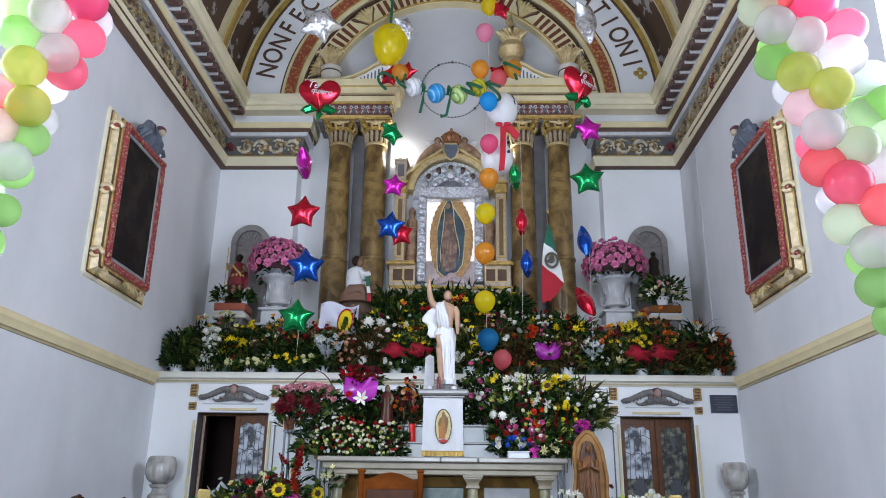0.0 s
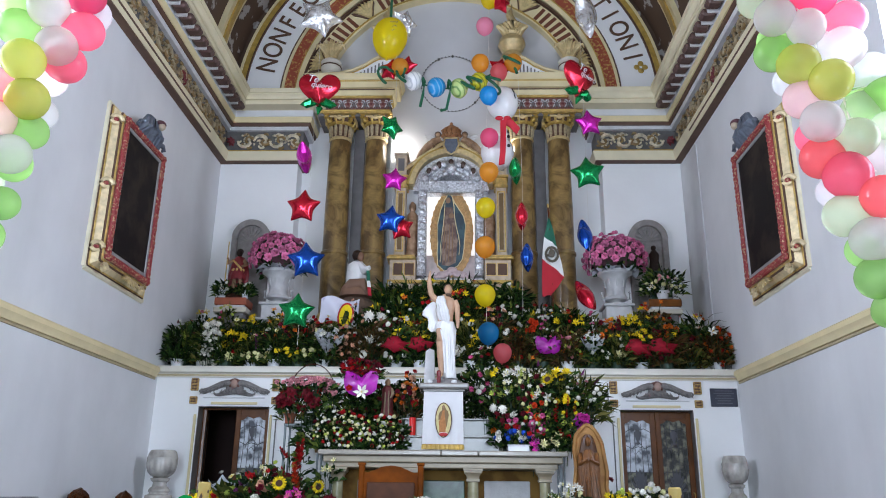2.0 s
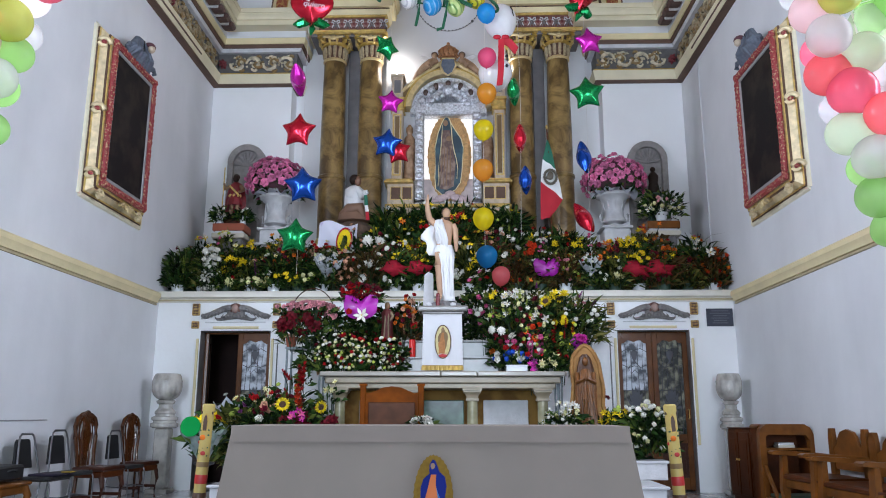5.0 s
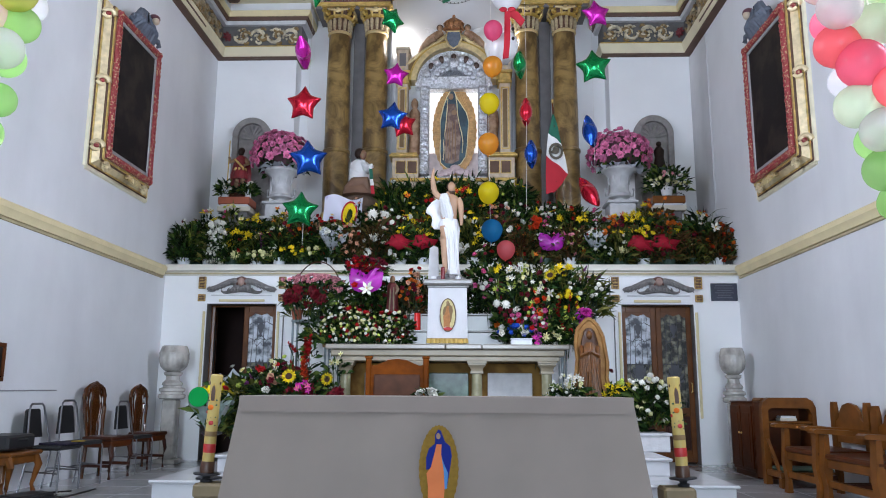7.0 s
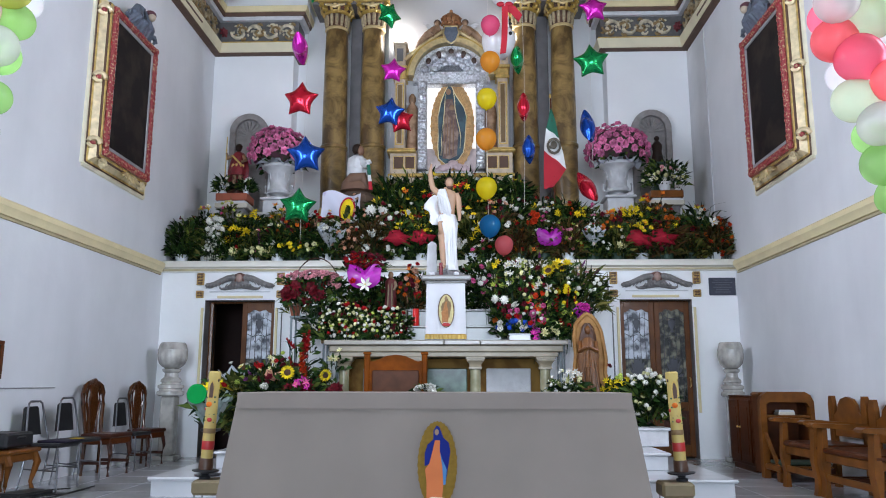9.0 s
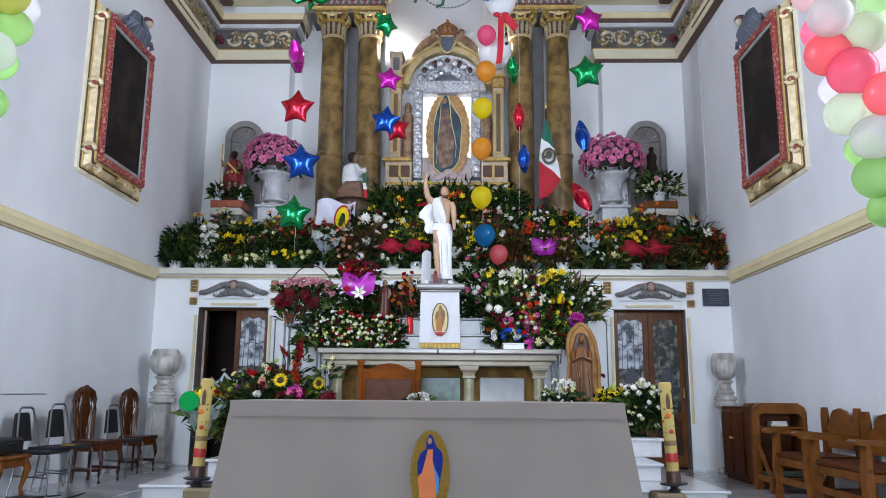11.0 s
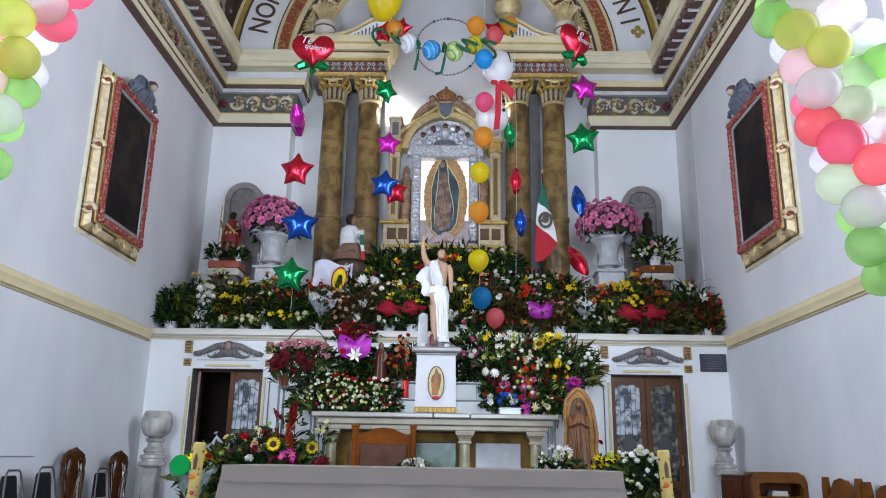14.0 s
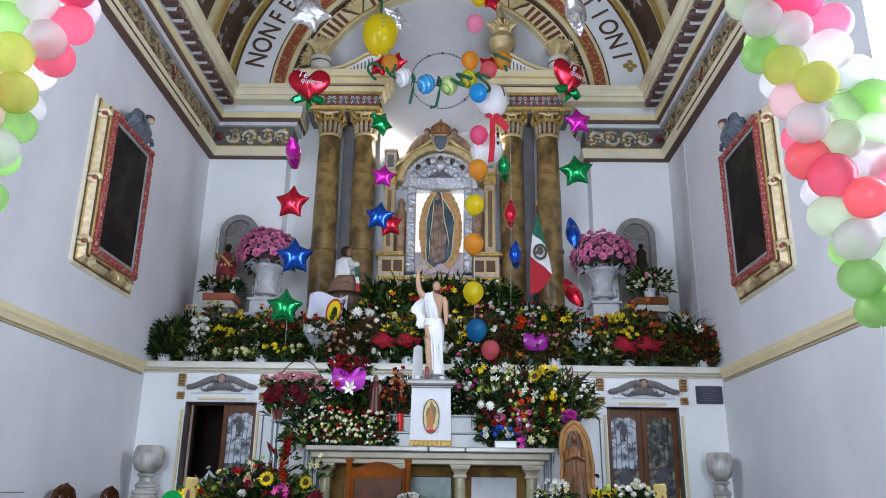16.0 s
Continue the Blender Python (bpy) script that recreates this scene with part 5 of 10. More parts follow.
def door_leaf(w, h, glass):
    ob = thing("door_leaf", "", "")
    s = Shape()
    s.box(0, 0, 0, 0.075, 0.045, h, 0.006).box(w - 0.075, 0, 0, w, 0.045, h, 0.006)
    s.box(0.075, 0, 0, w - 0.075, 0.045, 0.16, 0.006).box(0.075, 0, h - 0.08, w - 0.075, 0.045, h, 0.006).box(0.075, 0, 0.62, w - 0.075, 0.045, 0.74, 0.006)
    part("frame", s, M_DOOR, ob)
    part("panel", Shape().box(0.07, 0.01, 0.15, w - 0.07, 0.035, 0.63, 0.004).box(0.11, 0.0, 0.2, w - 0.11, 0.012, 0.58, 0.008), M_WOODDK, ob)
    x0, x1, z0, z1 = 0.075, w - 0.075, 0.74, h - 0.08
    cx = (x0 + x1) / 2
    hw = (x1 - x0) / 2
    g = part("upper_pane", Shape().box(0.07, 0.018, z0 + .60, w - 0.07, 0.026, h - 0.07), glass, ob, "leaded clear glass pane")
    part("lower_pane", Shape().box(0.07, 0.018, 0.73, w - 0.07, 0.026, z0 + .597), M_GLASSDK, ob, "leaded dark textured glass pane")
    s = Shape()
    for t in (-.72, -.30, .30, .72):
        s.tube([(cx + hw * t, 0.014, z0), (cx + hw * t * 1.08, 0.014, z0 + .25), (cx + hw * t, 0.014, z0 + .62), (cx + hw * t * .86, 0.014, z1 - .35), (cx + hw * t, 0.014, z1 - .07)], 0.0045, 5)
    for z_, d in ((z1 - .14, .05), (z0 + .92, -.04), (z0 + .60, .0), (z0 + .12, .05)):
        s.tube([(cx - hw, 0.014, z_ - d), (cx - hw * .5, 0.014, z_), (cx, 0.014, z_ - d * .6), (cx + hw * .5, 0.014, z_), (cx + hw, 0.014, z_ - d)], 0.005, 5)
    # small urn hanging in the upper field
    s.m = Matrix.Translation((cx, .015, 0))
    s.lathe([(.006, z1 - .36), (.028, z1 - .34), (.012, z1 - .32), (.03, z1 - .28), (.05, z1 - .22), (.048, z1 - .19), (.022, z1 - .17), (.034, z1 - .15)], 12, (1, .05))
    s.m = Matrix.Identity(4)
    for k in (-1, 1):
        s.tube([(cx + k * .02, 0.014, z1 - .34), (cx + k * .09, 0.014, z1 - .42), (cx + k * .05, 0.014, z1 - .50), (cx, 0.014, z1 - .44)], .005, 5)
    # fan of drooping petals over the lower field
    for k in range(-4, 5):
        a = radians(21 * k)
        fx, fz = math.sin(a), math.cos(a)
        ex, ez = cx + .135 * fx, z0 + .36 + .30 * fz * (.75 + .25 * fz)
        bx, bz = cx + .025 * fx, z0 + .34
        nx, nz = .020 * fz, -.020 * fx
        s.prism([(bx - nx * .3, bz - nz * .3), (bx + nx * .3, bz + nz * .3), (ex * .75 + bx * .25 + nx, ez * .75 + bz * .25 + nz), (ex, ez), (ex * .75 + bx * .25 - nx, ez * .75 + bz * .25 - nz)], .011, .0172)
    s.prism([(cx - .05, z0 + .22), (cx + .05, z0 + .22), (cx + .075, z0 + .31), (cx + .04, z0 + .36), (cx - .04, z0 + .36), (cx - .075, z0 + .31)], .010, .0172)
    part("lead_tracery", s, M_LEAD, g, "dark lead and wrought tracery")
    part("scalloped_rail", Shape().prism([(x0 - .004, z1 + .004), (x0 - .004, z1 - .075), (x0 + .04, z1 - .06), (cx - hw * .5, z1 - .02), (cx - hw * .2, z1 - .035), (cx, z1 - .05), (cx + hw * .2, z1 - .035), (cx + hw * .5, z1 - .02), (x1 - .04, z1 - .06), (x1 + .004, z1 - .075), (x1 + .004, z1 + .004)], .002, .017), M_DOOR, ob, "curved lower edge of the top rail")
    part("handle", Shape().tube([(w - .04, -0.01, 0.95), (w - .04, -0.05, 0.96), (w - .04, -0.05, 1.07), (w - .04, -0.01, 1.08)], 0.009, 6), M_GILT, ob)
    return ob


lw = 0.50
leaf1 = door_leaf(lw, 2.15, M_GLASS_GLARE)
leaf1.name = "door_1"
tagged(leaf1, "varnished wooden door leaf with leaded glass, closed", "door", kind="structure")
leaf1.matrix_basis = at(-2.97 + 0.0, Y_LOW + 0.15, 0.02)
leaf2 = copy_thing(leaf1, at(2.97 - 0.5, Y_LOW + 0.15, 0.02))
leaf2.name = "door_2"
leaf3 = door_leaf(lw, 2.15, M_GLASSDK)
leaf3.name = "door_3"
tagged(leaf3, "varnished wooden door leaf with dark leaded glass, closed", "door", kind="structure")
leaf3.matrix_basis = at(2.97 + 0.001, Y_LOW + 0.15, 0.02)
leaf4 = copy_thing(leaf3, at(-2.97 - 0.44, Y_LOW + 0.20, 0.02, 104))
leaf4.name = "door_4"
tagged(leaf4, "varnished wooden door leaf swung open into the dark room")
for sx in (-1, 1):
    ob = thing("door_frame", "grey stone door reveal set in white plaster surround", "door frame", at(sx * DOOR_X, Y_LOW, 0), kind="structure")
    s = Shape()
    s.box(-DOOR_W, 0.004, 0, -DOOR_W + 0.006, 0.2, DOOR_H, 0.002).box(DOOR_W - 0.006, 0.004, 0, DOOR_W, 0.2, DOOR_H, 0.002).box(-DOOR_W + .006, 0.004, DOOR_H - 0.006, DOOR_W - .006, 0.2, DOOR_H, 0.002)
    part("jamb", s, M_JAMB, ob, "grey-brown stone reveal")
    s = Shape().box(-DOOR_W + .006, 0.20, 0, -DOOR_W + 0.03, 0.26, DOOR_H - .006, 0.005).box(DOOR_W - 0.03, 0.20, 0, DOOR_W - .006, 0.26, DOOR_H - .006, 0.005).box(-DOOR_W + .03, 0.20, DOOR_H - 0.03, DOOR_W - .03, 0.26, DOOR_H - .006, 0.005)
    part("wooden_frame", s, M_DOOR, ob, "red-brown wooden inner frame")
    s = Shape()
    s.box(-0.557, -0.022, 0.62, -0.522, 0.0, 2.08, 0.004).box(0.522, -0.022, 0.62, 0.557, 0.0, 2.08, 0.004).box(-0.33, -0.022, DOOR_H + 0.025, 0.33, 0.0, DOOR_H + 0.06, 0.004)
    part("ochre_strip", s, M_CREAM, ob, "ochre painted strips beside the opening")
    s = Shape()
    for x in (-0.585, 0.585):
        for z0, z1 in ((2.41, 2.585), (2.225, 2.33)):
            s.box(x - 0.055, -0.03, z0, x + 0.055, 0, z1, 0.008)
    gb = part("gilt_block", s, M_AGEDGOLD, ob, "gold painted ornamental blocks")
    s = Shape()
    for x in (-0.585, 0.585):
        for zc in (2.545, 2.46, 2.277):
            for j in range(4):
                a = j * math.pi / 2 + .78
                s.ball((x + 0.026 * math.cos(a), -0.031, zc + 0.026 * math.sin(a)), (0.021, 0.006, 0.013), 6, 4)
    part("block_flower", s, M_BROWN, gb)
    s = Shape()
    e = 0.665
    pts = [(-sx * e, -0.006, 2.56), (-sx * e, -0.006, 2.06), (-sx * (e - .05), -0.006, 2.0), (-sx * (e - .055), -0.006, 0.1)]
    s.tube(pts, 0.009, 5)
    part("ear_line", s, M_DKGREY, ob, "thin dark painted line")
    # winged stone relief above the opening
    w = thing("winged_relief", "grey stone relief of outspread wings above the doorway", "relief", at(sx * DOOR_X + (-.005 if sx < 0 else 0.02), Y_LOW - 0.002, 2.452), group="door reliefs")
    for k in (-1, 1):
        part("wing_arm", Shape().tube([(k * .03, -.02, .045), (k * .10, -.03, .065), (k * .18, -.034, .05), (k * .27, -.03, .012), (k * .36, -.026, -.026), (k * .43, -.026, -.052), (k * .48, -.022, -.052), (k * .505, -.02, -.048)], [.05, .05, .046, .042, .038, .042, .03, .010], 10), M_RELIEF, w)
        part("lower_wing", Shape().tube([(k * .0, -.02, -.035), (k * .08, -.03, -.05), (k * .15, -.03, -.078), (k * .21, -.028, -.097), (k * .26, -.024, -.098), (k * .29, -.02, -.082), (k * .295, -.018, -.062)], [.055, .052, .034, .024, .018, .012, .006], 9), M_RELIEF, w)
        for j in range(8):
            t = j / 7
            x0, z0 = .09 + .34 * t, .095 - .115 * t - .03 * math.sin(math.pi * t)
            part("feather", Shape().tube([(k * x0, -.062 + .012 * t, z0), (k * (x0 + .035), -.074 + .014 * t, z0 - .04), (k * (x0 + .055), -.058 + .012 * t, z0 - .078)], [.006, .014, .004], 6), M_RELIEF, w)
        for j in range(4):
            x0 = .03 + .045 * j
            part("covert_feather", Shape().tube([(k * x0, -.07, -.01 - .008 * j), (k * (x0 + .018), -.082, -.05 - .008 * j), (k * (x0 + .03), -.06, -.095 + .004 * j)], [.006, .015, .005], 6), M_RELIEF, w)
        part("scroll_end", Shape().tube([(k * (.455 + .03 * math.cos(a * .6)), -.05, -.05 + .026 * math.sin(a * .6)) for a in range(9)], [.013 - .001 * a for a in range(9)], 6), M_RELIEF, w)
        part("hair_lock", Shape().tube([(k * .035, -.035, .095), (k * .08, -.03, .088), (k * .115, -.022, .075)], [.028, .022, .006], 7), M_RELIEFRED, w)
    part("breast", Shape().ball((0, -.022, -.01), (.13, .045, .085), 16, 9), M_RELIEF, w)
    part("boss", Shape().ball((0, -.075, .052), (.050, .045, .062), 14, 9), mat("pinkish_stone", (0.36, 0.24, 0.20), 0.7, vary=0.2), w, "plain rounded central boss")
    part("boss_cap", Shape().ball((0, -.045, .085), (.066, .045, .048), 14, 8).ball((-.055, -.045, .04), (.024, .03, .05), 8, 6).ball((.055, -.045, .04), (.024, .03, .05), 8, 6), M_RELIEFRED, w, "reddish brown cap round the boss")
    part("base_block", Shape().box(-.44, -.018, -.145, .44, -.003, -.13), M_LIGHTSTONE, w)

plaque = thing("wall_plaque", "dark slate commemorative plaque with unreadable lines", "plaque", at(3.91, Y_LOW - 0.003, 2.37))
part("plate", Shape().box(-0.185, -0.02, -0.125, 0.185, 0, 0.125, 0.004), M_PLAQUE, plaque)
s = Shape()
for k in range(6):
    wd = (.12, .14, .10, .13, .09, .11)[k]
    s.box(-wd, -0.0225, 0.085 - k * .034, wd, -0.0205, 0.097 - k * .034)
part("text_bar", s, M_BAR, plaque)

# ---- onyx pedestals ----
ped = thing("onyx_pedestal", "grey onyx font bowl on a turned stem and square pillar", "pedestal", pose(-3.745, 10.5, 0) @ Matrix.Diagonal((.84, .84, 1, 1)), group="onyx pedestals")
part("pillar", Shape().box(-.115, -.115, .06, .115, .115, .84, .02).box(-.17, -.17, 0, .17, .17, .06, .01), M_ONYX, ped)
part("stem", Shape().lathe([(.18, .84), (.215, .86), (.215, .90), (.175, .915), (.175, .935), (.205, .95), (.205, .985), (.15, 1.0), (.145, 1.02), (.165, 1.035), (.16, 1.06), (.11, 1.10), (.105, 1.15), (.14, 1.17), (.15, 1.20), (.10, 1.215)], 24), M_ONYX, ped)
s, v, f, N_ = Shape(), [], [], 84
prof = ((.11, 1.215, 0), (.155, 1.235, .2), (.20, 1.275, 1), (.226, 1.335, 1), (.234, 1.395, 1), (.231, 1.435, .3), (.236, 1.45, 0), (.236, 1.468, 0), (.228, 1.475, 0), (.213, 1.525, 0), (.192, 1.558, 0), (.175, 1.563, 0), (.16, 1.5, 0), (.05, 1.42, 0))
for rr, z_, rib in prof:
    for k in range(N_):
        a = 2 * math.pi * k / N_
        q = rr * (1 + rib * .035 * (1.6 * abs(math.sin(7 * a)) - .9))
        v.append((q * math.cos(a), q * math.sin(a), z_))
for k in range(len(prof) - 1):
    for i in range(N_):
        j = (i + 1) % N_
        f.append((k * N_ + i, k * N_ + j, (k + 1) * N_ + j, (k + 1) * N_ + i))
f += [tuple(range(N_))[::-1], tuple((len(prof) - 1) * N_ + i for i in range(N_))]
part("bowl", s.add(v, f), M_ONYX, ped)
copy_thing(ped, pose(3.835, 10.5, 0) @ Matrix.Diagonal((.84, .84, 1, 1)))

# ---- high altar of marble ----
ha = thing("high_altar", "cream and white marble altar table on green onyx columns", "altar", at(0.04, 9.3, 0.34))
for x0, x1 in ((-1.48, -0.02), (-0.015, 0.42), (0.425, 1.48)):
    part("table_slab", Shape().box(x0, 0, 1.13, x1, 1.0, 1.19, 0.012), M_MARBLE, ha)
part("table_frieze", Shape().box(-1.42, 0.05, 1.05, 1.42, 0.95, 1.128, 0.01).box(-1.36, 0.08, 0.99, 1.36, 0.9, 1.05, 0.008), M_CREAMMARBLE, ha)
colm = Shape().lathe([(.064, .10), (.068, .4), (.062, .86)], 20).mesh("shaft", M_GREENMARBLE)
capm = Shape()
capm.m = pose(0, 0, 0, 0, 0, 45)
capm.lathe([(q * 1.414, z_) for q, z_ in ((.066, .84), (.078, .845), (.078, .87), (.070, .875), (.072, .895), (.082, .92), (.102, .94), (.106, .945), (.106, .965), (.118, .967), (.118, .99))], 4)
capm = capm.mesh("column_capital", M_CREAMMARBLE)
basm = Shape().box(-.11, -.11, 0, .11, .11, .10, .01).mesh("column_base", M_CREAMMARBLE)
for x in (-1.25, -0.37, 0.36, 1.21):
    c = part("column_shaft", colm, None, ha)
    put(c, at(x, .18, 0))
    part("column_capital", capm, None, c)
    part("column_base", basm, None, c)
part("altar_back", Shape().box(-1.3, .55, 0, 1.3, .9, .98), mat("brown_gold_stone", (.26, .145, .035), .6, second=(.15, .075, .018), scale=4, spec=.1), ha)
part("marble_panel", Shape().box(.50, .50, .1, 1.06, .548, .86, .01), M_LIGHTSTONE, ha)
part("marble_panel", Shape().box(-1.06, .50, .1, -.95, .548, .86, .01), M_MARBLE, ha)
part("green_panel", Shape().box(-.26, .50, .1, .26, .548, .86, .01), mat("green_stone", (.035, .075, .045), .3, second=(.10, .19, .13), scale=4), ha, "dark green stone panel")
# gradins and tabernacle stand on top
gr = thing("gradine", "pale grey marble steps behind the altar table", "altar shelf", at(0.12, 9.9, 1.53))
part("lower_gradine", Shape().box(-.62, 0, 0, .62, .4, .19, .008).box(-.66, -.03, .19, .66, .4, .215, .006), M_GREYMARBLE, gr)
part("upper_gradine", Shape().box(-.6, .18, .215, .72, .45, .42, .008).box(-.63, .15, .42, .75, .45, .445, .006), M_GREYMARBLE, gr)
tb = thing("statue_stand", "grey marble tabernacle stand with a moulded top", "stand", at(0.045, 9.62, 1.53))
part("body", Shape().box(-.22, -.2, 0, .22, .25, .70, .01), M_GREYMARBLE, tb)
part("top", Shape().box(-.26, -.24, .70, .26, .29, .73, .01).box(-.31, -.29, .73, .31, .33, .80, .02), M_GREYMARBLE, tb)
M_OCHREGOLD = mat("ochre_gold_thread", (.33, .20, .03), .6, vary=.4, scale=40)
tw = thing("embroidered_towel", "white cloth with an oval devotional image and gold hem", "altar cloth", at(0.04, 9.40, 1.545))
s = Shape()
n, m_ = 16, 6
v = []
for side in (0, 1):
    for i in range(n + 1):
        for j in range(m_ + 1):
            u, t = i / n, j / m_
            v.append((-.245 * (1.02 - .05 * t) + .49 * (1.02 - .05 * t) * u, .007 * math.sin(i * 1.3) * (1 - t) + side * .012, .69 * t))
f = []
g_ = (n + 1) * (m_ + 1)
for i in range(n):
    for j in range(m_):
        q = (i * (m_ + 1) + j, (i + 1) * (m_ + 1) + j, (i + 1) * (m_ + 1) + j + 1, i * (m_ + 1) + j + 1)
        f += [q, tuple(a_ + g_ for a_ in q[::-1])]
s.add(v, f)
part("cloth", s, M_LINEN, tw)
s = Shape()
for i in range(28):
    x = -.245 + .49 * i / 27
    s.tube([(x, -.004, .05), (x + .003 * math.sin(i * 2.1), -.008, 0.0)], .011, 5)
part("gold_fringe", s, M_GOLDPAINT, tw, "gold fringe")
part("gold_hem", Shape().box(-.246, -.010, .03, .246, -.001, .062, .003), M_OCHREGOLD, tw, "dark gold embroidered hem")
M_PALEGOLD = mat("pale_gold_thread", (.55, .47, .22), .7, vary=.2, scale=30)
oval = sacred_image("embroidered_image", at(0.045, 9.392, 1.69), .19, .40, M_PALEGOLD, M_OLIVE, mat("bronze_thread", (.36, .15, .045), .7, vary=.3, scale=40), "small oval embroidered devotional image in gold", 0.002, "embroidery")
part("outline", Shape().tube([(.096 * math.sin(a * .2618), -.003, .20 + .202 * math.cos(a * .2618)) for a in range(24)], .006, 5, True), M_BROWN, oval)
part("red_base", Shape().ball((0, -.006, .03), (.055, .006, .022), 12, 6), M_REDWAX, oval)
# ---- cloth-covered altar in front ----
fa = thing("altar", "long altar table under a plain greyish white cloth", "altar", at(0.05, 5.8, 0))
s = Shape()
nx, nz = 64, 14
W, D = 1.46, 1.0
ring = []
per = []
for i in range(nx):
    per.append((-W + 2 * W * i / nx, 0.0))
for i in range(20):
    per.append((W, D * i / 20))
for i in range(nx):
    per.append((W - 2 * W * i / nx, D))
for i in range(20):
    per.append((-W, D - D * i / 20))
v, f = [], []
N = len(per)
for k in range(nz + 1):
    t = k / nz
    z = 0.925 - 0.90 * t
    for i, (x, y) in enumerate(per):
        wob = 0.022 * t * (math.sin(i * .55) * .5 + math.sin(i * .23 + 1) * .8)
        ox = x * (1 + 0.108 * t) if abs(x) > W * .9 else x * (1 + .03 * t)
        oy = y + (-(0.05 * t) - wob * (1 if 0 < abs(x) < W * .97 else 2) if y < D / 2 else .05 * t)
        ox += (wob * 1.5 if abs(x) > W * .95 else 0)
        v.append((ox, oy, z))
for k in range(nz):
    for i in range(N):
        j = (i + 1) % N
        f.append((k * N + i, k * N + j, (k + 1) * N + j, (k + 1) * N + i))
f.append(tuple(range(N)))
s.add(v, f)
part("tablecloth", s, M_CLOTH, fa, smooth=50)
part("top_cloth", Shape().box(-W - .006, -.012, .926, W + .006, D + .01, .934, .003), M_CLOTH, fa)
s, v, f = Shape(), [], []
for side in (0, 1):
    for k in range(5):
        for i in range(81):
            x = -W - .004 + (2 * W + .008) * i / 80
            v.append((x, -.013 - .004 * k / 4 - .003 * math.sin(i * .5) * k / 4 + side * .003, .932 - .115 * k / 4))
for side in (0, 1):
    for k in range(4):
        for i in range(80):
            q = tuple(side * 405 + c for c in (k * 81 + i, k * 81 + i + 1, (k + 1) * 81 + i + 1, (k + 1) * 81 + i))
            f.append(q)
f += [(324 + i, 325 + i, 730 + i, 729 + i) for i in range(80)]
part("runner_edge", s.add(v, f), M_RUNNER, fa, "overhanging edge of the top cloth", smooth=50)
part("table_body", Shape().box(-W + .1, .1, 0, W - .1, D - .1, .90), M_WOOD, fa)
sacred_image("altar_cloth_emblem", at(0.085, 5.726, 0.115), .285, .615, M_RAYCLOTH, M_BLUE2, M_GOWN2, "flat oval cloth emblem with a blue mantle and orange gown", 0.003, "emblem")


# ---- decorated candles on box stools ----
def big_candle(x, y, tilt):
    st = thing("candle_stool", "small painted box stool on thin metal legs", "stool", at(x + tilt * -.02, y, 0), group="candle stools")
    part("box", Shape().box(-.125, -.12, .135, .125, .12, .25, .02), M_STOOL, st)
    for a in (-1, 1):
        for b in (-1, 1):
            part("leg", Shape().tube([(a * .10, b * .095, 0), (a * .10, b * .095, .14)], .006, 6), M_CHROME, st)
    ob = thing("paschal_candle", "tall thick cream candle with red band and painted flowers", "candle", pose(x, y, .25, 0, -tilt, 0) @ Matrix.Diagonal((.86, .86, .975, 1)), group="decorated candles")
    part("dish", Shape().lathe([(.05, 0), (.055, .02), (.03, .03), (.04, .045), (.12, .06), (.125, .07), (.06, .075)], 20), M_IRON, ob)
    part("socket", Shape().lathe([(.064, .07), (.066, .10), (.062, .16), (.058, .165)], 20), M_BROWNWAX, ob)
    c = part("wax", Shape().lathe([(.055, .165), (.056, .3), (.052, .80), (.058, .82), (.058, .86), (.046, .872), (.04, .85)], 22), M_CANDLE, ob)
    part("red_band", Shape().lathe([(.0565, .235), (.058, .24), (.058, .30), (.0565, .305)], 22), M_REDWAX, c)
    part("rose", Shape().ball((.006, -.054, .475), (.024, .006, .018), 10, 6), M_REDWAX, c)
    for dx, dz in ((-.03, .50), (-.035, .47), (.036, .455), (.034, .52), (.0, .515), (-.02, .445)):
        part("leaf", Shape().ball((dx, -.05 + abs(dx) * .35, dz), (.012, .005, .007), 6, 4), M_GREENWAX, c)
    part("plaque", Shape().prism([(-.017, .655), (.017, .655), (.019, .73), (.012, .765), (0, .785), (-.012, .765), (-.019, .73)], -.059, -.052), M_BROWNWAX, c)
    for dx in (-.047, .047):
        part("medallion", Shape().ball((dx, -.022, .80), (.009, .012, .014), 10, 6), M_BROWNWAX, c)
    part("ochre_panel", Shape().prism([(-.026, .645), (.026, .645), (.028, .735), (.017, .78), (0, .80), (-.017, .78), (-.028, .735)], -.0565, -.048), M_GOLDPAINT, c)
    for dx, dz in ((-.036, .655), (.037, .62), (-.037, .585), (.035, .66), (.0, .565)):
        part("leaf", Shape().ball((dx, -.044, dz), (.012, .005, .007), 6, 4), M_GREENWAX, c)
    part("orange_flower", Shape().ball((-.012, -.054, .60), (.028, .007, .022), 9, 6), BLOOM["orange"], c)
    part("pointed_band", Shape().lathe([(.0555, .365), (.0575, .37), (.0575, .40), (.0555, .405)], 22), M_OLIVE, c)
    part("side_rose", Shape().ball((-.05, -.014, .56), (.012, .016, .014), 8, 6), M_REDWAX, c)


M_BROWNWAX = mat("brown_varnish", (.07, .03, .015), .4)
big_candle(-1.80, 6.3, -2.8)
big_candle(1.985, 6.3, 2.9)


# ---- chairs along the west wall ----
M_CHAIRWOOD = mat("glossy_red_brown_wood", (0.075, 0.023, 0.006), 0.2, vary=0.4, scale=5, coat=0.5)

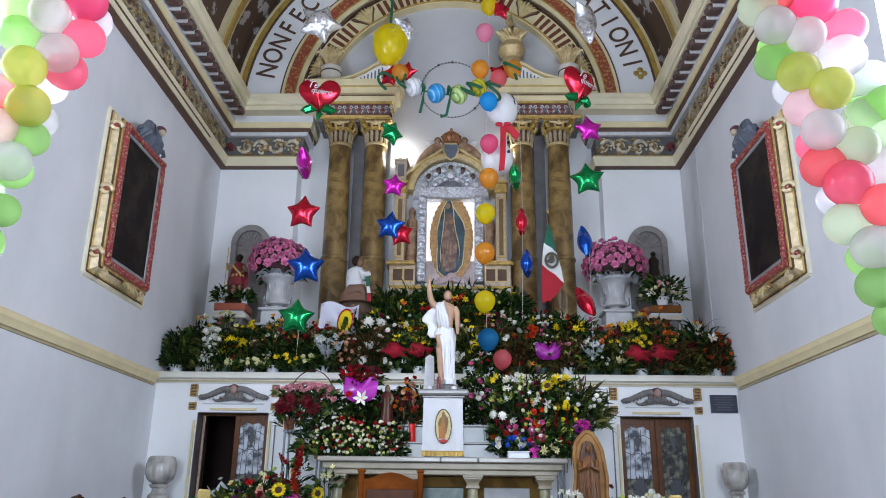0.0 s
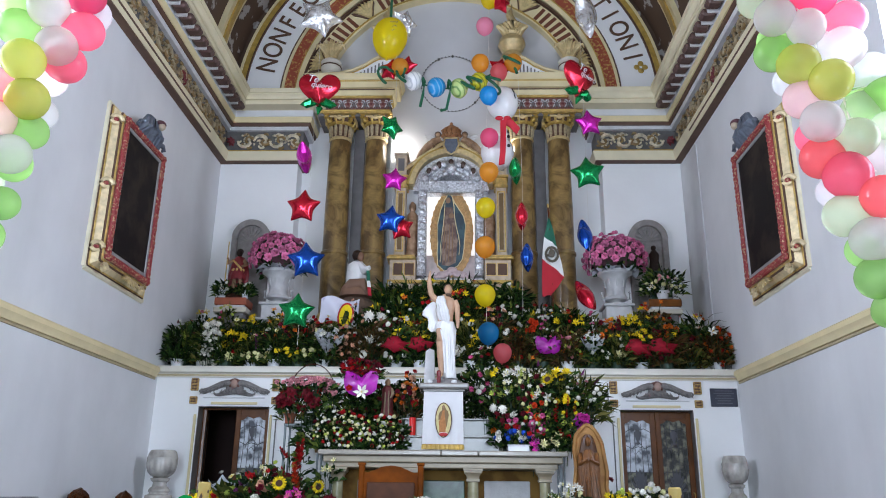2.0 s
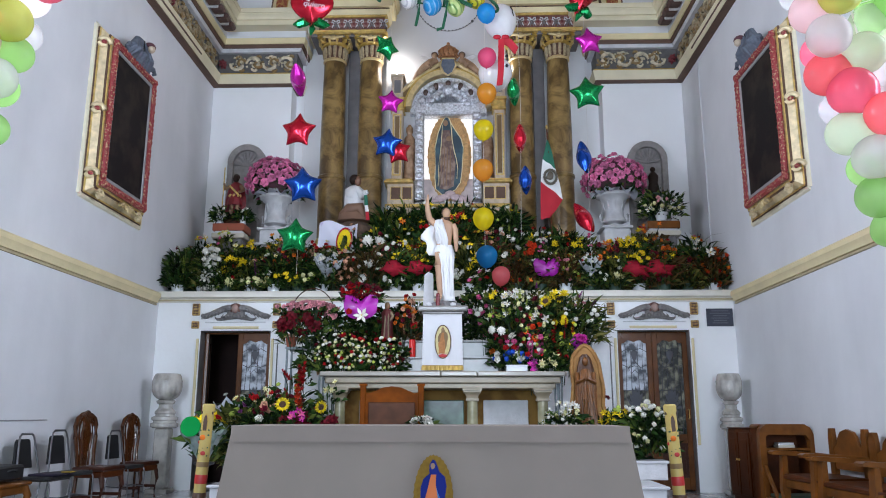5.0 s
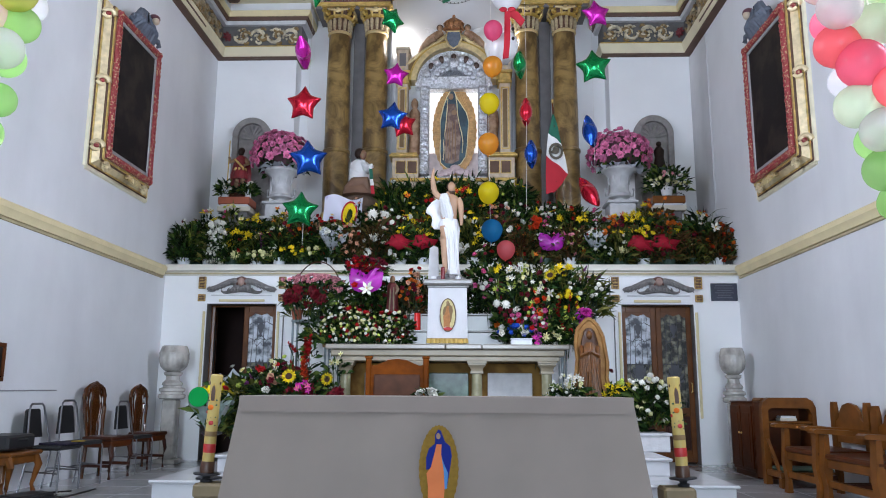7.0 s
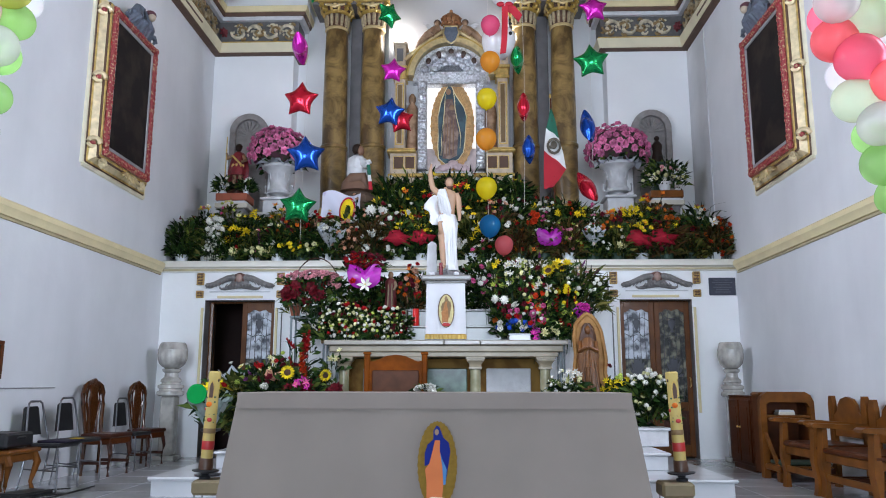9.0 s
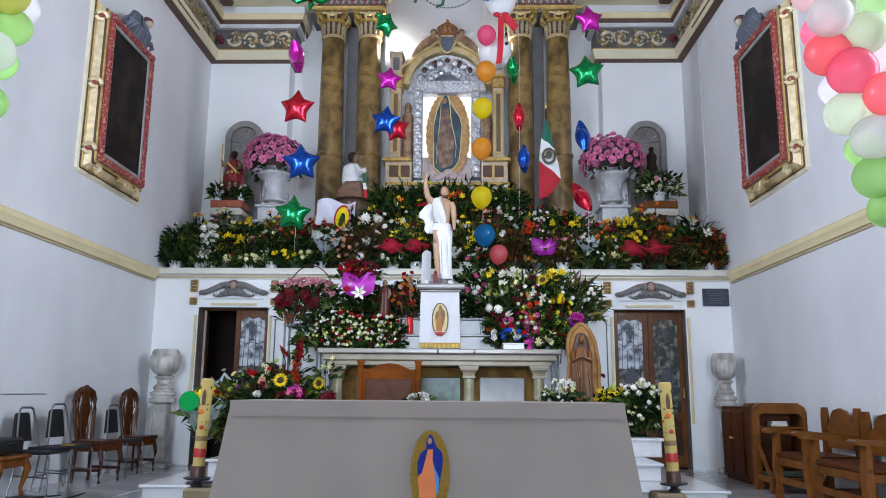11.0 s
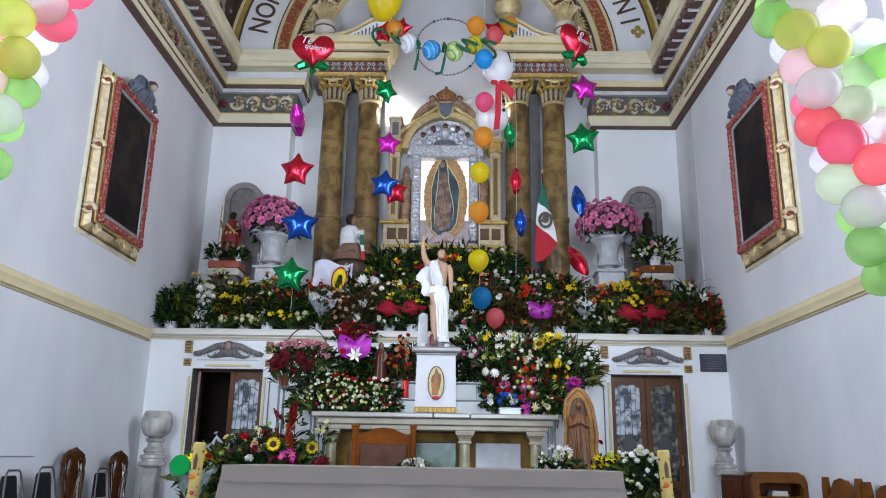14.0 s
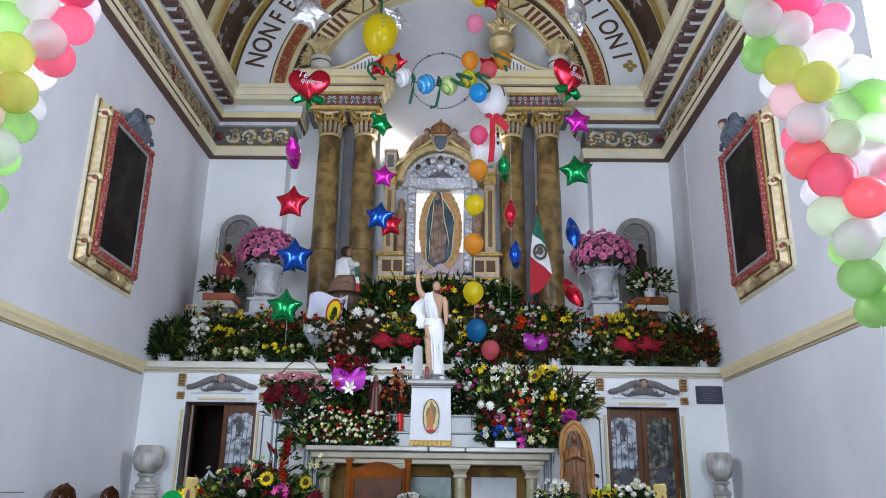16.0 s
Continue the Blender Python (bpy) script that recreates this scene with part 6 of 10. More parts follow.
def banquet_chair():
    ob = thing("banquet_chair", "black vinyl padded chair on bent chrome tube legs", "chair", group="black chairs by the wall")
    part("seat", Shape().box(-.2, -.21, .43, .22, .21, .475, .02), M_BLACK, ob)
    part("backrest", Shape().prism([(-.155, .55), (.155, .55), (.115, .83), (.09, .85), (-.09, .85), (-.115, .83)], -.015, .015, "yz").mesh("backrest", M_BLACK), M_BLACK, ob).matrix_basis = at(-.235, 0, 0, 0, 0, -6)
    part("back_frame", Shape().tube([(-.19, -.205, .42), (-.225, -.175, .60), (-.262, -.135, .82), (-.268, -.118, .875), (-.272, -.085, .90), (-.272, .085, .90), (-.268, .118, .875), (-.262, .135, .82), (-.225, .175, .60), (-.19, .205, .42)], .012, 8), M_CHROME, ob)
    for b in (-1, 1):
        part("leg", Shape().tube([(.20, b * .2, .43), (.22, b * .2, .40), (.225, b * .2, 0)], .011, 8), M_CHROME, ob)
        part("leg", Shape().tube([(-.18, b * .2, .43), (-.22, b * .2, .2), (-.27, b * .2, 0)], .011, 8), M_CHROME, ob)
        part("stretcher", Shape().tube([(.222, b * .2, .2), (-.22, b * .2, .22)], .008, 6), M_CHROME, ob)
    part("stretcher", Shape().tube([(.0, -.2, .21), (0, .2, .21)], .008, 6), M_CHROME, ob)
    return ob


def carved_chair():
    ob = thing("carved_chair", "dark varnished wooden chair with a tall carved splat back", "chair", group="carved chairs by the wall")
    part("seat", Shape().box(-.22, -.24, .42, .24, .24, .47, .015), M_WOODDK, ob)
    part("apron", Shape().box(-.20, -.22, .35, .22, .22, .42, .01), M_WOOD, ob)
    for b in (-1, 1):
        part("back_post", Shape().tube([(-.22, b * .17, 0), (-.2, b * .15, .45), (-.22, b * .175, .62), (-.235, b * .205, .8), (-.245, b * .205, .92), (-.25, b * .165, 1.0), (-.25, b * .10, 1.035), (-.25, b * .03, 1.05)], [.024, .026, .026, .028, .032, .034, .032, .034], 8), M_CHAIRWOOD, ob)
        part("leg", Shape().tube([(.2, b * .2, .36), (.23, b * .21, .25), (.2, b * .2, .1), (.21, b * .2, 0)], [.035, .028, .018, .022], 8), M_WOODDK, ob)
        part("stretcher", Shape().box(-.2, b * .2 - .012, .13, .2, b * .2 + .012, .165, .004), M_WOODDK, ob)
    sp = Shape().prism([(-.055, .47), (.055, .47), (.05, .60), (.075, .74), (.085, .84), (.06, .93), (.085, 1.0), (.06, 1.055), (.025, 1.085), (0, 1.095), (-.025, 1.085), (-.06, 1.055), (-.085, 1.0), (-.06, .93), (-.085, .84), (-.075, .74), (-.05, .60)], -.014, .014, "yz")
    for b in (-1, 1):
        part("slat", Shape().tube([(-.225, b * .085, .47), (-.232, b * .095, .66), (-.238, b * .135, .82), (-.244, b * .13, .93), (-.246, b * .085, 1.0)], [.014, .015, .017, .017, .012], 7), M_CHAIRWOOD, ob)
    part("splat", sp, M_CHAIRWOOD, ob).matrix_basis = at(-.235, 0, 0)
    return ob


bc = banquet_chair()
bc.matrix_basis = pose(-3.73, 7.55, 0, 0, 0, -2) @ Matrix.Diagonal((.78, .95, .92, 1))
copy_thing(bc, pose(-3.73, 8.06, 0, 0, 0, -8) @ Matrix.Diagonal((.80, .95, 1.03, 1)))
copy_thing(bc, pose(-3.70, 9.30, 0, 0, 0, -6) @ Matrix.Diagonal((.80, .95, 1.0, 1)))
cc = carved_chair()
cc.matrix_basis = pose(-3.77, 8.75, 0, 0, 0, -6) @ Matrix.Diagonal((.80, .95, .97, 1))
copy_thing(cc, pose(-3.76, 9.82, 0, 0, 0, -8) @ Matrix.Diagonal((.80, .95, .98, 1)))
sc = thing("folded_cloth", "folded dark purple cloth with a yellow edge on a seat", "cloth", at(-3.70, 7.62, .437, -4))
part("cloth", Shape().box(-.14, -.16, 0, .15, .16, .022, .01), mat("dark_purple_cloth", (.018, .012, .03), .8, vary=.3), sc)
part("edge", Shape().box(.06, .06, .022, .16, .16, .032, .005), mat("yellow_cloth_edge", (.42, .28, .03), .8, vary=.3), sc, "yellow folded corner")
wp = thing("wall_picture", "small dark picture in a brown wooden frame", "picture", at(-4.12, 6.95, 1.22))
part("frame", Shape().box(0, -.25, -.18, .03, .25, -.14, .005).box(0, -.25, .14, .03, .25, .18, .005).box(0, -.25, -.14, .03, -.21, .14, .005).box(0, .21, -.14, .03, .25, .14, .005), M_WOOD, wp)
part("panel", Shape().box(0, -.21, -.14, .015, .21, .14), M_CANVAS, wp)
tbl = thing("side_table", "small orange varnished table with cabriole legs", "table", at(-3.92, 7.10, 0))
part("tabletop", Shape().box(-.19, -.27, .37, .19, .27, .41, .015), M_WOODLT, tbl)
part("apron", Shape().box(-.16, -.23, .30, .16, .23, .37, .008), M_WOODLT, tbl)
for a in (-1, 1):
    for b in (-1, 1):
        part("leg", Shape().tube([(a * .14, b * .2, .37), (a * .175, b * .23, .28), (a * .14, b * .2, .1), (a * .16, b * .22, 0)], [.04, .035, .018, .026], 8), M_WOODLT, tbl)
box_ = thing("amplifier", "black equipment case standing on the side table", "equipment", at(-3.93, 7.08, .41))
part("case", Shape().box(-.17, -.22, .015, .15, .22, .15, .02), M_BLACK, box_)
part("handle", Shape().tube([(.15, -.06, .10), (.17, -.05, .11), (.17, .05, .11), (.15, .06, .10)], .008, 6), M_IRON, box_)
for a in (-1, 1):
    part("foot", Shape().lathe([(.02, 0), (.018, .015)], 10), M_BLACK, box_).matrix_basis = at(0, a * .17, 0)
s = Shape()
for k in range(5):
    pts = []
    x, y = -3.75 + .05 * k, 6.7
    for i in range(18):
        y += .10
        x += .09 * math.sin(i * .7 + k * 1.7) + .012 * k
        pts.append((min(x, -3.36), y, .008 + .004 * (k % 3)))
    s.tube(pts[:6 + k], .007, 5)
solid("cables", s, M_BLACK, "loose black audio cables lying on the floor", "cable")
solid("floor_case", Shape().box(-.2, -.13, 0, .2, .13, .05, .015).box(-.08, -.14, .015, .08, -.125, .035, .004), M_BLACK, "flat black equipment bag on the floor", "bag", at(-3.66, 7.02, 0, 75))

# ---- furniture along the east wall ----
kn = thing("prayer_desk", "orange varnished wooden kneeling desk with open shelf", "prie-dieu", at(3.83, 8.74, 0) @ Matrix.Diagonal((1.03, 1, 1.02, 1)))
ring_o = [(-.29, 0), (-.29, .80), (-.27, .86), (-.21, .905), (.19, .905), (.25, .87), (.29, .78), (.29, 0)]
ring_i = [(.235, 0), (.235, .74), (.20, .79), (-.19, .795), (-.225, .77), (-.225, 0)]
part("end_frame", Shape().prism(ring_o + ring_i, 0, .09), M_WOODLT, kn, "bent inverted U-shaped end frame", smooth=30)
part("top", Shape().box(-.27, .09, .85, .25, .36, .90, .02), M_WOODLT, kn)
part("shelf", Shape().box(-.225, .01, .63, .235, .34, .655, .004), M_WOODLT, kn)
part("back_panel", Shape().box(-.26, .34, .04, .26, .36, .85), M_WOOD, kn)
for a in (-1, 1):
    part("side_panel", Shape().box(a * .245 - .012, .09, .04, a * .245 + .012, .34, .85), M_WOOD, kn)
    part("brace", Shape().prism([(-.30, .16), (-.26, .16), (.0, .42), (.0, .48)], a * .25 - .015, a * .25 + .015, "yz"), M_WOODLT, kn)
part("kneeler", Shape().box(-.29, -.42, .10, .29, -.02, .16, .01), M_WOODLT, kn)
part("cushion", Shape().box(-.25, -.39, .16, .25, -.05, .20, .015), mat("green_padding", (.03, .05, .03), .8, vary=.3), kn, "dark green padded cushion")
for a in (-1, 1):
    part("foot", Shape().box(a * .26 - .03, -.41, 0, a * .26 + .03, -.33, .10, .008), M_WOODLT, kn)
bk = thing("book_stack", "small pile of pale books on the desk shelf", "books", at(3.84, 8.86, .668))
part("lower_book", Shape().box(-.09, -.06, 0, .09, .08, .03, .004), M_BOOK, bk)
part("upper_book", Shape().box(-.08, -.055, .03, .085, .075, .055, .004), M_LINEN, bk)
db = thing("low_cabinet", "red-brown varnished wooden cabinet standing by the wall", "cabinet", at(3.86, 9.65, 0))
part("body", Shape().box(-.24, -.38, .06, .24, .38, .86, .008), M_WOOD, db)
part("top", Shape().box(-.25, -.39, .86, .25, .39, .875, .006), M_WOOD, db)
part("plinth", Shape().box(-.22, -.36, 0, .24, .36, .06), M_WOOD, db)
for b in (-1, 1):
    d_ = part("door", Shape().box(-.258, b * .19 - .17, .1, -.24, b * .19 + .17, .82, .004).box(-.264, b * .19 - .11, .18, -.257, b * .19 + .11, .74, .003), M_WOOD, db)
    part("knob", Shape().ball((-.27, b * .04, .5), .014, 8, 6), M_GILT, d_)


def armchair():
    ob = thing("armchair", "orange-brown carved wooden armchair with flat arms", "chair", group="wooden armchairs by the wall")
    part("seat", Shape().box(-.27, -.28, .40, .26, .28, .45, .015), M_WOOD, ob)
    part("apron", Shape().box(-.25, -.26, .32, .24, .26, .40, .008), M_WOODLT, ob)
    part("backrest", Shape().prism([(-.19, .5), (.19, .5), (.2, .70), (.15, .74), (.135, .80), (.09, .86), (0, .885), (-.09, .86), (-.135, .80), (-.15, .74), (-.2, .70)], -.014, .014, "yz"), M_WOODLT, ob).matrix_basis = at(.26, 0, 0)
    for b in (-1, 1):
        part("back_post", Shape().prism([(b * .235 - .03, 0), (b * .235 + .03, 0), (b * .235 + .035, .8), (b * .235 + .02, .89), (b * .235 - .02, .89), (b * .235 - .035, .8)], .24, .285, "yz"), M_WOODLT, ob)
        part("leg", Shape().prism([(-.215, .625), (-.215, .42), (-.205, .30), (-.222, .14), (-.215, .03), (-.215, 0), (-.275, 0), (-.265, .05), (-.258, .14), (-.285, .30), (-.275, .42), (-.262, .625)], b * .25 - .028, b * .25 + .028), M_WOODLT, ob)
        part("arm", Shape().prism([(-.36, .635), (.26, .60), (.26, .635), (0, .66), (-.34, .675), (-.37, .66)], b * .25 - .04, b * .25 + .04), M_WOODLT, ob)
        part("stretcher", Shape().box(-.22, b * .25 - .015, .12, .25, b * .25 + .015, .17, .005), M_WOODDK, ob)
    part("stretcher", Shape().box(-.255, -.22, .15, -.225, .22, .21, .005), M_WOODLT, ob)
    return ob


ac = armchair()
ac.matrix_basis = pose(3.74, 7.72, 0, 0, 0, 2) @ Matrix.Diagonal((1, 1.30, 1, 1))
copy_thing(ac, pose(3.78, 6.88, 0, 0, 0, 2) @ Matrix.Diagonal((.95, 1.30, .97, 1)))

# chair before the high altar
M_CELEBRANT = mat("red_orange_varnish", (0.15, 0.037, 0.002), 0.5, vary=0.45, scale=6, spec=0.08)
pc = thing("celebrant_chair", "orange-brown wooden chair with a curved top rail facing the nave", "chair", pose(-0.53, 8.75, .34) @ Matrix.Diagonal((1.08, 1, 1, 1)))
part("seat", Shape().box(-.28, -.28, .42, .28, .26, .48, .02), M_WOOD, pc)
for a in (-1, 1):
    part("back_post", Shape().box(a * .31 - .03, .22, 0, a * .31 + .03, .29, 1.02, .012).box(a * .31 - .04, .21, 1.0, a * .31 + .04, .30, 1.03, .006), M_CELEBRANT, pc)
    part("leg", Shape().box(a * .27 - .03, -.27, 0, a * .27 + .03, -.21, .42, .01), M_CELEBRANT, pc)
part("back_panel", Shape().prism([(-.28, .50), (.28, .52), (.28, .93), (.24, .92), (.10, .985), (0, 1.0), (-.10, .985), (-.24, .92), (-.28, .93)], .235, .275), M_CELEBRANT, pc)
part("back_cushion", Shape().box(-.25, .215, .52, .25, .236, .82, .01), mat("brown_leather", (.075, .026, .010), .5, vary=.4, spec=.25), pc, "brown leather back pad")


# ---- statues: plain single meshes ----
def figure(parts_, name, mats, label, m, cat="statue"):
    s = Shape()
    for slot, kind, *a in parts_:
        s.slot = slot
        {"l": s.lathe, "t": s.tube, "b": s.ball}[kind](*a)
    return solid(name, s, mats, label, cat, m, smooth=60)


def draped(s, rings, folds, amp, seg=44):
    """A folded cloth form: rings of x, y, z, half width, half depth; folds run down it."""
    v, f = [], []
    for k, (cx, cy, z, rx, ry) in enumerate(rings):
        for i in range(seg):
            a = 2 * math.pi * i / seg
            q = 1 + amp * math.sin(folds * a + k * .35) * (k / max(1, len(rings) - 1)) ** .6 + amp * .5 * math.sin(folds * 1.7 * a + k)
            v.append((cx + rx * q * math.cos(a), cy + ry * q * math.sin(a), z))
    n = len(rings)
    for k in range(n - 1):
        for i in range(seg):
            j = (i + 1) % seg
            f.append((k * seg + i, k * seg + j, (k + 1) * seg + j, (k + 1) * seg + i))
    f += [tuple(range(seg))[::-1], tuple((n - 1) * seg + i for i in range(seg))]
    return s.add(v, f)


rs = Shape()
rs.slot = 1
rs.lathe([(.02, .64), (.098, .66), (.094, .74), (.104, .84), (.122, .93), (.128, .98), (.10, 1.03), (.045, 1.06), (.04, 1.09)], 22, (1, .66))
rs.ball((.03, -.02, 1.145), (.05, .056, .068), 14, 10)
rs.tube([(.115, 0, 1.0), (.142, -.005, .93), (.152, -.01, .85), (.156, -.03, .76), (.16, -.05, .68), (.158, -.055, .635)], [.04, .042, .036, .03, .022, .014], 10)
rs.tube([(-.09, 0, 1.0), (-.14, -.01, 1.03), (-.185, -.02, 1.08), (-.208, -.04, 1.18), (-.214, -.06, 1.27), (-.208, -.07, 1.33), (-.20, -.075, 1.385)], [.04, .042, .038, .034, .026, .018, .012], 10)
rs.tube([(-.06, -.03, .62), (-.065, -.05, .45), (-.06, -.045, .36), (-.05, -.05, .2), (-.045, -.05, .06)], [.06, .052, .044, .042, .028], 10)
rs.tube([(-.045, -.05, .05), (-.05, -.12, .02)], [.028, .018], 8)
rs.slot = 2
rs.ball((.028, .018, 1.168), (.06, .058, .066), 14, 10)
rs.ball((.03, -.02, 1.085), (.036, .035, .03), 10, 7)
rs.tube([(.03, .045, 1.16), (.035, .055, 1.08), (.03, .05, 1.02)], [.045, .045, .02], 9)
rs.slot = 0
draped(rs, [(.0, .0, .72, .108, .078), (-.005, .0, .66, .128, .095), (.01, .0, .58, .118, .095), (.025, .0, .46, .10, .085), (.04, .01, .32, .082, .08), (.045, .01, .18, .078, .08), (.05, .01, .06, .085, .085), (.05, .01, .0, .09, .09)], 7, .10)
for x0, x1, y0 in ((-.105, -.08, -.03), (-.085, -.05, -.07), (-.06, -.02, -.085), (-.035, .01, -.092)):
    rs.tube([(x0, y0 * .6, 1.045), (x0 + .01, y0 - .02, .97), (x1 - .005, y0 - .012, .86), (x1 + .02, y0 + .002, .76), (x1 + .03, y0 + .03, .68)], [.02, .034, .034, .03, .012], 8)
draped(rs, [(-.10, .03, 1.03, .03, .02), (-.15, .03, .96, .075, .032), (-.19, .03, .88, .10, .036), (-.195, .03, .82, .105, .034), (-.165, .03, .78, .07, .034), (-.145, .02, .72, .075, .04), (-.155, .02, .65, .075, .036), (-.15, .02, .60, .045, .024)], 5, .13)
for k, (xa, xb, xc) in enumerate(((-.08, -.03, .0), (-.03, .01, .02), (.02, .05, .06), (.07, .085, .085), (.095, .10, .11))):
    rs.tube([(xa, -.07 + .02 * (k == 4), .68), (xb, -.078, .52 + .03 * (k % 2)), ((xb + xc) / 2, -.066, .3), (xc, -.062, .06)], [.010, .018 - .003 * (k % 2), .014, .010], 7)
solid("risen_statue", rs, [M_ROBE, M_SKIN, mat("brown_painted_hair", (0.075, 0.038, 0.022), 0.6)], "white-robed plaster statue with one raised arm", "statue", at(0.05, 9.62, 2.42), smooth=60)
rk = Shape()
for x, y, w, h in ((0, 0, .12, .10), (-.10, -.03, .08, .07), (.10, -.02, .10, .075), (.17, .02, .07, .05), (.02, -.09, .09, .06)):
    draped(rk, [(x, y, h, w * .5, w * .45), (x, y, h * .8, w * .9, w * .8), (x, y, 0, w, w * .9)], 4, .12, 16)
solid("rock_base", rk, M_STONE, "rough grey plaster rocks under the white statue", "rock", at(.05, 9.62, 2.33), smooth=0)
solid("stone_block", Shape().prism([(-.07, 0), (.07, 0), (.06, .38), (.0, .40), (-.05, .37)], -.05, .05), M_URN, "rough grey stone slab behind the statue", "stone", pose(-.15, 9.72, 2.33) @ Matrix.Diagonal((1, 1, 1.2, 1)))
M_DARKRED = mat("dark_red_glass", (0.16, 0.008, 0.014), 0.25)
vc = thing("votive_candle", "red glass votive candle on the marble stand", "candle", at(-.02, 9.42, 2.33))
part("glass", Shape().lathe([(.02, 0), (.024, .02), (.024, .15), (.02, .16)], 14), M_DARKRED, vc)
for dx in (-.16, .14):
    solid("tealight", Shape().lathe([(.03, 0), (.035, .02), (.03, .04), (.01, .045)], 12), M_LINEN, "small white tealight on the marble stand", "candle", at(dx + .03, 9.40, 2.33), group="tealights")
rl = thing("sanctuary_lamp", "red glowing glass lamp on the gradine", "lamp", at(-.37, 10.0, 1.745))
part("glass", Shape().lathe([(.035, 0), (.04, .02), (.04, .22), (.036, .23)], 14), M_REDLAMP, rl)

jd = [(1, "l", [(.02, 0), (.24, .02), (.22, .12), (.16, .2), (.1, .22)], 18, (1.1, .9)), (1, "t", [(-.16, 0, .1), (-.04, -.12, .2), (.12, -.14, .22), (.18, -.1, .06)], [.1, .1, .085, .05], 9),
      (0, "l", [(.14, .18), (.165, .3), (.16, .45), (.15, .55), (.07, .61)], 18, (1, .8)), (0, "t", [(.08, -.06, .5), (.16, -.13, .4), (.2, -.18, .44)], [.065, .055, .04], 9),
      (2, "b", (.055, -.03, .685), (.06, .065, .085)), (3, "b", (.0, -.005, .715), (.085, .09, .09)), (0, "t", [(-.02, 0, .40), (.03, -.02, .55), (.03, -.01, .62)], [.15, .12, .06], 12), (0, "t", [(.06, -.08, .54), (.14, -.14, .44), (.24, -.16, .47)], [.06, .052, .035], 9)]
figure(jd, "kneeling_statue", [M_ROBE, mat("brown_cloth_plaster", (.20, .11, .07), .6), mat("dark_flesh_plaster", (.2, .1, .06), .5), M_HAIR], "kneeling plaster statue in white shirt and brown trousers", at(-1.45, 11.78, 4.0))
solid("statue_rock", draped(Shape(), [(0, 0, 1.26, .2, .16), (0, 0, 1.18, .29, .23), (.03, 0, .9, .31, .25), (-.02, 0, .5, .36, .28), (0, 0, 0, .40, .3)], 5, .10, 24), mat("brown_papier_rock", (.12, .075, .05), .9, vary=.4, bump=.6, bump_scale=8), "brown papier-mache rock under the kneeling statue", "rock", at(-1.45, 11.85, LEDGE), smooth=0)
rb_ = thing("tricolour_ribbon", "green, white and red ribbon hanging from the kneeling statue", "ribbon", pose(-1.22, 11.56, 4.08) @ Matrix.Diagonal((.7, 1, .75, 1)))
for nm, m_, z0, z1, x0 in (("green_band", M_FLAGG, .20, .42, -.02), ("white_band", M_FLAGW, .06, .20, .0), ("red_band", M_FLAGR, -.12, .06, .02)):
    part(nm, Shape().prism([(x0 - .04, z1), (x0 + .03, z1), (x0 + .06, z0), (x0 - .02, z0)], -.012, .012), m_, rb_, smooth=0)
sn = Shape()
draped(sn, [(0, .06, .60, .06, .03), (0, .06, .52, .12, .045), (-.01, .07, .30, .16, .05), (-.02, .07, .04, .15, .05)], 6, .10, 30)
draped(sn, [(0, -.01, .36, .085, .065), (0, -.01, .28, .115, .085), (0, -.01, .20, .12, .09)], 8, .08, 30)
sn.slot = 1
for x in (-.04, .05):
    sn.tube([(x, -.02, .24), (x * 1.1, -.03, .12), (x, -.02, .0)], [.04, .034, .03], 8)
sn.tube([(.09, -.02, .52), (.14, -.06, .44), (.09, -.11, .40)], [.034, .03, .02], 8)
sn.tube([(-.09, -.02, .52), (-.15, -.06, .47), (-.16, -.10, .55)], [.034, .03, .02], 8)
sn.slot = 0
sn.lathe([(.075, .34), (.085, .42), (.10, .52), (.06, .58), (.035, .60)], 16, (1, .75))
sn.slot = 2
sn.tube([(-.08, -.05, .52), (0, -.085, .44), (.07, -.06, .37)], .018, 7)
for k in range(8):
    a = k * math.pi / 4
    sn.ball((.085 * math.cos(a), .06 * math.sin(a) - .01, .36), (.022, .02, .03), 7, 5)
sn.tube([(-.17, -.10, .02), (-.165, -.10, .4), (-.16, -.10, .82)], .009, 6)
sn.slot = 3
sn.ball((0, -.01, .655), (.05, .055, .065), 12, 8)
sn.ball((0, .02, .69), (.055, .05, .05), 12, 8)
solid("small_saint_statue", sn, [mat("red_robe_plaster", (.20, .015, .02), .5, vary=.4, scale=18), M_SKINDK, M_GILT, M_HAIR], "small plaster statue in a red cape and gold breastplate", "statue", at(-3.38, 11.80, 4.10), smooth=60)
solid("statue_block", Shape().box(-.13, -.10, 0, .13, .10, .135, .008).box(-.15, -.12, .10, .15, .12, .125, .005), M_WOODDK, "small dark wooden block under the red-caped statue", "block", at(-3.38, 11.80, 3.966))
figure([(0, "l", [(.12, 0), (.14, .03), (.10, .25), (.12, .4), (.05, .5)], 14, (1, .8)), (0, "b", (0, 0, .56), .06)], "small_dark_statue", [M_HAIR], "small dark carved statue above the white flowers", pose(3.36, 11.93, 4.50) @ Matrix.Scale(.72, 4))
ms = Shape()
draped(ms, [(0, 0, .40, .04, .035), (0, 0, .36, .075, .055), (0, 0, .22, .065, .055), (0, 0, .08, .075, .065), (0, 0, .0, .085, .07)], 6, .09, 30)
ms.slot = 2
for x in (-.025, .02):
    ms.tube([(x, -.045, .34), (x, -.062, .2), (x * 1.3, -.075, .02)], [.008, .012, .009], 6)
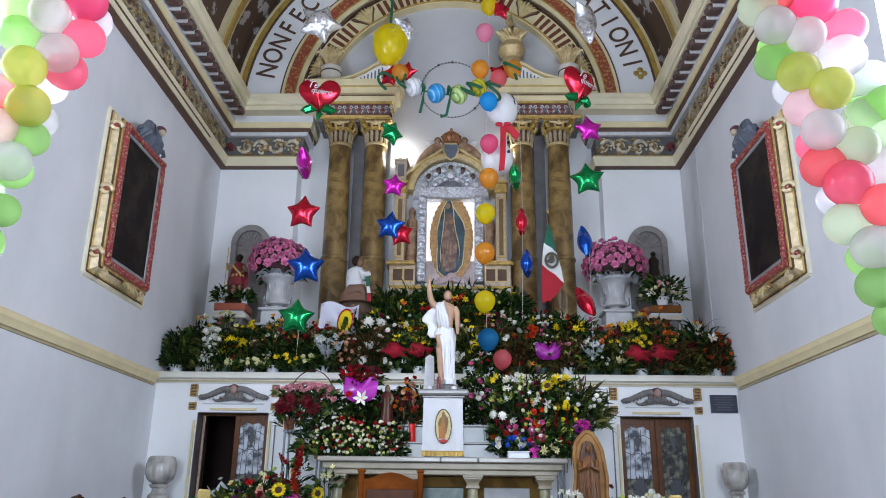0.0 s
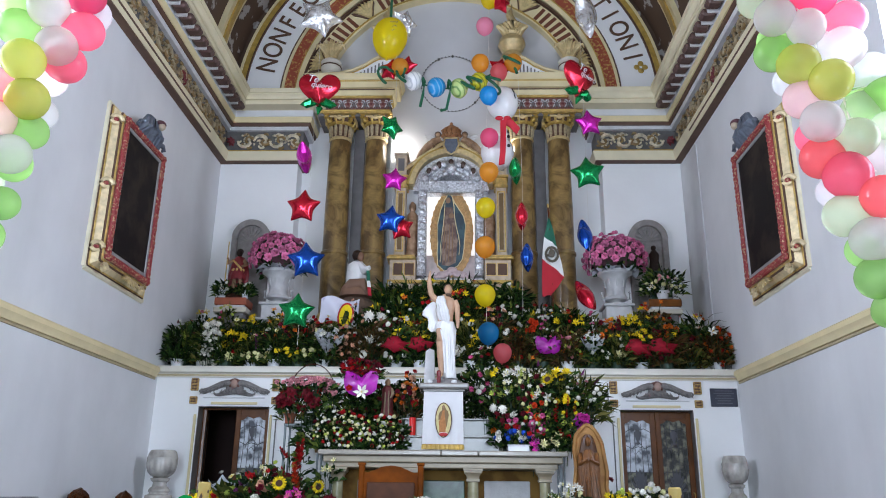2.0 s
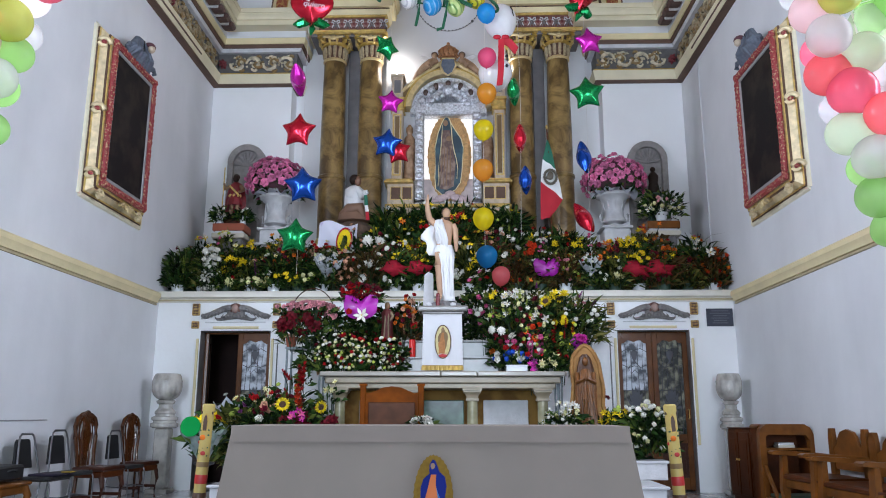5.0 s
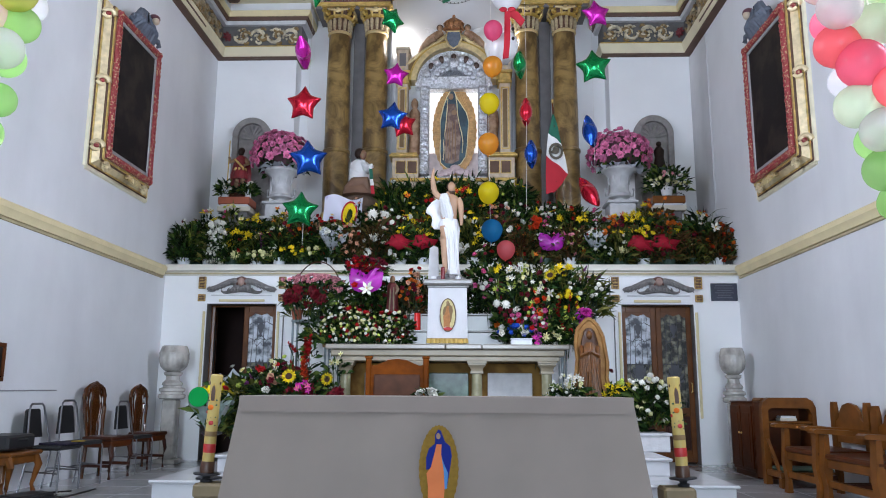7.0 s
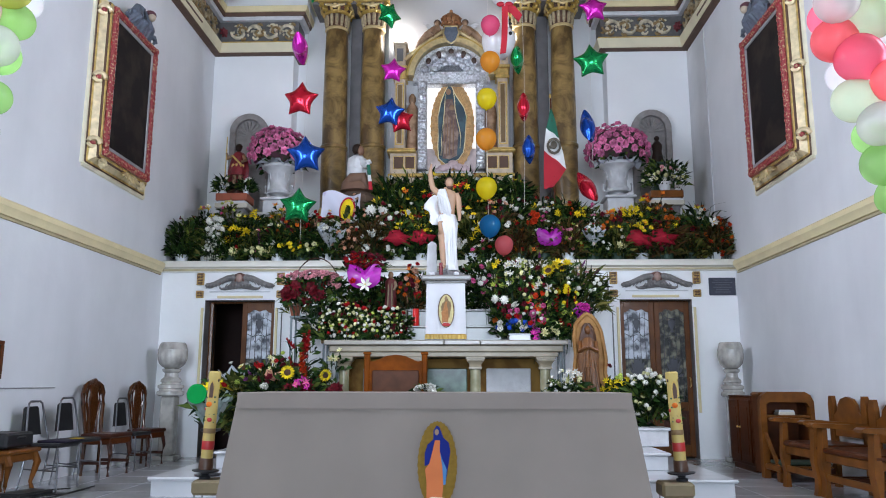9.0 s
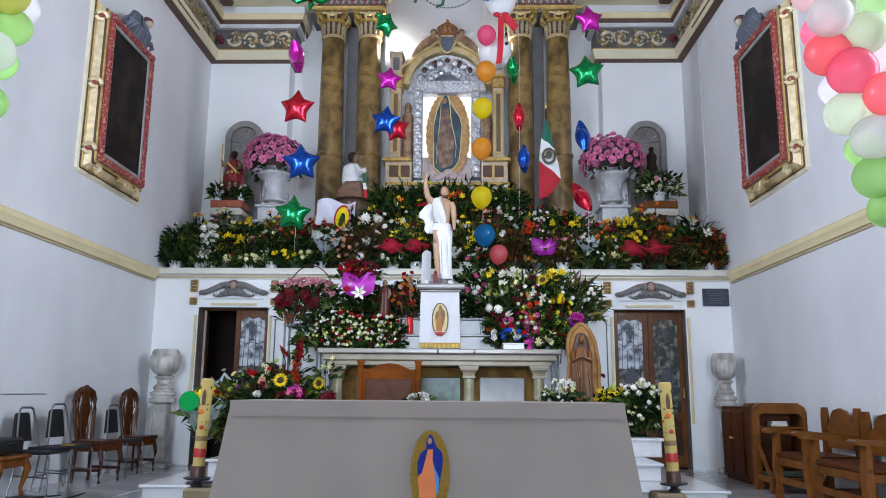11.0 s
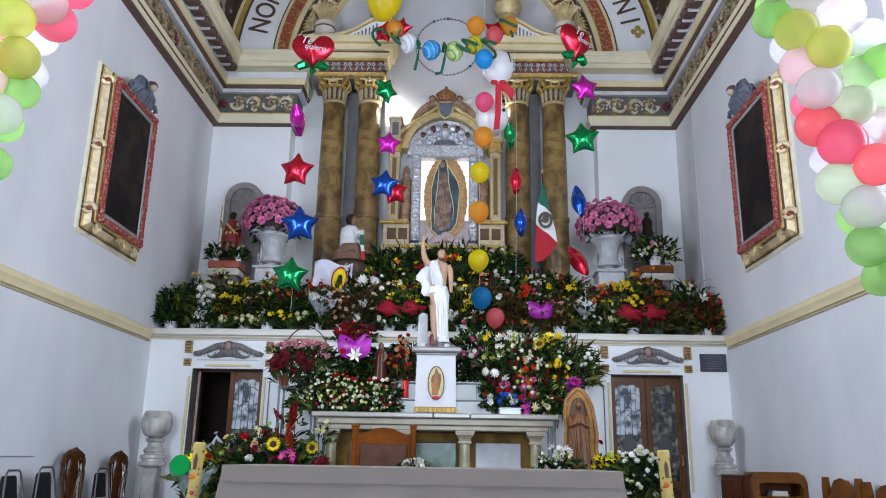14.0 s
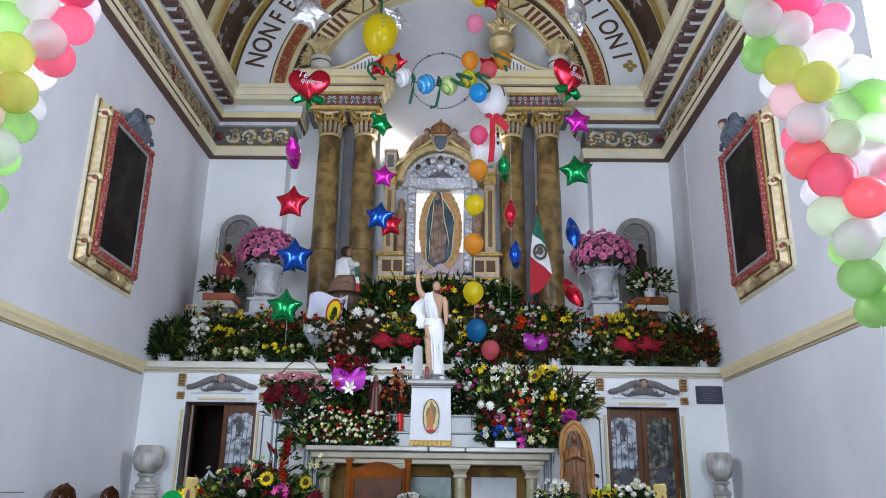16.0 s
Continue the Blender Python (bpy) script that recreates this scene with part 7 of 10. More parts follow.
ms.tube([(.05, -.02, .36), (.075, -.06, .30), (.05, -.08, .24)], [.02, .022, .012], 7)
ms.slot = 1
ms.ball((0, -.01, .445), (.036, .038, .05), 12, 8)
solid("small_saint_statue", ms, [mat("maroon_robe_plaster", (.13, .02, .02), .6, vary=.3), M_SKINDK, mat("ivory_stole_plaster", (.24, .17, .10), .6)], "small plaster statue in a maroon robe with ivory stripes", "statue", at(-.70, 9.98, 1.97), smooth=60)
for sx, lo in ((-1, 3.45), (1, 3.45)):
    b_ = thing("stacked_boxes", "stack of cream and brown wooden boxes under small statues", "boxes", at(sx * 3.40, 11.8, LEDGE), group="statue supports")
    part("column", Shape().box(-.2, -.15, 0, .2, .15, .98, .01), M_STONE, b_)
    part("lower_box", Shape().box(-.26, -.2, .98, .26, .2, 1.06, .008), M_BOOK, b_)
    part("middle_box", Shape().box(-.22, -.17, 1.06, .22, .17, 1.10, .006), M_LINEN, b_)
    part("upper_box", Shape().box(-.25, -.2, 1.10, .25, .2, 1.215, .008), M_WOODLT if sx > 0 else M_TERRA, b_)
    if sx > 0:
        part("rear_block", Shape().box(-.14, .04, 1.215, .06, .2, 1.745, .01), M_POTG, b_, "dark green block under the upper statue")

# carved cedar relief
cr = Shape()
rim = [(-.20, 0), (.25, 0), (.245, .12), (.205, .28), (.22, .45), (.195, .62), (.17, .78), (.11, .90), (.04, .975), (-.02, .985), (-.08, .93), (-.145, .86), (-.17, .70), (-.15, .50), (-.175, .30), (-.205, .15)]
cr.prism(rim, .02, .12)
n_ = len(rim)
for k in range(n_ - 1):
    a, b = Vector(rim[k + 1 if k + 1 < n_ else 0]), Vector(rim[(k + 2) % n_])
    if k < n_ - 2:
        cr.tube([(a.x * .9, .015, a.y * .985), (b.x * .9, .015, b.y * .985)], .026, 7)
cr.prism([(a * .80, .03 + b * .93) for a, b in rim], .005, .03)
cr.slot = 1
draped(cr, [(0, -.01, .70, .05, .04), (0, -.02, .64, .088, .06), (0, -.025, .48, .115, .075), (0, -.025, .30, .11, .075), (0, -.025, .04, .135, .08)], 11, .10, 66)
cr.ball((0, -.055, .775), (.036, .045, .055), 14, 9)
cr.slot = 2
draped(cr, [(0, -.01, .86, .03, .04), (0, -.012, .82, .062, .05), (0, -.01, .72, .088, .045), (0, -.01, .62, .105, .04)], 7, .07, 42)
cr.slot = 1
for t_ in (-1, 1):
    cr.tube([(t_ * .09, -.04, .64), (t_ * .095, -.095, .53), (t_ * .012, -.12, .575)], [.028, .030, .017], 8)
for k in range(7):
    x_ = (k - 3) * .028
    cr.tube([(x_ * .7, -.095, .50), (x_, -.108 + abs(x_) * .3, .34), (x_ * 1.25, -.105 + abs(x_) * .35, .16), (x_ * 1.4, -.10 + abs(x_) * .4, .05)], [.006, .011, .012, .008], 6)
solid("wood_carving", cr, [M_CARVED, mat("dark_carved_cedar", (.15, .058, .016), .38, vary=.45, scale=16, spec=.35), mat("brown_carved_cedar", (.07, .025, .008), .45, vary=.4, scale=16)], "standing relief carved from a pointed cedar plank", "carving", at(1.70, 9.0, .86, -6) @ Matrix.Diagonal((1, 1, .98, 1)), smooth=40)
solid("carving_stand", Shape().box(-.2, -.15, 0, .2, .15, .50, .01).box(-.23, -.17, .50, .23, .17, .52, .006), M_WOODDK, "dark wooden stand below the cedar carving", "stand", at(1.70, 9.06, .34))


# ---- urns with pink flowers ----
def urn_stand(x):
    ob = thing("urn", "pale grey stone urn on a stepped plinth", "urn", at(x, 11.8, LEDGE), group="stone urns")
    part("plinth", Shape().box(-.26, -.26, 0, .26, .26, .84, .012).box(-.3, -.3, .84, .3, .3, .88, .01).box(-.2, -.2, .88, .2, .2, 1.10, .012).box(-.24, -.24, 1.10, .24, .24, 1.14, .01), M_URN, ob)
    part("foot", Shape().lathe([(.15, 1.14), (.17, 1.155), (.16, 1.175), (.09, 1.19), (.08, 1.20), (.11, 1.215)], 24), M_URN, ob)
    part("body", Shape().lathe([(.10, 1.215), (.165, 1.235), (.18, 1.275), (.15, 1.33), (.145, 1.45), (.17, 1.56), (.235, 1.63), (.27, 1.65), (.275, 1.685), (.25, 1.70), (.2, 1.66), (.05, 1.6)], 28), M_URN, ob)
    for t in (-1, 1):
        part("urn_handle", Shape().tube([(t * .17, 0, 1.25), (t * .215, 0, 1.26), (t * .22, 0, 1.36), (t * .205, 0, 1.38)], .016, 7), M_URN, ob)
    for k in range(8):
        a = k * math.pi / 4
        g = Shape().tube([(.148 * math.cos(a), .148 * math.sin(a), 1.44), (.172 * math.cos(a), .172 * math.sin(a), 1.56)], .012, 5)
        part("gadroon", g, M_URN, ob)


urn_stand(-2.70)
urn_stand(2.68)

# ---- flag ----
fl_ = thing("flag", "draped green, white and red flag with a round emblem", "flag", at(1.66, 11.62, 3.75))
part("pole", Shape().tube([(.0, .03, -.95), (.02, .03, .6), (-.02, .03, 1.75)], .012, 8), M_WOOD, fl_)
part("finial", Shape().ball((-.02, .03, 1.78), (.02, .02, .045), 8, 6), M_GILT, fl_)


def cloth_strip(rows, mname):
    """rows: z, left x, right x; folded cloth with thickness."""
    s = Shape()
    n = 14
    grid = []
    for z0, xa, za, xb, zb in rows:
        for i in range(n + 1):
            t = i / n
            grid.append((xa + (xb - xa) * t, .035 * math.sin(t * 9 + z0 * 3) * (.4 + .6 * t), za + (zb - za) * t))
    m_ = len(rows)
    v = grid + [(a, b + .012, c) for a, b, c in grid]
    f = []
    for k in range(m_ - 1):
        for i in range(n):
            q = (k * (n + 1) + i, k * (n + 1) + i + 1, (k + 1) * (n + 1) + i + 1, (k + 1) * (n + 1) + i)
            f.append(q)
            f.append(tuple(m_ * (n + 1) + a for a in q[::-1]))
    return s.add(v, f)


part("green_field", cloth_strip([(0, -.03, 1.56, .0, 1.55), (1, -.06, 1.40, .05, 1.34), (2, -.10, 1.24, .10, 1.08)], ""), M_FLAGG, fl_)
part("white_field", cloth_strip([(2, -.10, 1.24, .10, 1.08), (3, -.125, 1.04, .155, .82), (4, -.14, .87, .20, .58)], ""), M_FLAGW, fl_)
part("red_field", cloth_strip([(4, -.14, .87, .20, .58), (5, -.15, .56, .09, .40), (6, -.155, .25, -.02, .28)], ""), M_FLAGR, fl_)
s = Shape()
for k in range(20):
    a = 2 * math.pi * k / 20
    s.ball((.01 + .095 * math.cos(a), -.045, .93 + .115 * math.sin(a)), (.022, .008, .026), 6, 4)
s.ball((.01, -.04, .95), (.05, .014, .07), 10, 7)
s.ball((-.02, -.04, .92), (.05, .012, .03), 10, 7)
tagged(part("emblem", s, mat("emblem_thread", (.10, .085, .06), .7, vary=.4, scale=30), fl_, "plain round brown and green emblem"), kind="stuff")

# banner cloth draped by the kneeling statue
bn = thing("draped_cloth", "white printed cloth with a yellow and red oval", "cloth", pose(-1.66, 11.42, 3.50) @ Matrix.Diagonal((.82, 1, 1.12, 1)))
s = Shape()
n = 12
v, f = [], []
for side in (0, 1):
    for i in range(n + 1):
        for j in range(n + 1):
            u, t = i / n, j / n
            v.append((-.36 + .72 * u + .05 * t, .04 * math.sin(u * 7 + t * 4) + side * .015, .06 * math.sin(u * 5) * (1 - t) + (.36 + .04 * math.sin(u * 6)) * t))
for i in range(n):
    for j in range(n):
        q = (i * (n + 1) + j, (i + 1) * (n + 1) + j, (i + 1) * (n + 1) + j + 1, i * (n + 1) + j + 1)
        f += [q, tuple(a + (n + 1) ** 2 for a in q[::-1])]
part("sheet", s.add(v, f), mat("white_printed_cloth", (.66, .66, .76), .8, second=(.34, .26, .48), scale=3.5, mix_at=(.58, .66)), bn)
part("oval_red", Shape().ball((.08, -.05, .16), (.15, .02, .19), 20, 10), M_FLAGR, bn).matrix_basis = pose(.04, 0, -.02, 0, 18, 0)
part("oval_yellow", Shape().ball((.08, -.062, .16), (.12, .02, .16), 20, 10), BLOOM["yellow"], bn).matrix_basis = pose(.04, 0, -.02, 0, 18, 0)
part("oval_green", Shape().ball((.09, -.075, .14), (.05, .015, .10), 16, 8), M_FOLIAGE2, bn).matrix_basis = pose(.04, 0, -.02, 0, 18, 0)

solid("wall_cable", Shape().tube([(-4.112, 6.6, .965), (-4.112, 7.3, .955), (-4.112, 8.2, .958)], .006, 5), M_GREYTRIM, "thin grey cable fixed along the side wall", "cable")


# ---- flowers ----
def bloom_mesh(kind, color):
    key = kind + "_" + color
    if key in BLOOMS:
        return BLOOMS[key]
    s = Shape()
    r = random.Random(key)

    def petal(a, tilt, ln, wd, cup, lift=0.0):
        c, t = math.cos(a), math.sin(a)
        def p(u, w, h):
            return (u * c - w * t, u * t + w * c, h)
        ct, st = math.cos(tilt), math.sin(tilt)
        mid, tip = ln * .55, ln
        v = [p(.0, -wd * .25, lift), p(.0, wd * .25, lift), p(mid * ct, wd, lift + mid * st + cup), p(mid * ct, 0, lift + mid * st), p(mid * ct, -wd, lift + mid * st + cup), p(tip * ct, 0, lift + tip * st + cup * .6)]
        s.add(v, [(0, 1, 3), (1, 2, 3), (0, 3, 4), (3, 2, 5), (4, 3, 5)])

    if kind == "rose":
        for n, tilt, ln in ((5, .35, 1.0), (5, .8, .85), (4, 1.2, .7)):
            for k in range(n):
                petal(2 * math.pi * (k + tilt) / n, tilt, ln, .52, .12, .05)
        s.ball((0, 0, .35), (.33, .33, .36), 7, 5)
    elif kind == "daisy":
        for k in range(11):
            petal(2 * math.pi * k / 11, .22 + r.uniform(-.1, .1), 1.0, .24, .03)
        s.slot = 1
        s.ball((0, 0, .12), (.3, .3, .16), 8, 4)
    elif kind == "sunflower":
        for row in (0, 1):
            for k in range(14):
                petal(2 * math.pi * (k + row * .5) / 14, .12 + .2 * row, 1.0, .17, .03)
        s.slot = 1
        s.ball((0, 0, .1), (.48, .48, .15), 12, 5)
    elif kind == "lily":
        for k in range(6):
            petal(2 * math.pi * k / 6, .55 - .3 * (k % 2), 1.15, .24, .07)
        s.slot = 1
        for k in range(4):
            s.tube([(0, 0, 0), (.12 * math.cos(k * 1.57), .12 * math.sin(k * 1.57), .6)], .03, 4)
    elif kind == "poinsettia":
        for n, tilt, ln in ((7, .05, 1.0), (6, .35, .8), (5, .7, .5)):
            for k in range(n):
                petal(2 * math.pi * (k + tilt * 2) / n, tilt, ln * r.uniform(.85, 1.1), .26, .04, .03)
    elif kind == "carnation":
        for n, tilt, ln in ((8, .15, 1.0), (7, .6, .9), (6, 1.05, .8)):
            for k in range(n):
                petal(2 * math.pi * k / n + r.uniform(-.2, .2), tilt + r.uniform(-.12, .12), ln * r.uniform(.85, 1.05), .42, r.uniform(-.06, .14))
    elif kind == "spike":
        for k in range(16):
            h = -.3 + 2.4 * k / 16
            for j in range(2):
                petal(k * 2.4 + j * 3.1, .5, .55 * (1 - k / 22), .2, .05, h)
    elif kind == "mum":
        s.ball((0, 0, .3), (.7, .7, .55), 8, 5)
        for n, tilt, ln in ((10, .1, 1.0), (9, .6, .95), (7, 1.0, .85)):
            for k in range(n):
                petal(2 * math.pi * k / n, tilt, ln, .26, .06, .05)
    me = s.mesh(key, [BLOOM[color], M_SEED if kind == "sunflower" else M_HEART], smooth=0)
    BLOOMS[key] = me
    return me


BLOOMS = {}
NAMES = {"rose": "rose", "daisy": "daisy", "sunflower": "sunflower", "lily": "lily", "carnation": "carnation", "spike": "gladiolus", "mum": "chrysanthemum", "poinsettia": "poinsettia"}


def foliage(r, w, d, h, n, ln=(.08, .20), wd=.018, spread=1.0):
    """Many bent leaf blades growing up and out of one root, as one mesh."""
    v, f = [], []
    for k in range(n):
        a = r.uniform(0, 2 * math.pi)
        q = math.sqrt(r.random())
        z = h * r.uniform(.12, .95) * (1 - .35 * q)
        p = Vector((w * q * math.cos(a), d * q * math.sin(a), z))
        out = Vector((math.cos(a) * q * spread + r.uniform(-.5, .5), math.sin(a) * q * spread + r.uniform(-.6, .3), r.uniform(.1, 1.1))).normalized()
        side = out.cross(Vector((r.uniform(-1, 1), r.uniform(-1, 1), r.uniform(-.5, 1)))).normalized()
        L, W_ = r.uniform(*ln), wd * r.uniform(.6, 1.6)
        mid = p + out * L * .5
        tip = p + out * L + Vector((0, 0, -L * r.uniform(0, .5)))
        up = side.cross(out) * W_ * .4
        b = len(v)
        v += [tuple(p), tuple(mid + side * W_ + up), tuple(mid - side * W_ + up), tuple(mid), tuple(tip)]
        f += [(b, b + 1, b + 3), (b, b + 3, b + 2), (b + 3, b + 1, b + 4), (b + 2, b + 3, b + 4)]
    me = bpy.data.meshes.new("foliage")
    me.from_pydata(v, [], f)
    return me


def arrangement(x, y, z, w, d, h, blooms, label, pot="white", leaf=None, n=150, seed=0, size=1.0, name="flower_arrangement", group="", ln=(.08, .20), wd=.018, face=-.6, dense=1.7):
    """A pot or base with leaves and single blooms. blooms: (kind, colour, count, radius)."""
    r = random.Random(seed * 31 + 5)
    ob = thing(name, label, "flowers", at(x, y, z, r.uniform(-6, 6)), group=group)
    ph = 0.0
    if pot:
        ph = .13
        pw = min(.10, w * .6)
        pm = {"white": M_POTW, "green": M_POTG, "terra": M_TERRA, "stone": M_LIGHTSTONE, "basket": M_BASKET}[pot]
        part("pot", Shape().lathe([(pw * .72, 0), (pw * .95, ph * .85), (pw * 1.05, ph * .88), (pw * 1.05, ph), (pw * .9, ph), (pw * .85, ph * .8)], 14), pm, ob)
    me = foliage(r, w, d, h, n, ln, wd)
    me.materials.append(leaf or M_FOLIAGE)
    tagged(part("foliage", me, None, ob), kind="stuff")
    # single blooms over the upper front shell
    for kind, color, cnt, rad, *zone in blooms:
        me = bloom_mesh(kind, color)
        u0, u1, t0, t1 = zone[0] if zone else (-1, 1, .12, 1.0)
        for k in range(int(cnt * dense)):
            u, t = r.uniform(u0, u1), r.uniform(t0, t1)
            lim = math.sqrt(max(.05, 1 - (max(0, t - .45) / .55) ** 2))
            px = w * 1.05 * u * lim
            py = -d * math.sqrt(max(0, 1 - (u * lim) ** 2)) * (1.05 - .55 * t) + r.uniform(-.03, .06)
            pz = ph * .75 + (h * 1.02 - ph * .75) * t
            rr = rad * r.uniform(.85, 1.3) * (.8 if kind == "lily" else 1)
            nrm = Vector((u * .5 + r.uniform(-.35, .35), face + r.uniform(-.35, .2), .25 + .5 * t + r.uniform(-.35, .3)))
            m = Matrix.Translation((px, py, pz)) @ nrm.to_track_quat("Z", "Y").to_matrix().to_4x4() @ pose(0, 0, 0, 0, 0, r.uniform(0, 360)) @ Matrix.Scale(rr, 4)
            put(part(NAMES[kind], me, None, ob), m)
    return ob


M_GREYMETAL = mat("grey_painted_metal", (0.17, 0.20, 0.21), 0.45, 0.2)
M_BASKET = mat("woven_basket", (.30, .17, .07), .7, vary=.4, scale=30, bump=.6)
LBL = {"white": "white", "cream": "pale yellow", "yellow": "yellow", "red": "red", "orange": "orange", "pink": "pink", "rose": "pale pink", "peach": "peach", "purple": "purple", "blue": "blue", "maroon": "dark red", "lime": "lime green", "scarlet": "scarlet", "crimson": "deep red", "magenta": "magenta", "candy": "candy pink"}


def words(blooms, tail):
    cols = []
    for b in blooms:
        if LBL[b[1]] not in cols:
            cols.append(LBL[b[1]])
    return " and ".join(cols[:2]) + " " + NAMES[blooms[0][0]] + " arrangement " + tail if len(tail) < 30 else " and ".join(cols[:2]) + " flowers " + tail


# hidden tiers that carry the flowers on the ledge
st = thing("flower_tiers", "dark green cloth-covered tiers under the flowers", "stand")
part("front_tier", Shape().box(-4.0, 11.3, LEDGE, 4.0, 12.3, LEDGE + .22, .01), M_POTG, st)
part("middle_tier", Shape().box(-2.2, 11.55, LEDGE + .22, 2.2, 12.25, LEDGE + .55, .01), M_POTG, st)
part("upper_tier", Shape().box(-1.1, 11.75, LEDGE + .55, 1.15, 12.25, LEDGE + .95, .01), M_POTG, st)

PAL = [
    [("mum", "white", 8, .035), ("daisy", "cream", 6, .04), ("lily", "yellow", 4, .06)],
    [("lily", "yellow", 9, .07), ("carnation", "red", 5, .035)],
    [("carnation", "pink", 8, .035), ("daisy", "cream", 10, .038), ("mum", "lime", 4, .035)],
    [("rose", "red", 8, .04), ("daisy", "white", 8, .035)],
    [("lily", "orange", 7, .06), ("daisy", "yellow", 8, .04)],
    [("rose", "peach", 12, .035), ("carnation", "white", 6, .035)],
    [("mum", "white", 10, .04), ("carnation", "maroon", 6, .04), ("lily", "white", 3, .06)],
    [("carnation", "orange", 10, .035), ("carnation", "red", 6, .035)],
    [("lily", "yellow", 4, .07), ("lily", "white", 2, .07), ("carnation", "rose", 6, .035)],
]
# front row of pots on the ledge, from the west wall to the east wall
SPARSE = [("carnation", "maroon", 3, .035), ("mum", "white", 2, .03)]
FRONT = [SPARSE, [("lily", "white", 4, .05), ("mum", "white", 4, .03)], PAL[1], [("daisy", "cream", 9, .045), ("carnation", "pink", 4, .035), ("spike", "purple", 2, .05)], [("daisy", "cream", 8, .045), ("rose", "white", 3, .04)],
         [("daisy", "yellow", 8, .04), ("carnation", "red", 3, .035)], [("daisy", "cream", 9, .045), ("carnation", "red", 5, .035)], PAL[5], [("rose", "peach", 10, .035), ("rose", "white", 5, .045)],
         [("mum", "white", 9, .045), ("lily", "white", 3, .06)], [("rose", "white", 5, .04), ("carnation", "maroon", 4, .04)], [("mum", "white", 8, .04)], [("mum", "white", 6, .045), ("daisy", "yellow", 6, .04)],
         SPARSE, [("lily", "orange", 5, .055), ("carnation", "red", 6, .035)], [("carnation", "pink", 6, .035), ("mum", "white", 3, .03)], [("carnation", "rose", 7, .033), ("mum", "lime", 6, .035), ("carnation", "orange", 3, .035)],
         [("mum", "white", 7, .035), ("mum", "lime", 3, .04)], [("lily", "yellow", 4, .06), ("mum", "white", 4, .035)], [("carnation", "maroon", 6, .04), ("carnation", "pink", 2, .035)], [("carnation", "orange", 5, .035), ("daisy", "yellow", 2, .045)],
         [("lily", "cream", 3, .05), ("carnation", "orange", 5, .03)], [("carnation", "orange", 9, .032), ("carnation", "red", 5, .035)]]
for k, pal in enumerate(FRONT):
    x = -3.92 + 7.84 * k / (len(FRONT) - 1)
    hh = .58 + .10 * math.sin(k * 1.7) + (.12 if abs(x) < 1.5 else 0) + (.1 if abs(x) > 3.7 else 0)
    lf = M_FOLIAGE3 if k in (7, 8, 14, 16, 19, 20, 22) else (M_FOLIAGE2 if k in (1, 3, 12, 15, 16, 18, 21) else M_FOLIAGE)
    arrangement(x, 11.06 + .05 * (k % 2), LEDGE, .21, .14, hh, pal, words(pal, "in a ledge pot"), ("white", "white", "green")[k % 3] if k < 13 else ("green", "white", "green")[k % 3], lf, 380, k, group="pots on the ledge", dense=.85, ln=(.08, .24) if k % 2 else (.10, .30))
second = [8, 2, 1, 4, 7, 3, 5, 6, 0, 3, 1, 4, 6, 2, 7, 2, 4, 1, 3, 8]
for k, pidx in enumerate(second):
    x = -3.75 + 7.5 * k / (len(second) - 1)
    arrangement(x, 11.45, LEDGE + .22, .25, .16, .72 + .10 * math.sin(k * 2.3) + (.06 if abs(x) < 1.6 else 0), PAL[pidx], words(PAL[pidx], "on the second tier"), None, M_FOLIAGE2 if k % 2 else M_FOLIAGE, 460, 100 + k, group="flowers on the tiers", dense=1.1)
for k in range(11):
    x = -1.75 + 3.6 * k / 10
    if x < -1.1:
        continue
    p_ = PAL[(k * 4 + 1) % 9]
    arrangement(x, 11.72, LEDGE + .55, .24, .16, .58 + (.14 if abs(x) < 1.0 else 0), p_, words(p_, "on the third tier"), None, M_FOLIAGE, 340, 200 + k, ln=(.14, .34), group="flowers on the tiers", dense=1.0)
for k in range(7):
    x = -.95 + 2.0 * k / 6
    p_ = [("lily", "red" if k in (4, 5) else "yellow", 5, .06), ("mum", "white", 3, .045)]
    arrangement(x, 12.0, LEDGE + .95, .2, .14, .68 - .1 * abs(x), p_, words(p_, "with long green leaves on the top tier"), None, M_FOLIAGE, 300, 300 + k, ln=(.16, .4), group="flowers on the tiers", dense=1.0)
# tall grassy pot at the east end, bright stacked white flowers at the west end
arrangement(3.82, 11.25, LEDGE, .2, .14, .85, [("lily", "white", 2, .10), ("carnation", "orange", 10, .03)], "tall spiky green pot plant with a white lily", "white", M_FOLIAGE, 200, 401, ln=(.25, .5), wd=.014)
for row in range(5):
    arrangement(-3.42, 11.02, LEDGE + .04 + .125 * row, .19 - .02 * row, .04, .12, [("mum", "white", 9, .045)], "row of white chrysanthemums stacked in a tower", None, M_FOLIAGE, 14, 420 + row, group="white flower tower", ln=(.05, .1))

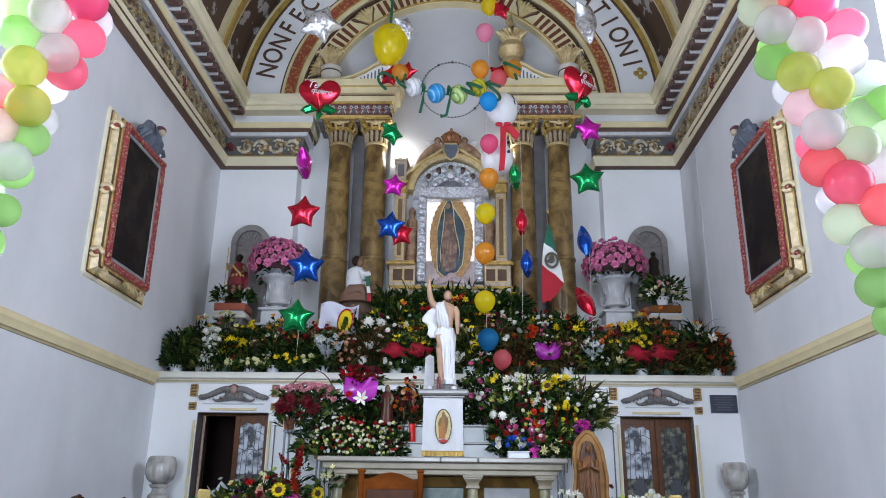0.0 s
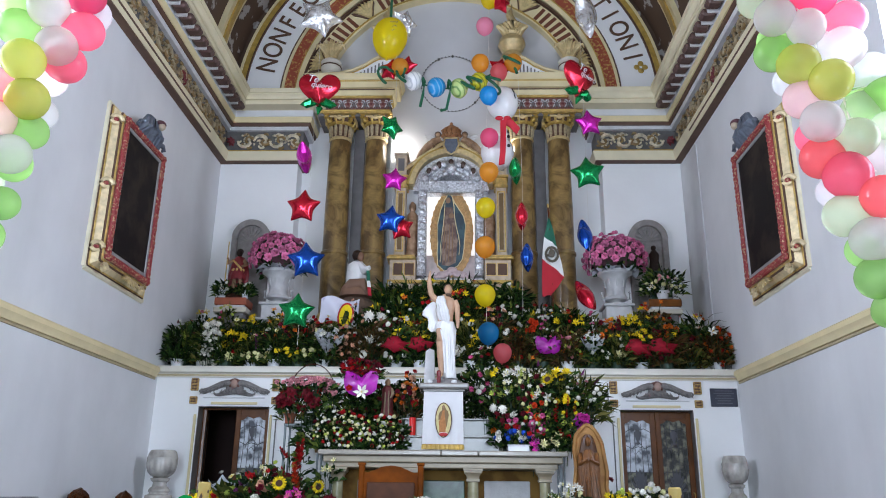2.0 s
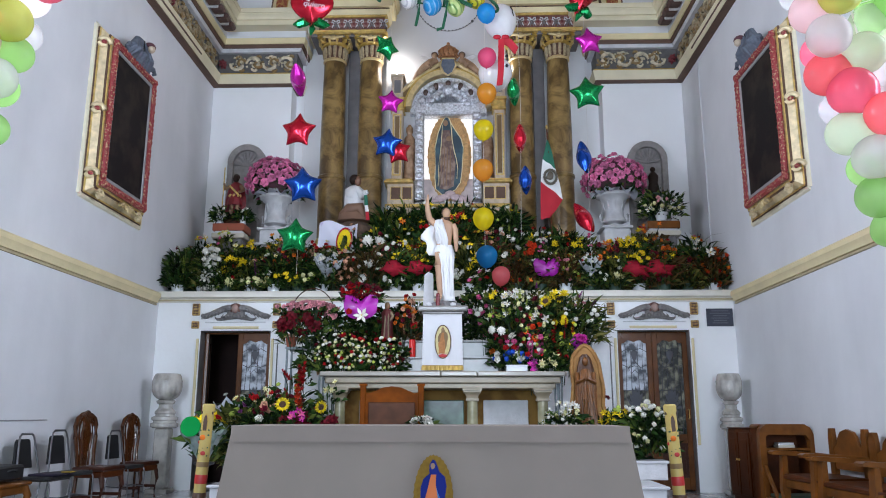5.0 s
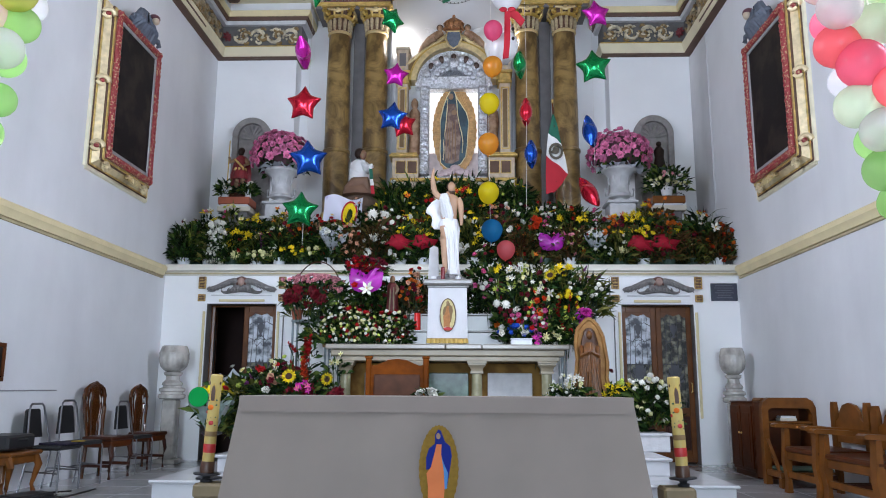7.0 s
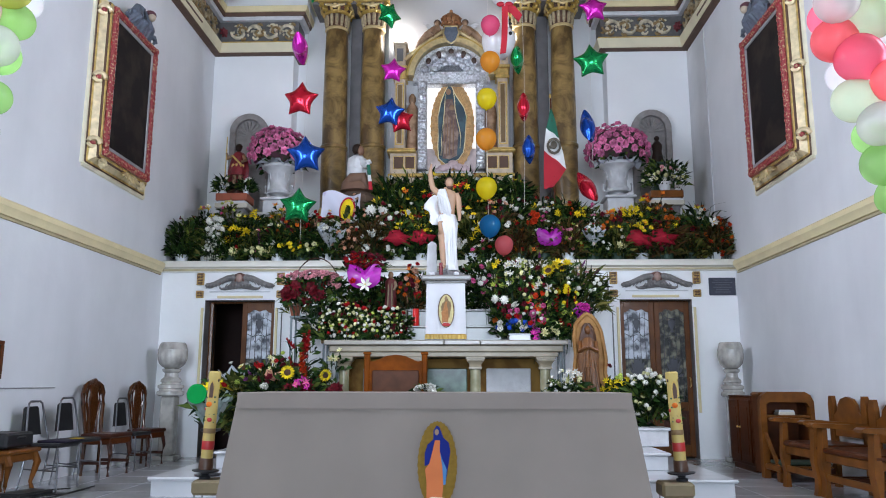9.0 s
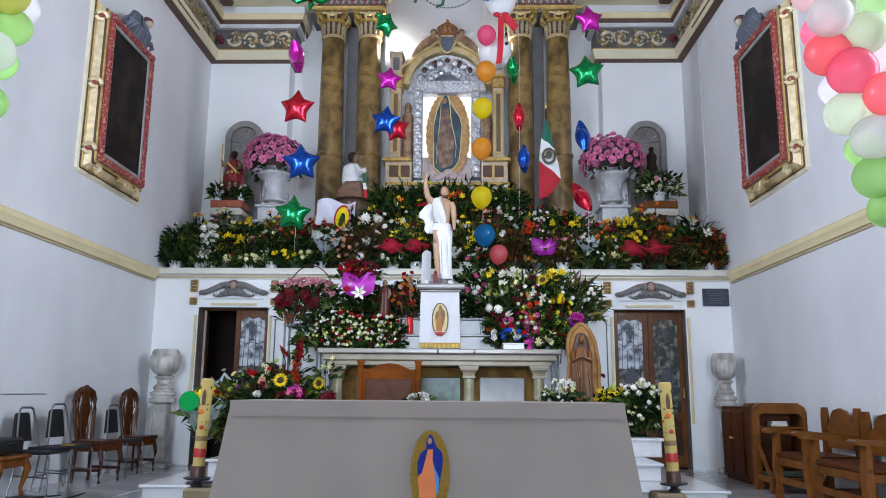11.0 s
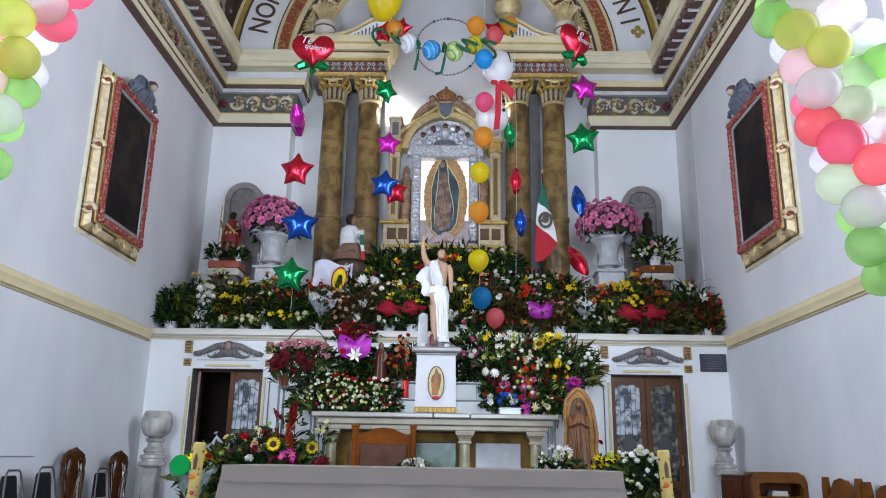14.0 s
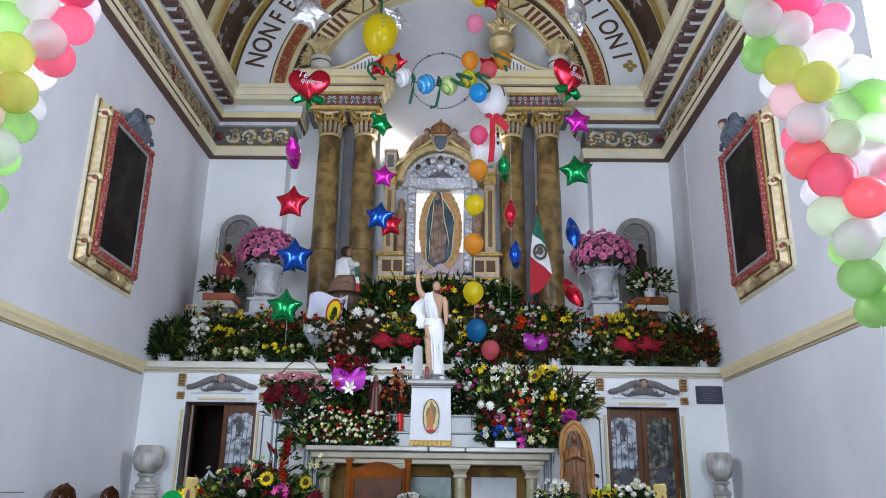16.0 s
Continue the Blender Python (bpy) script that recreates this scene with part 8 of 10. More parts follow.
# pink balls of flowers in the urns, with grey gauze
for k, (x, hh) in enumerate(((-2.72, .80), (2.70, .82))):
    r = random.Random(50 + k)
    ob = thing("urn_bouquet", "round pink carnation bouquet with grey gauze in the urn", "flowers", at(x, 11.8, LEDGE + 1.60), group="urn bouquets")
    me = foliage(r, .38, .36, .6, 170, (.08, .18), .03)
    me.materials.append(M_FOLIAGE)
    tagged(part("foliage", me, None, ob), kind="stuff")
    s, v, f, N_ = Shape(), [], [], 96
    for side in (0, 1):
        for q, (rr, dr, z0, dz) in enumerate(((.19, .0, .06, .0), (.24, .02, .12, .02), (.30, .035, .13, .045), (.335, .045, .10, .06))):
            for i in range(N_):
                a = 2 * math.pi * i / N_
                rad = rr + dr * math.sin(7 * a + k)
                v.append((rad * math.cos(a), rad * math.sin(a), z0 + dz * .7 * (math.sin(9 * a + .8 * q) + .5 * math.sin(14 * a + k)) + side * .006))
    for side in (0, 1):
        for q in range(3):
            for i in range(N_):
                j = (i + 1) % N_
                f.append(tuple(side * 4 * N_ + c for c in (q * N_ + i, q * N_ + j, (q + 1) * N_ + j, (q + 1) * N_ + i)))
    part("gauze", s.add(v, f), mat("grey_gauze", (.50, .52, .57), .7, vary=.2, alpha=.75), ob, "crumpled grey gauze collar")
    part("flower_core", Shape().ball((0, 0, .36), (.40, .36, .31), 20, 12), mat("dark_leafy_core", (.10, .035, .05), .8, second=(.03, .05, .018), scale=14, bump=.8, bump_scale=22), ob)
    me = bloom_mesh("carnation", "candy")
    for i in range(112):
        t = i / 112
        a = i * 2.39996
        zz = 1 - 1.25 * t
        q = math.sqrt(max(0, 1 - zz * zz))
        nrm = Vector((q * math.cos(a), q * math.sin(a), zz))
        p = Vector((nrm.x * .47, nrm.y * .42, .30 + nrm.z * .42)) * r.uniform(.93, 1.04)
        if nrm.z < 0:
            p.z = .30 + nrm.z * .55
        put(part("carnation", me, None, ob), Matrix.Translation(p) @ nrm.to_track_quat("Z", "Y").to_matrix().to_4x4() @ pose(0, 0, 0, 0, 0, r.uniform(0, 360)) @ Matrix.Scale(r.uniform(.058, .088), 4))

# by the small statues
arrangement(-3.57, 11.70, 3.966, .10, .09, .27, [("mum", "white", 5, .04)], "white flowers beside the small red statue", "white", M_FOLIAGE, 150, 501)
arrangement(-3.20, 11.70, 3.966, .10, .09, .25, [("rose", "white", 4, .04)], "white roses beside the small red statue", "white", M_FOLIAGE, 150, 502)
arrangement(3.38, 11.66, 3.97, .32, .15, .58, [("lily", "white", 5, .055, (-1, 1, .1, .5)), ("mum", "cream", 7, .035, (-1, 1, .05, .35)), ("mum", "rose", 4, .035, (-.6, .8, .2, .5))], "large white flower arrangement on the stacked boxes", "stone", M_FOLIAGE, 420, 503, ln=(.06, .16))

# wrapped bouquets: coloured paper cones with flowers
def wrapped(x, y, z, rx, col, blooms, label, seed, sc=1.0, rz=0.0):
    ob = thing("wrapped_bouquet", label, "bouquet", pose(x, y, z, rx, 0, rz) @ Matrix.Scale(sc, 4))
    s = Shape()
    n = 18
    v = []
    for side in (0, 1):
        for k in range(5):
            t = k / 4
            for i in range(n):
                a = 2 * math.pi * i / n
                rr = (.03 + .17 * t ** 1.3) * (1 + .13 * t * math.cos(i * 2.7)) - side * .006
                v.append((rr * math.cos(a), rr * math.sin(a), .30 * t + .05 * t * math.cos(i * 2.1)))
    f = []
    for side in (0, 1):
        for k in range(4):
            for i in range(n):
                j = (i + 1) % n
                q = tuple(side * 5 * n + c for c in (k * n + i, k * n + j, (k + 1) * n + j, (k + 1) * n + i))
                f.append(q if side == 0 else q[::-1])
    part("wrapping", s.add(v, f), col, ob, smooth=0)
    r = random.Random(seed)
    me = foliage(r, .14, .14, .42, 60, (.08, .2), .02)
    me.materials.append(M_FOLIAGE)
    tagged(part("foliage", me, None, ob), kind="stuff")
    for kind, color, cnt, rad in blooms:
        bm_ = bloom_mesh(kind, color)
        for i in range(cnt):
            a, q = r.uniform(0, 6.28), math.sqrt(r.random())
            nrm = Vector((math.cos(a) * q, math.sin(a) * q, 1))
            put(part(NAMES[kind], bm_, None, ob), Matrix.Translation((.17 * q * math.cos(a), .17 * q * math.sin(a), .36 + .08 * (1 - q))) @ nrm.to_track_quat("Z", "Y").to_matrix().to_4x4() @ Matrix.Scale(rad * r.uniform(.85, 1.15), 4))
    return ob


def paper_fan(ob, outline, wave, m, depth=.05):
    """Stiff folded wrapping: a spread sheet with an upright outline, pleats and thickness."""
    s, n, rings = Shape(), len(outline), 5
    v = []
    for side in (0, 1):
        v.append((0, depth * .9 + side * .006, -.02))
        for k in range(1, rings + 1):
            q = k / rings
            for i, (a, b) in enumerate(outline):
                v.append((a * q, depth * (1 - q * q) + wave * q * math.sin(i * 2.4) + side * .006, b * q))
    f, off = [], 1 + rings * n
    for side in (0, 1):
        o = side * off
        for i in range(n):
            jj = (i + 1) % n
            f.append((o, o + 1 + i, o + 1 + jj))
            for k in range(rings - 1):
                f.append((o + 1 + k * n + i, o + 1 + k * n + jj, o + 1 + (k + 1) * n + jj, o + 1 + (k + 1) * n + i))
    for i in range(n):
        a, b = 1 + (rings - 1) * n + i, 1 + (rings - 1) * n + (i + 1) % n
        f.append((a, b, b + off, a + off))
    return part("wrapping", s.add(v, f), m, ob, smooth=50)


def fan_blooms(ob, blooms, seed, w, z0, z1, y=.02, face=(0, -.7, .6)):
    r = random.Random(seed)
    for kind, color, cnt, rad in blooms:
        me = bloom_mesh(kind, color)
        for k in range(cnt):
            nrm = Vector(face) + Vector((r.uniform(-.4, .4), r.uniform(-.3, .2), r.uniform(-.3, .3)))
            put(part(NAMES[kind], me, None, ob), Matrix.Translation((r.uniform(-w, w), y + r.uniform(-.06, .06), r.uniform(z0, z1))) @ nrm.to_track_quat("Z", "Y").to_matrix().to_4x4() @ Matrix.Scale(rad * r.uniform(.85, 1.2), 4))


def butterfly(x, y, z, sc, blooms, label, seed):
    ob = thing("wrapped_bouquet", label, "bouquet", at(x, y, z) @ Matrix.Scale(sc, 4))
    wing = [(0, .10), (.05, .15), (.12, .185), (.19, .18), (.225, .12), (.215, .04), (.20, -.04), (.15, -.10), (.07, -.13), (0, -.12), (-.07, -.13), (-.15, -.10), (-.20, -.04), (-.215, .04), (-.225, .12), (-.19, .18), (-.12, .185), (-.05, .15)]
    paper_fan(ob, wing, .018, M_PINKCEL, -.06)
    fan_blooms(ob, blooms, seed, .24, .13, .34, .06)
    me = foliage(random.Random(seed), .2, .08, .32, 70, (.08, .18), .014)
    me.materials.append(M_FOLIAGE)
    put(tagged(part("foliage", me, None, ob), kind="stuff"), at(0, .08, 0))
    return ob


def open_paper(x, y, z, rz, sc, blooms, label, seed):
    ob = thing("wrapped_bouquet", label, "bouquet", at(x, y, z, rz) @ Matrix.Scale(sc, 4))
    sheet = [(.02, .13), (.09, .06), (.24, .02), (.17, -.06), (.19, -.12), (.06, -.09), (-.02, -.12), (-.10, -.07), (-.23, -.03), (-.15, .03), (-.12, .10)]
    paper_fan(ob, sheet, .03, M_REDPAPER, -.07)
    fan_blooms(ob, blooms, seed, .18, .10, .24, .05)
    me = foliage(random.Random(seed), .16, .06, .28, 60, (.08, .18), .014)
    me.materials.append(M_FOLIAGE)
    put(tagged(part("foliage", me, None, ob), kind="stuff"), at(0, .08, 0))
    return ob


bf = butterfly(-1.02, 9.72, 2.34, 1.0, [("rose", "red", 16, .036), ("rose", "maroon", 44, .036)], "red rose bouquet in wide shiny magenta cellophane", 61)
put(part("lily", bloom_mesh("lily", "white"), None, bf), pose(.03, -.10, -.10, 80, 0, 0) @ Matrix.Scale(.10, 4))
put(part("rose", bloom_mesh("rose", "red"), None, bf), pose(-.13, -.09, -.05, 75, 0, 0) @ Matrix.Scale(.05, 4))
butterfly(1.50, 10.92, 3.08, .85, [("carnation", "pink", 5, .03), ("mum", "white", 5, .03)], "bouquet in magenta cellophane on the ledge", 62)
open_paper(-.70, 10.92, 3.10, 4, 1.0, [("daisy", "yellow", 6, .04)], "yellow bouquet in open crimson paper on the ledge", 63)
open_paper(-.36, 10.90, 3.10, -6, .95, [("daisy", "yellow", 5, .04)], "yellow bouquet in open crimson paper on the ledge", 64)
open_paper(2.78, 10.92, 3.08, 4, 1.05, [("daisy", "yellow", 5, .05)], "yellow bouquet in open crimson paper on the ledge", 65)
open_paper(3.10, 10.90, 3.09, -6, 1.0, [("carnation", "maroon", 6, .035)], "dark red bouquet in open crimson paper", 66)
wrapped(-1.72, 10.98, 2.95, 35, M_CLEARCEL, [("rose", "white", 7, .04)], "white roses in silvery cellophane", 67, 1.0, 20)
wrapped(2.12, 11.0, 2.98, 38, M_CLEARCEL, [("mum", "white", 8, .03), ("carnation", "red", 2, .03)], "small white flowers in clear cellophane", 68, .8)

# ---- flowers on and beside the high altar ----
HEDGE = [("mum", "white", 10, .027), ("mum", "cream", 12, .026), ("mum", "lime", 4, .022), ("rose", "red", 5, .032), ("rose", "maroon", 6, .032)]
arrangement(-1.28, 9.92, 1.53, .33, .16, .50, HEDGE, "low hedge of white and red buds on the altar", "white", M_FOLIAGE, 900, 601, ln=(.05, .11), wd=.02, dense=2.0)
arrangement(-.72, 9.88, 1.53, .30, .16, .44, HEDGE, "low hedge of white and red buds on the altar", "white", M_FOLIAGE, 800, 602, ln=(.05, .11), wd=.02, dense=2.0)
arrangement(-1.55, 10.1, 1.53, .3, .2, .66, [("rose", "white", 9, .036), ("mum", "lime", 8, .034), ("carnation", "peach", 6, .034)], "mixed white and lime arrangement beside the altar", "basket", M_FOLIAGE, 480, 603, ln=(.07, .17), wd=.024, dense=.8)
arrangement(-1.15, 10.3, 1.75, .4, .2, .6, [("carnation", "maroon", 10, .036), ("rose", "rose", 8, .034)], "dark foliage with maroon flowers behind the altar", None, M_FOLIAGE, 512, 604, ln=(.07, .17), wd=.024, dense=.8)
pk_ = arrangement(-1.72, 10.15, 2.12, .36, .2, .36, [("carnation", "rose", 34, .034, (-1, 1, .72, 1.0)), ("carnation", "red", 16, .05, (-1, .35, .0, .5)), ("carnation", "maroon", 8, .045, (-1, .5, .0, .5)), ("rose", "rose", 7, .032, (.3, 1, .2, .7))], "basket of pale pink carnations with a tall handle", "basket", M_FOLIAGE, 320, 605, name="flower_basket")
part("basket_handle", Shape().tube([(-.32 * math.cos(radians(a)), 0, .1 + .46 * math.sin(radians(a))) for a in range(0, 181, 12)], .008, 6), M_WOODDK, pk_)
arrangement(-.42, 10.35, 1.98, .30, .16, .62, [("carnation", "peach", 6, .036), ("lily", "orange", 3, .06, (-1, .2, .6, 1)), ("rose", "maroon", 6, .035), ("carnation", "red", 4, .035), ("rose", "white", 3, .035)], "peach and orange flowers behind the gradine", None, M_FOLIAGE, 620, 606, ln=(.06, .15), wd=.024, dense=.8)
arrangement(-.95, 10.45, 1.90, .36, .14, .62, [("rose", "maroon", 5, .035), ("rose", "white", 3, .035)], "dark leafy bank behind the magenta bouquet", None, M_FOLIAGE, 620, 616, ln=(.06, .16), wd=.026, dense=.7)
arrangement(.58, 10.35, 1.90, .34, .15, 1.02, [("lily", "white", 6, .05, (-1, .6, .75, 1)), ("rose", "white", 5, .04), ("carnation", "pink", 5, .036), ("mum", "maroon", 6, .035), ("carnation", "red", 3, .035)], "dark mixed flowers behind the gradine", None, M_FOLIAGE, 980, 607, ln=(.06, .16), wd=.026, dense=.8)
arrangement(1.15, 10.5, 1.95, .5, .14, .95, [("lily", "cream", 5, .05, (-1, 1, .5, 1)), ("carnation", "maroon", 6, .04), ("spike", "purple", 3, .05, (-.5, .6, .5, .9)), ("lily", "orange", 3, .05, (-.2, .9, .5, 1))], "tall leafy bank of mixed flowers against the ledge", None, M_FOLIAGE2, 760, 617, ln=(.09, .24), wd=.02, dense=.7)
arrangement(.98, 9.95, 1.53, .34, .2, .62, [("carnation", "red", 6, .036), ("mum", "white", 6, .035), ("carnation", "orange", 3, .04), ("mum", "blue", 7, .04, (-.6, .5, .1, .45)), ("rose", "white", 5, .035, (-.6, .6, .1, .5))], "mixed arrangement with blue and white flowers on the altar", "white", M_FOLIAGE, 512, 608, ln=(.07, .17), wd=.024, dense=.8)
arrangement(1.0, 10.15, 1.95, .34, .2, .66, [("lily", "white", 10, .065, (-1, .9, .3, 1)), ("mum", "lime", 7, .045, (-1, .3, .3, .9)), ("sunflower", "yellow", 1, .07, (-1, -.8, .9, 1))], "white lily and lime green arrangement", None, M_FOLIAGE2, 448, 609, ln=(.07, .17), wd=.024, dense=.8)
arrangement(1.45, 10.05, 1.9, .36, .22, .72, [("sunflower", "yellow", 2, .08, (-.3, .4, .75, 1)), ("carnation", "orange", 5, .055, (-1, -.3, .1, .55)), ("rose", "maroon", 5, .045), ("mum", "white", 5, .035), ("daisy", "yellow", 3, .05, (.1, .5, .2, .45)), ("spike", "red", 1, .06, (-.1, .1, .2, .4))], "sunflower and orange carnation arrangement", None, M_FOLIAGE, 512, 610, ln=(.07, .17), wd=.024, dense=.8)
arrangement(1.75, 10.15, 1.85, .34, .2, .74, [("carnation", "rose", 5, .035), ("daisy", "white", 6, .035), ("spike", "purple", 3, .04)], "feathery green arrangement with small pale flowers", None, M_FOLIAGE2, 512, 611, ln=(.14, .36))
arrangement(1.32, 9.9, 1.53, .3, .2, .5, [("carnation", "pink", 6, .05, (-1, .1, .3, .9)), ("lily", "cream", 3, .065, (0, .6, .1, .4)), ("rose", "red", 5, .04), ("rose", "pink", 2, .06, (-.8, -.5, .1, .3))], "pink, red and white arrangement on the altar", "white", M_FOLIAGE, 448, 612, ln=(.07, .17), wd=.024, dense=.8)
for x, y, h, w in ((-1.80, 10.2, 1.55, .24), (1.72, 10.15, 1.6, .24), (-1.15, 10.4, 1.5, .3), (1.2, 10.4, 1.55, .4)):
    o = thing("plant_stand", "dark iron plant stand holding flowers beside the altar", "stand", at(x, y, .34), group="plant stands")
    part("top", Shape().box(-w, -.16, h - .03, w, .16, h, .005), M_GREYMETAL, o)
    for a in (-1, 1):
        for b in (-1, 1):
            part("leg", Shape().box(a * (w - .02) - .012, b * .14 - .012, 0, a * (w - .02) + .012, b * .14 + .012, h - .03), M_GREYMETAL, o)

# floor arrangements west of the altar
arrangement(-1.95, 9.55, .34, .34, .22, .95, [("lily", "cream", 3, .05), ("rose", "maroon", 7, .04)], "tall leafy arrangement with cream lilies and dark roses", "green", M_FOLIAGE, 620, 701, ln=(.14, .34), wd=.03)
arrangement(-1.55, 9.35, .34, .28, .2, .82, [("rose", "maroon", 8, .045), ("carnation", "maroon", 6, .04)], "dark red rose arrangement by the altar", "green", M_FOLIAGE, 620, 702, wd=.028)
arrangement(-2.45, 9.7, .34, .32, .2, .86, [("mum", "lime", 6, .04), ("daisy", "cream", 5, .04), ("carnation", "purple", 4, .04)], "leafy green arrangement in front of the door", "green", M_FOLIAGE2, 620, 703, ln=(.14, .34), wd=.03)
arrangement(-1.95, 10.1, .34, .25, .2, 1.25, [("spike", "red", 2, .085, (-.6, .6, .5, 1)), ("mum", "lime", 4, .04)], "tall red gladiolus stems beside the stand", "green", M_FOLIAGE, 240, 704, ln=(.18, .45), wd=.014)
arrangement(-2.75, 10.2, .34, .22, .16, .80, [("rose", "white", 4, .05)], "dark green plant beside the open door", "green", M_FOLIAGE, 420, 705, wd=.03)
wrapped(-2.62, 9.85, .80, -14, M_CLEARCEL, [("rose", "white", 2, .04)], "white bouquet in stiff white paper by the door", 71, 1.15, 30)
# east of the altar
arrangement(1.38, 8.8, .34, .24, .18, .80, [("lily", "white", 5, .045), ("mum", "white", 12, .022)], "white lilies in front of the cedar carving", "green", M_FOLIAGE, 420, 711, wd=.022)
arrangement(2.05, 8.95, .34, .26, .2, .78, [("lily", "yellow", 3, .05), ("mum", "white", 4, .035), ("carnation", "maroon", 3, .035)], "yellow lily arrangement on the altar steps", "green", M_FOLIAGE, 460, 712, wd=.022)
arrangement(2.32, 8.7, .53, .24, .18, .60, [("mum", "white", 6, .032), ("mum", "cream", 6, .03)], "white rose arrangement in a white box", None, M_FOLIAGE, 460, 713, wd=.022)
arrangement(1.95, 9.5, .34, .24, .18, .95, [("carnation", "maroon", 4, .04), ("daisy", "cream", 4, .04)], "dark leafy plant behind the carving", "green", M_FOLIAGE, 240, 714)
wrapped(1.70, 9.42, 1.72, 15, M_PINKCEL, [("carnation", "pink", 9, .05)], "pink bouquet in magenta cellophane above the carving", 72, .6)
pl = thing("planter_box", "white painted wooden planter box", "planter", at(2.28, 8.72, .34))
part("box", Shape().box(-.19, -.16, 0, .19, .16, .19, .008).box(-.21, -.18, .17, .21, .18, .20, .006), M_LIGHTSTONE, pl)
# front bouquet with a green disc by the candle
bs = thing("bouquet_stand", "slim dark iron stand under the wrapped bouquet", "stand", at(-2.08, 7.22, .17))
part("pole", Shape().tube([(0, 0, .02), (0, 0, .40)], .014, 8), M_IRON, bs)
part("dish", Shape().lathe([(.02, .38), (.09, .40), (.095, .42), (.03, .42)], 16), M_IRON, bs)
part("foot", Shape().lathe([(.12, 0), (.12, .015), (.02, .03)], 16), M_IRON, bs)
M_GREYCEL = mat("grey_green_cellophane", (0.22, 0.28, 0.26), 0.3, vary=0.4, scale=18, coat=0.4)
wrapped(-2.08, 7.2, .56, 6, M_GREYCEL, [("daisy", "yellow", 7, .06), ("lily", "yellow", 3, .07), ("rose", "red", 2, .045)], "yellow flower bouquet in silvery cellophane on the step", 73, 1.05)
solid("green_fan", Shape().prism([(0.088 * math.cos(radians(a)), .088 * math.sin(radians(a))) for a in range(0, 360, 12)], -.008, .008), mat("green_card", (.003, .25, .05), .8, spec=.1), "round bright green card disc among yellow flowers", "card", at(-2.12, 6.92, .91))

arrangement(-1.98, 10.1, 1.89, .13, .1, .34, [("daisy", "cream", 3, .035), ("carnation", "peach", 3, .03)], "small green plant in a terracotta pot on a stand", "terra", M_FOLIAGE2, 120, 731)
arrangement(-.15, 8.62, .82, .13, .08, .14, [("rose", "white", 6, .05)], "white roses lying before the green altar panel", None, M_FOLIAGE, 60, 732)
solid("flower_stool", Shape().box(-.16, -.12, 0, .16, .12, .03, .008).box(-.14, -.1, -.44, -.11, .1, 0).box(.11, -.1, -.44, .14, .1, 0), M_WOODDK, "small dark wooden stool below white roses", "stool", at(-.15, 8.64, .785))


# ---- single clusters of blooms standing out of the leaves ----
def bunch(x, y, z, w, h, blooms, label, leaf=None):
    r = random.Random(label + "%.2f" % x)
    ob = thing("flower_bunch", label, "flowers", at(x, y, z), group="flower bunches")
    n = max(24, int(2100 * (w + .06) * (h + .06)))
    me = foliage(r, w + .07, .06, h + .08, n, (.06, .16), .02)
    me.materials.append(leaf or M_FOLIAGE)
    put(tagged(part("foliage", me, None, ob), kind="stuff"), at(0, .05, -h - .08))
    stems = Shape()
    for kind, color, cnt, rad in blooms:
        me = bloom_mesh(kind, color)
        for k in range(cnt if cnt == 1 or kind != "lily" else int(cnt * 1.5)):
            a, q = r.uniform(0, 6.283), math.sqrt(r.random())
            if cnt == 1:
                q = 0
            px, pz, py = 1.2 * w * q * math.cos(a), 1.2 * h * q * math.sin(a), r.uniform(-.06, .05)
            if kind == "spike":
                nrm = Vector((r.uniform(-.2, .2), -.25, 1))
                pz -= rad * .9
            else:
                nrm = Vector((r.uniform(-.5, .5), -.9, r.uniform(-.1, .6)))
            m = Matrix.Translation((px, py, pz)) @ nrm.to_track_quat("Z", "Y").to_matrix().to_4x4() @ pose(0, 0, 0, 0, 0, r.uniform(0, 360)) @ Matrix.Scale(rad * r.uniform(.85, 1.15), 4)
            m = m @ Matrix.Scale({"lily": .62, "daisy": .8, "mum": .9}.get(kind, 1.0), 4)
            put(part(NAMES[kind], me, None, ob), m)
            stems.tube([(px, py + .015, pz), (px * .8, py + .06, pz - .10), (px * .6, py + .10, pz - .22 - h)], .004, 4)
    part("stem", stems, M_STEM, ob)
    return ob


bunch(-3.78, 11.00, 3.10, 0.09, 0.21, [("spike", "lime", 5, 0.06)], "pale green flower spikes in a ledge pot")
bunch(-3.38, 10.95, 3.37, 0.11, 0.03, [("mum", "white", 3, 0.075)], "two large white chrysanthemum heads on a flower tower")
bunch(-3.38, 10.93, 3.21, 0.12, 0.08, [("mum", "white", 13, 0.042)], "rows of white chrysanthemum heads on a flower tower")
bunch(-3.42, 10.90, 2.98, 0.15, 0.06, [("mum", "white", 20, 0.028)], "cloud of tiny white flowers at the tower foot")
bunch(-3.03, 11.00, 3.23, 0.14, 0.06, [("lily", "yellow", 5, 0.085)], "cluster of yellow lilies on the ledge")
bunch(-2.98, 11.20, 3.48, 0.11, 0.06, [("lily", "yellow", 3, 0.07)], "yellow lilies with curling leaves")
bunch(-2.73, 11.00, 3.15, 0.05, 0.14, [("spike", "purple", 4, 0.05)], "purple gladiolus stems among leaves")
bunch(-3.12, 10.92, 2.91, 0.03, 0.02, [("mum", "cream", 1, 0.085)], "single large cream chrysanthemum")
bunch(-2.74, 10.92, 2.93, 0.16, 0.04, [("mum", "cream", 7, 0.055)], "row of pale yellow chrysanthemums in a ledge pot")
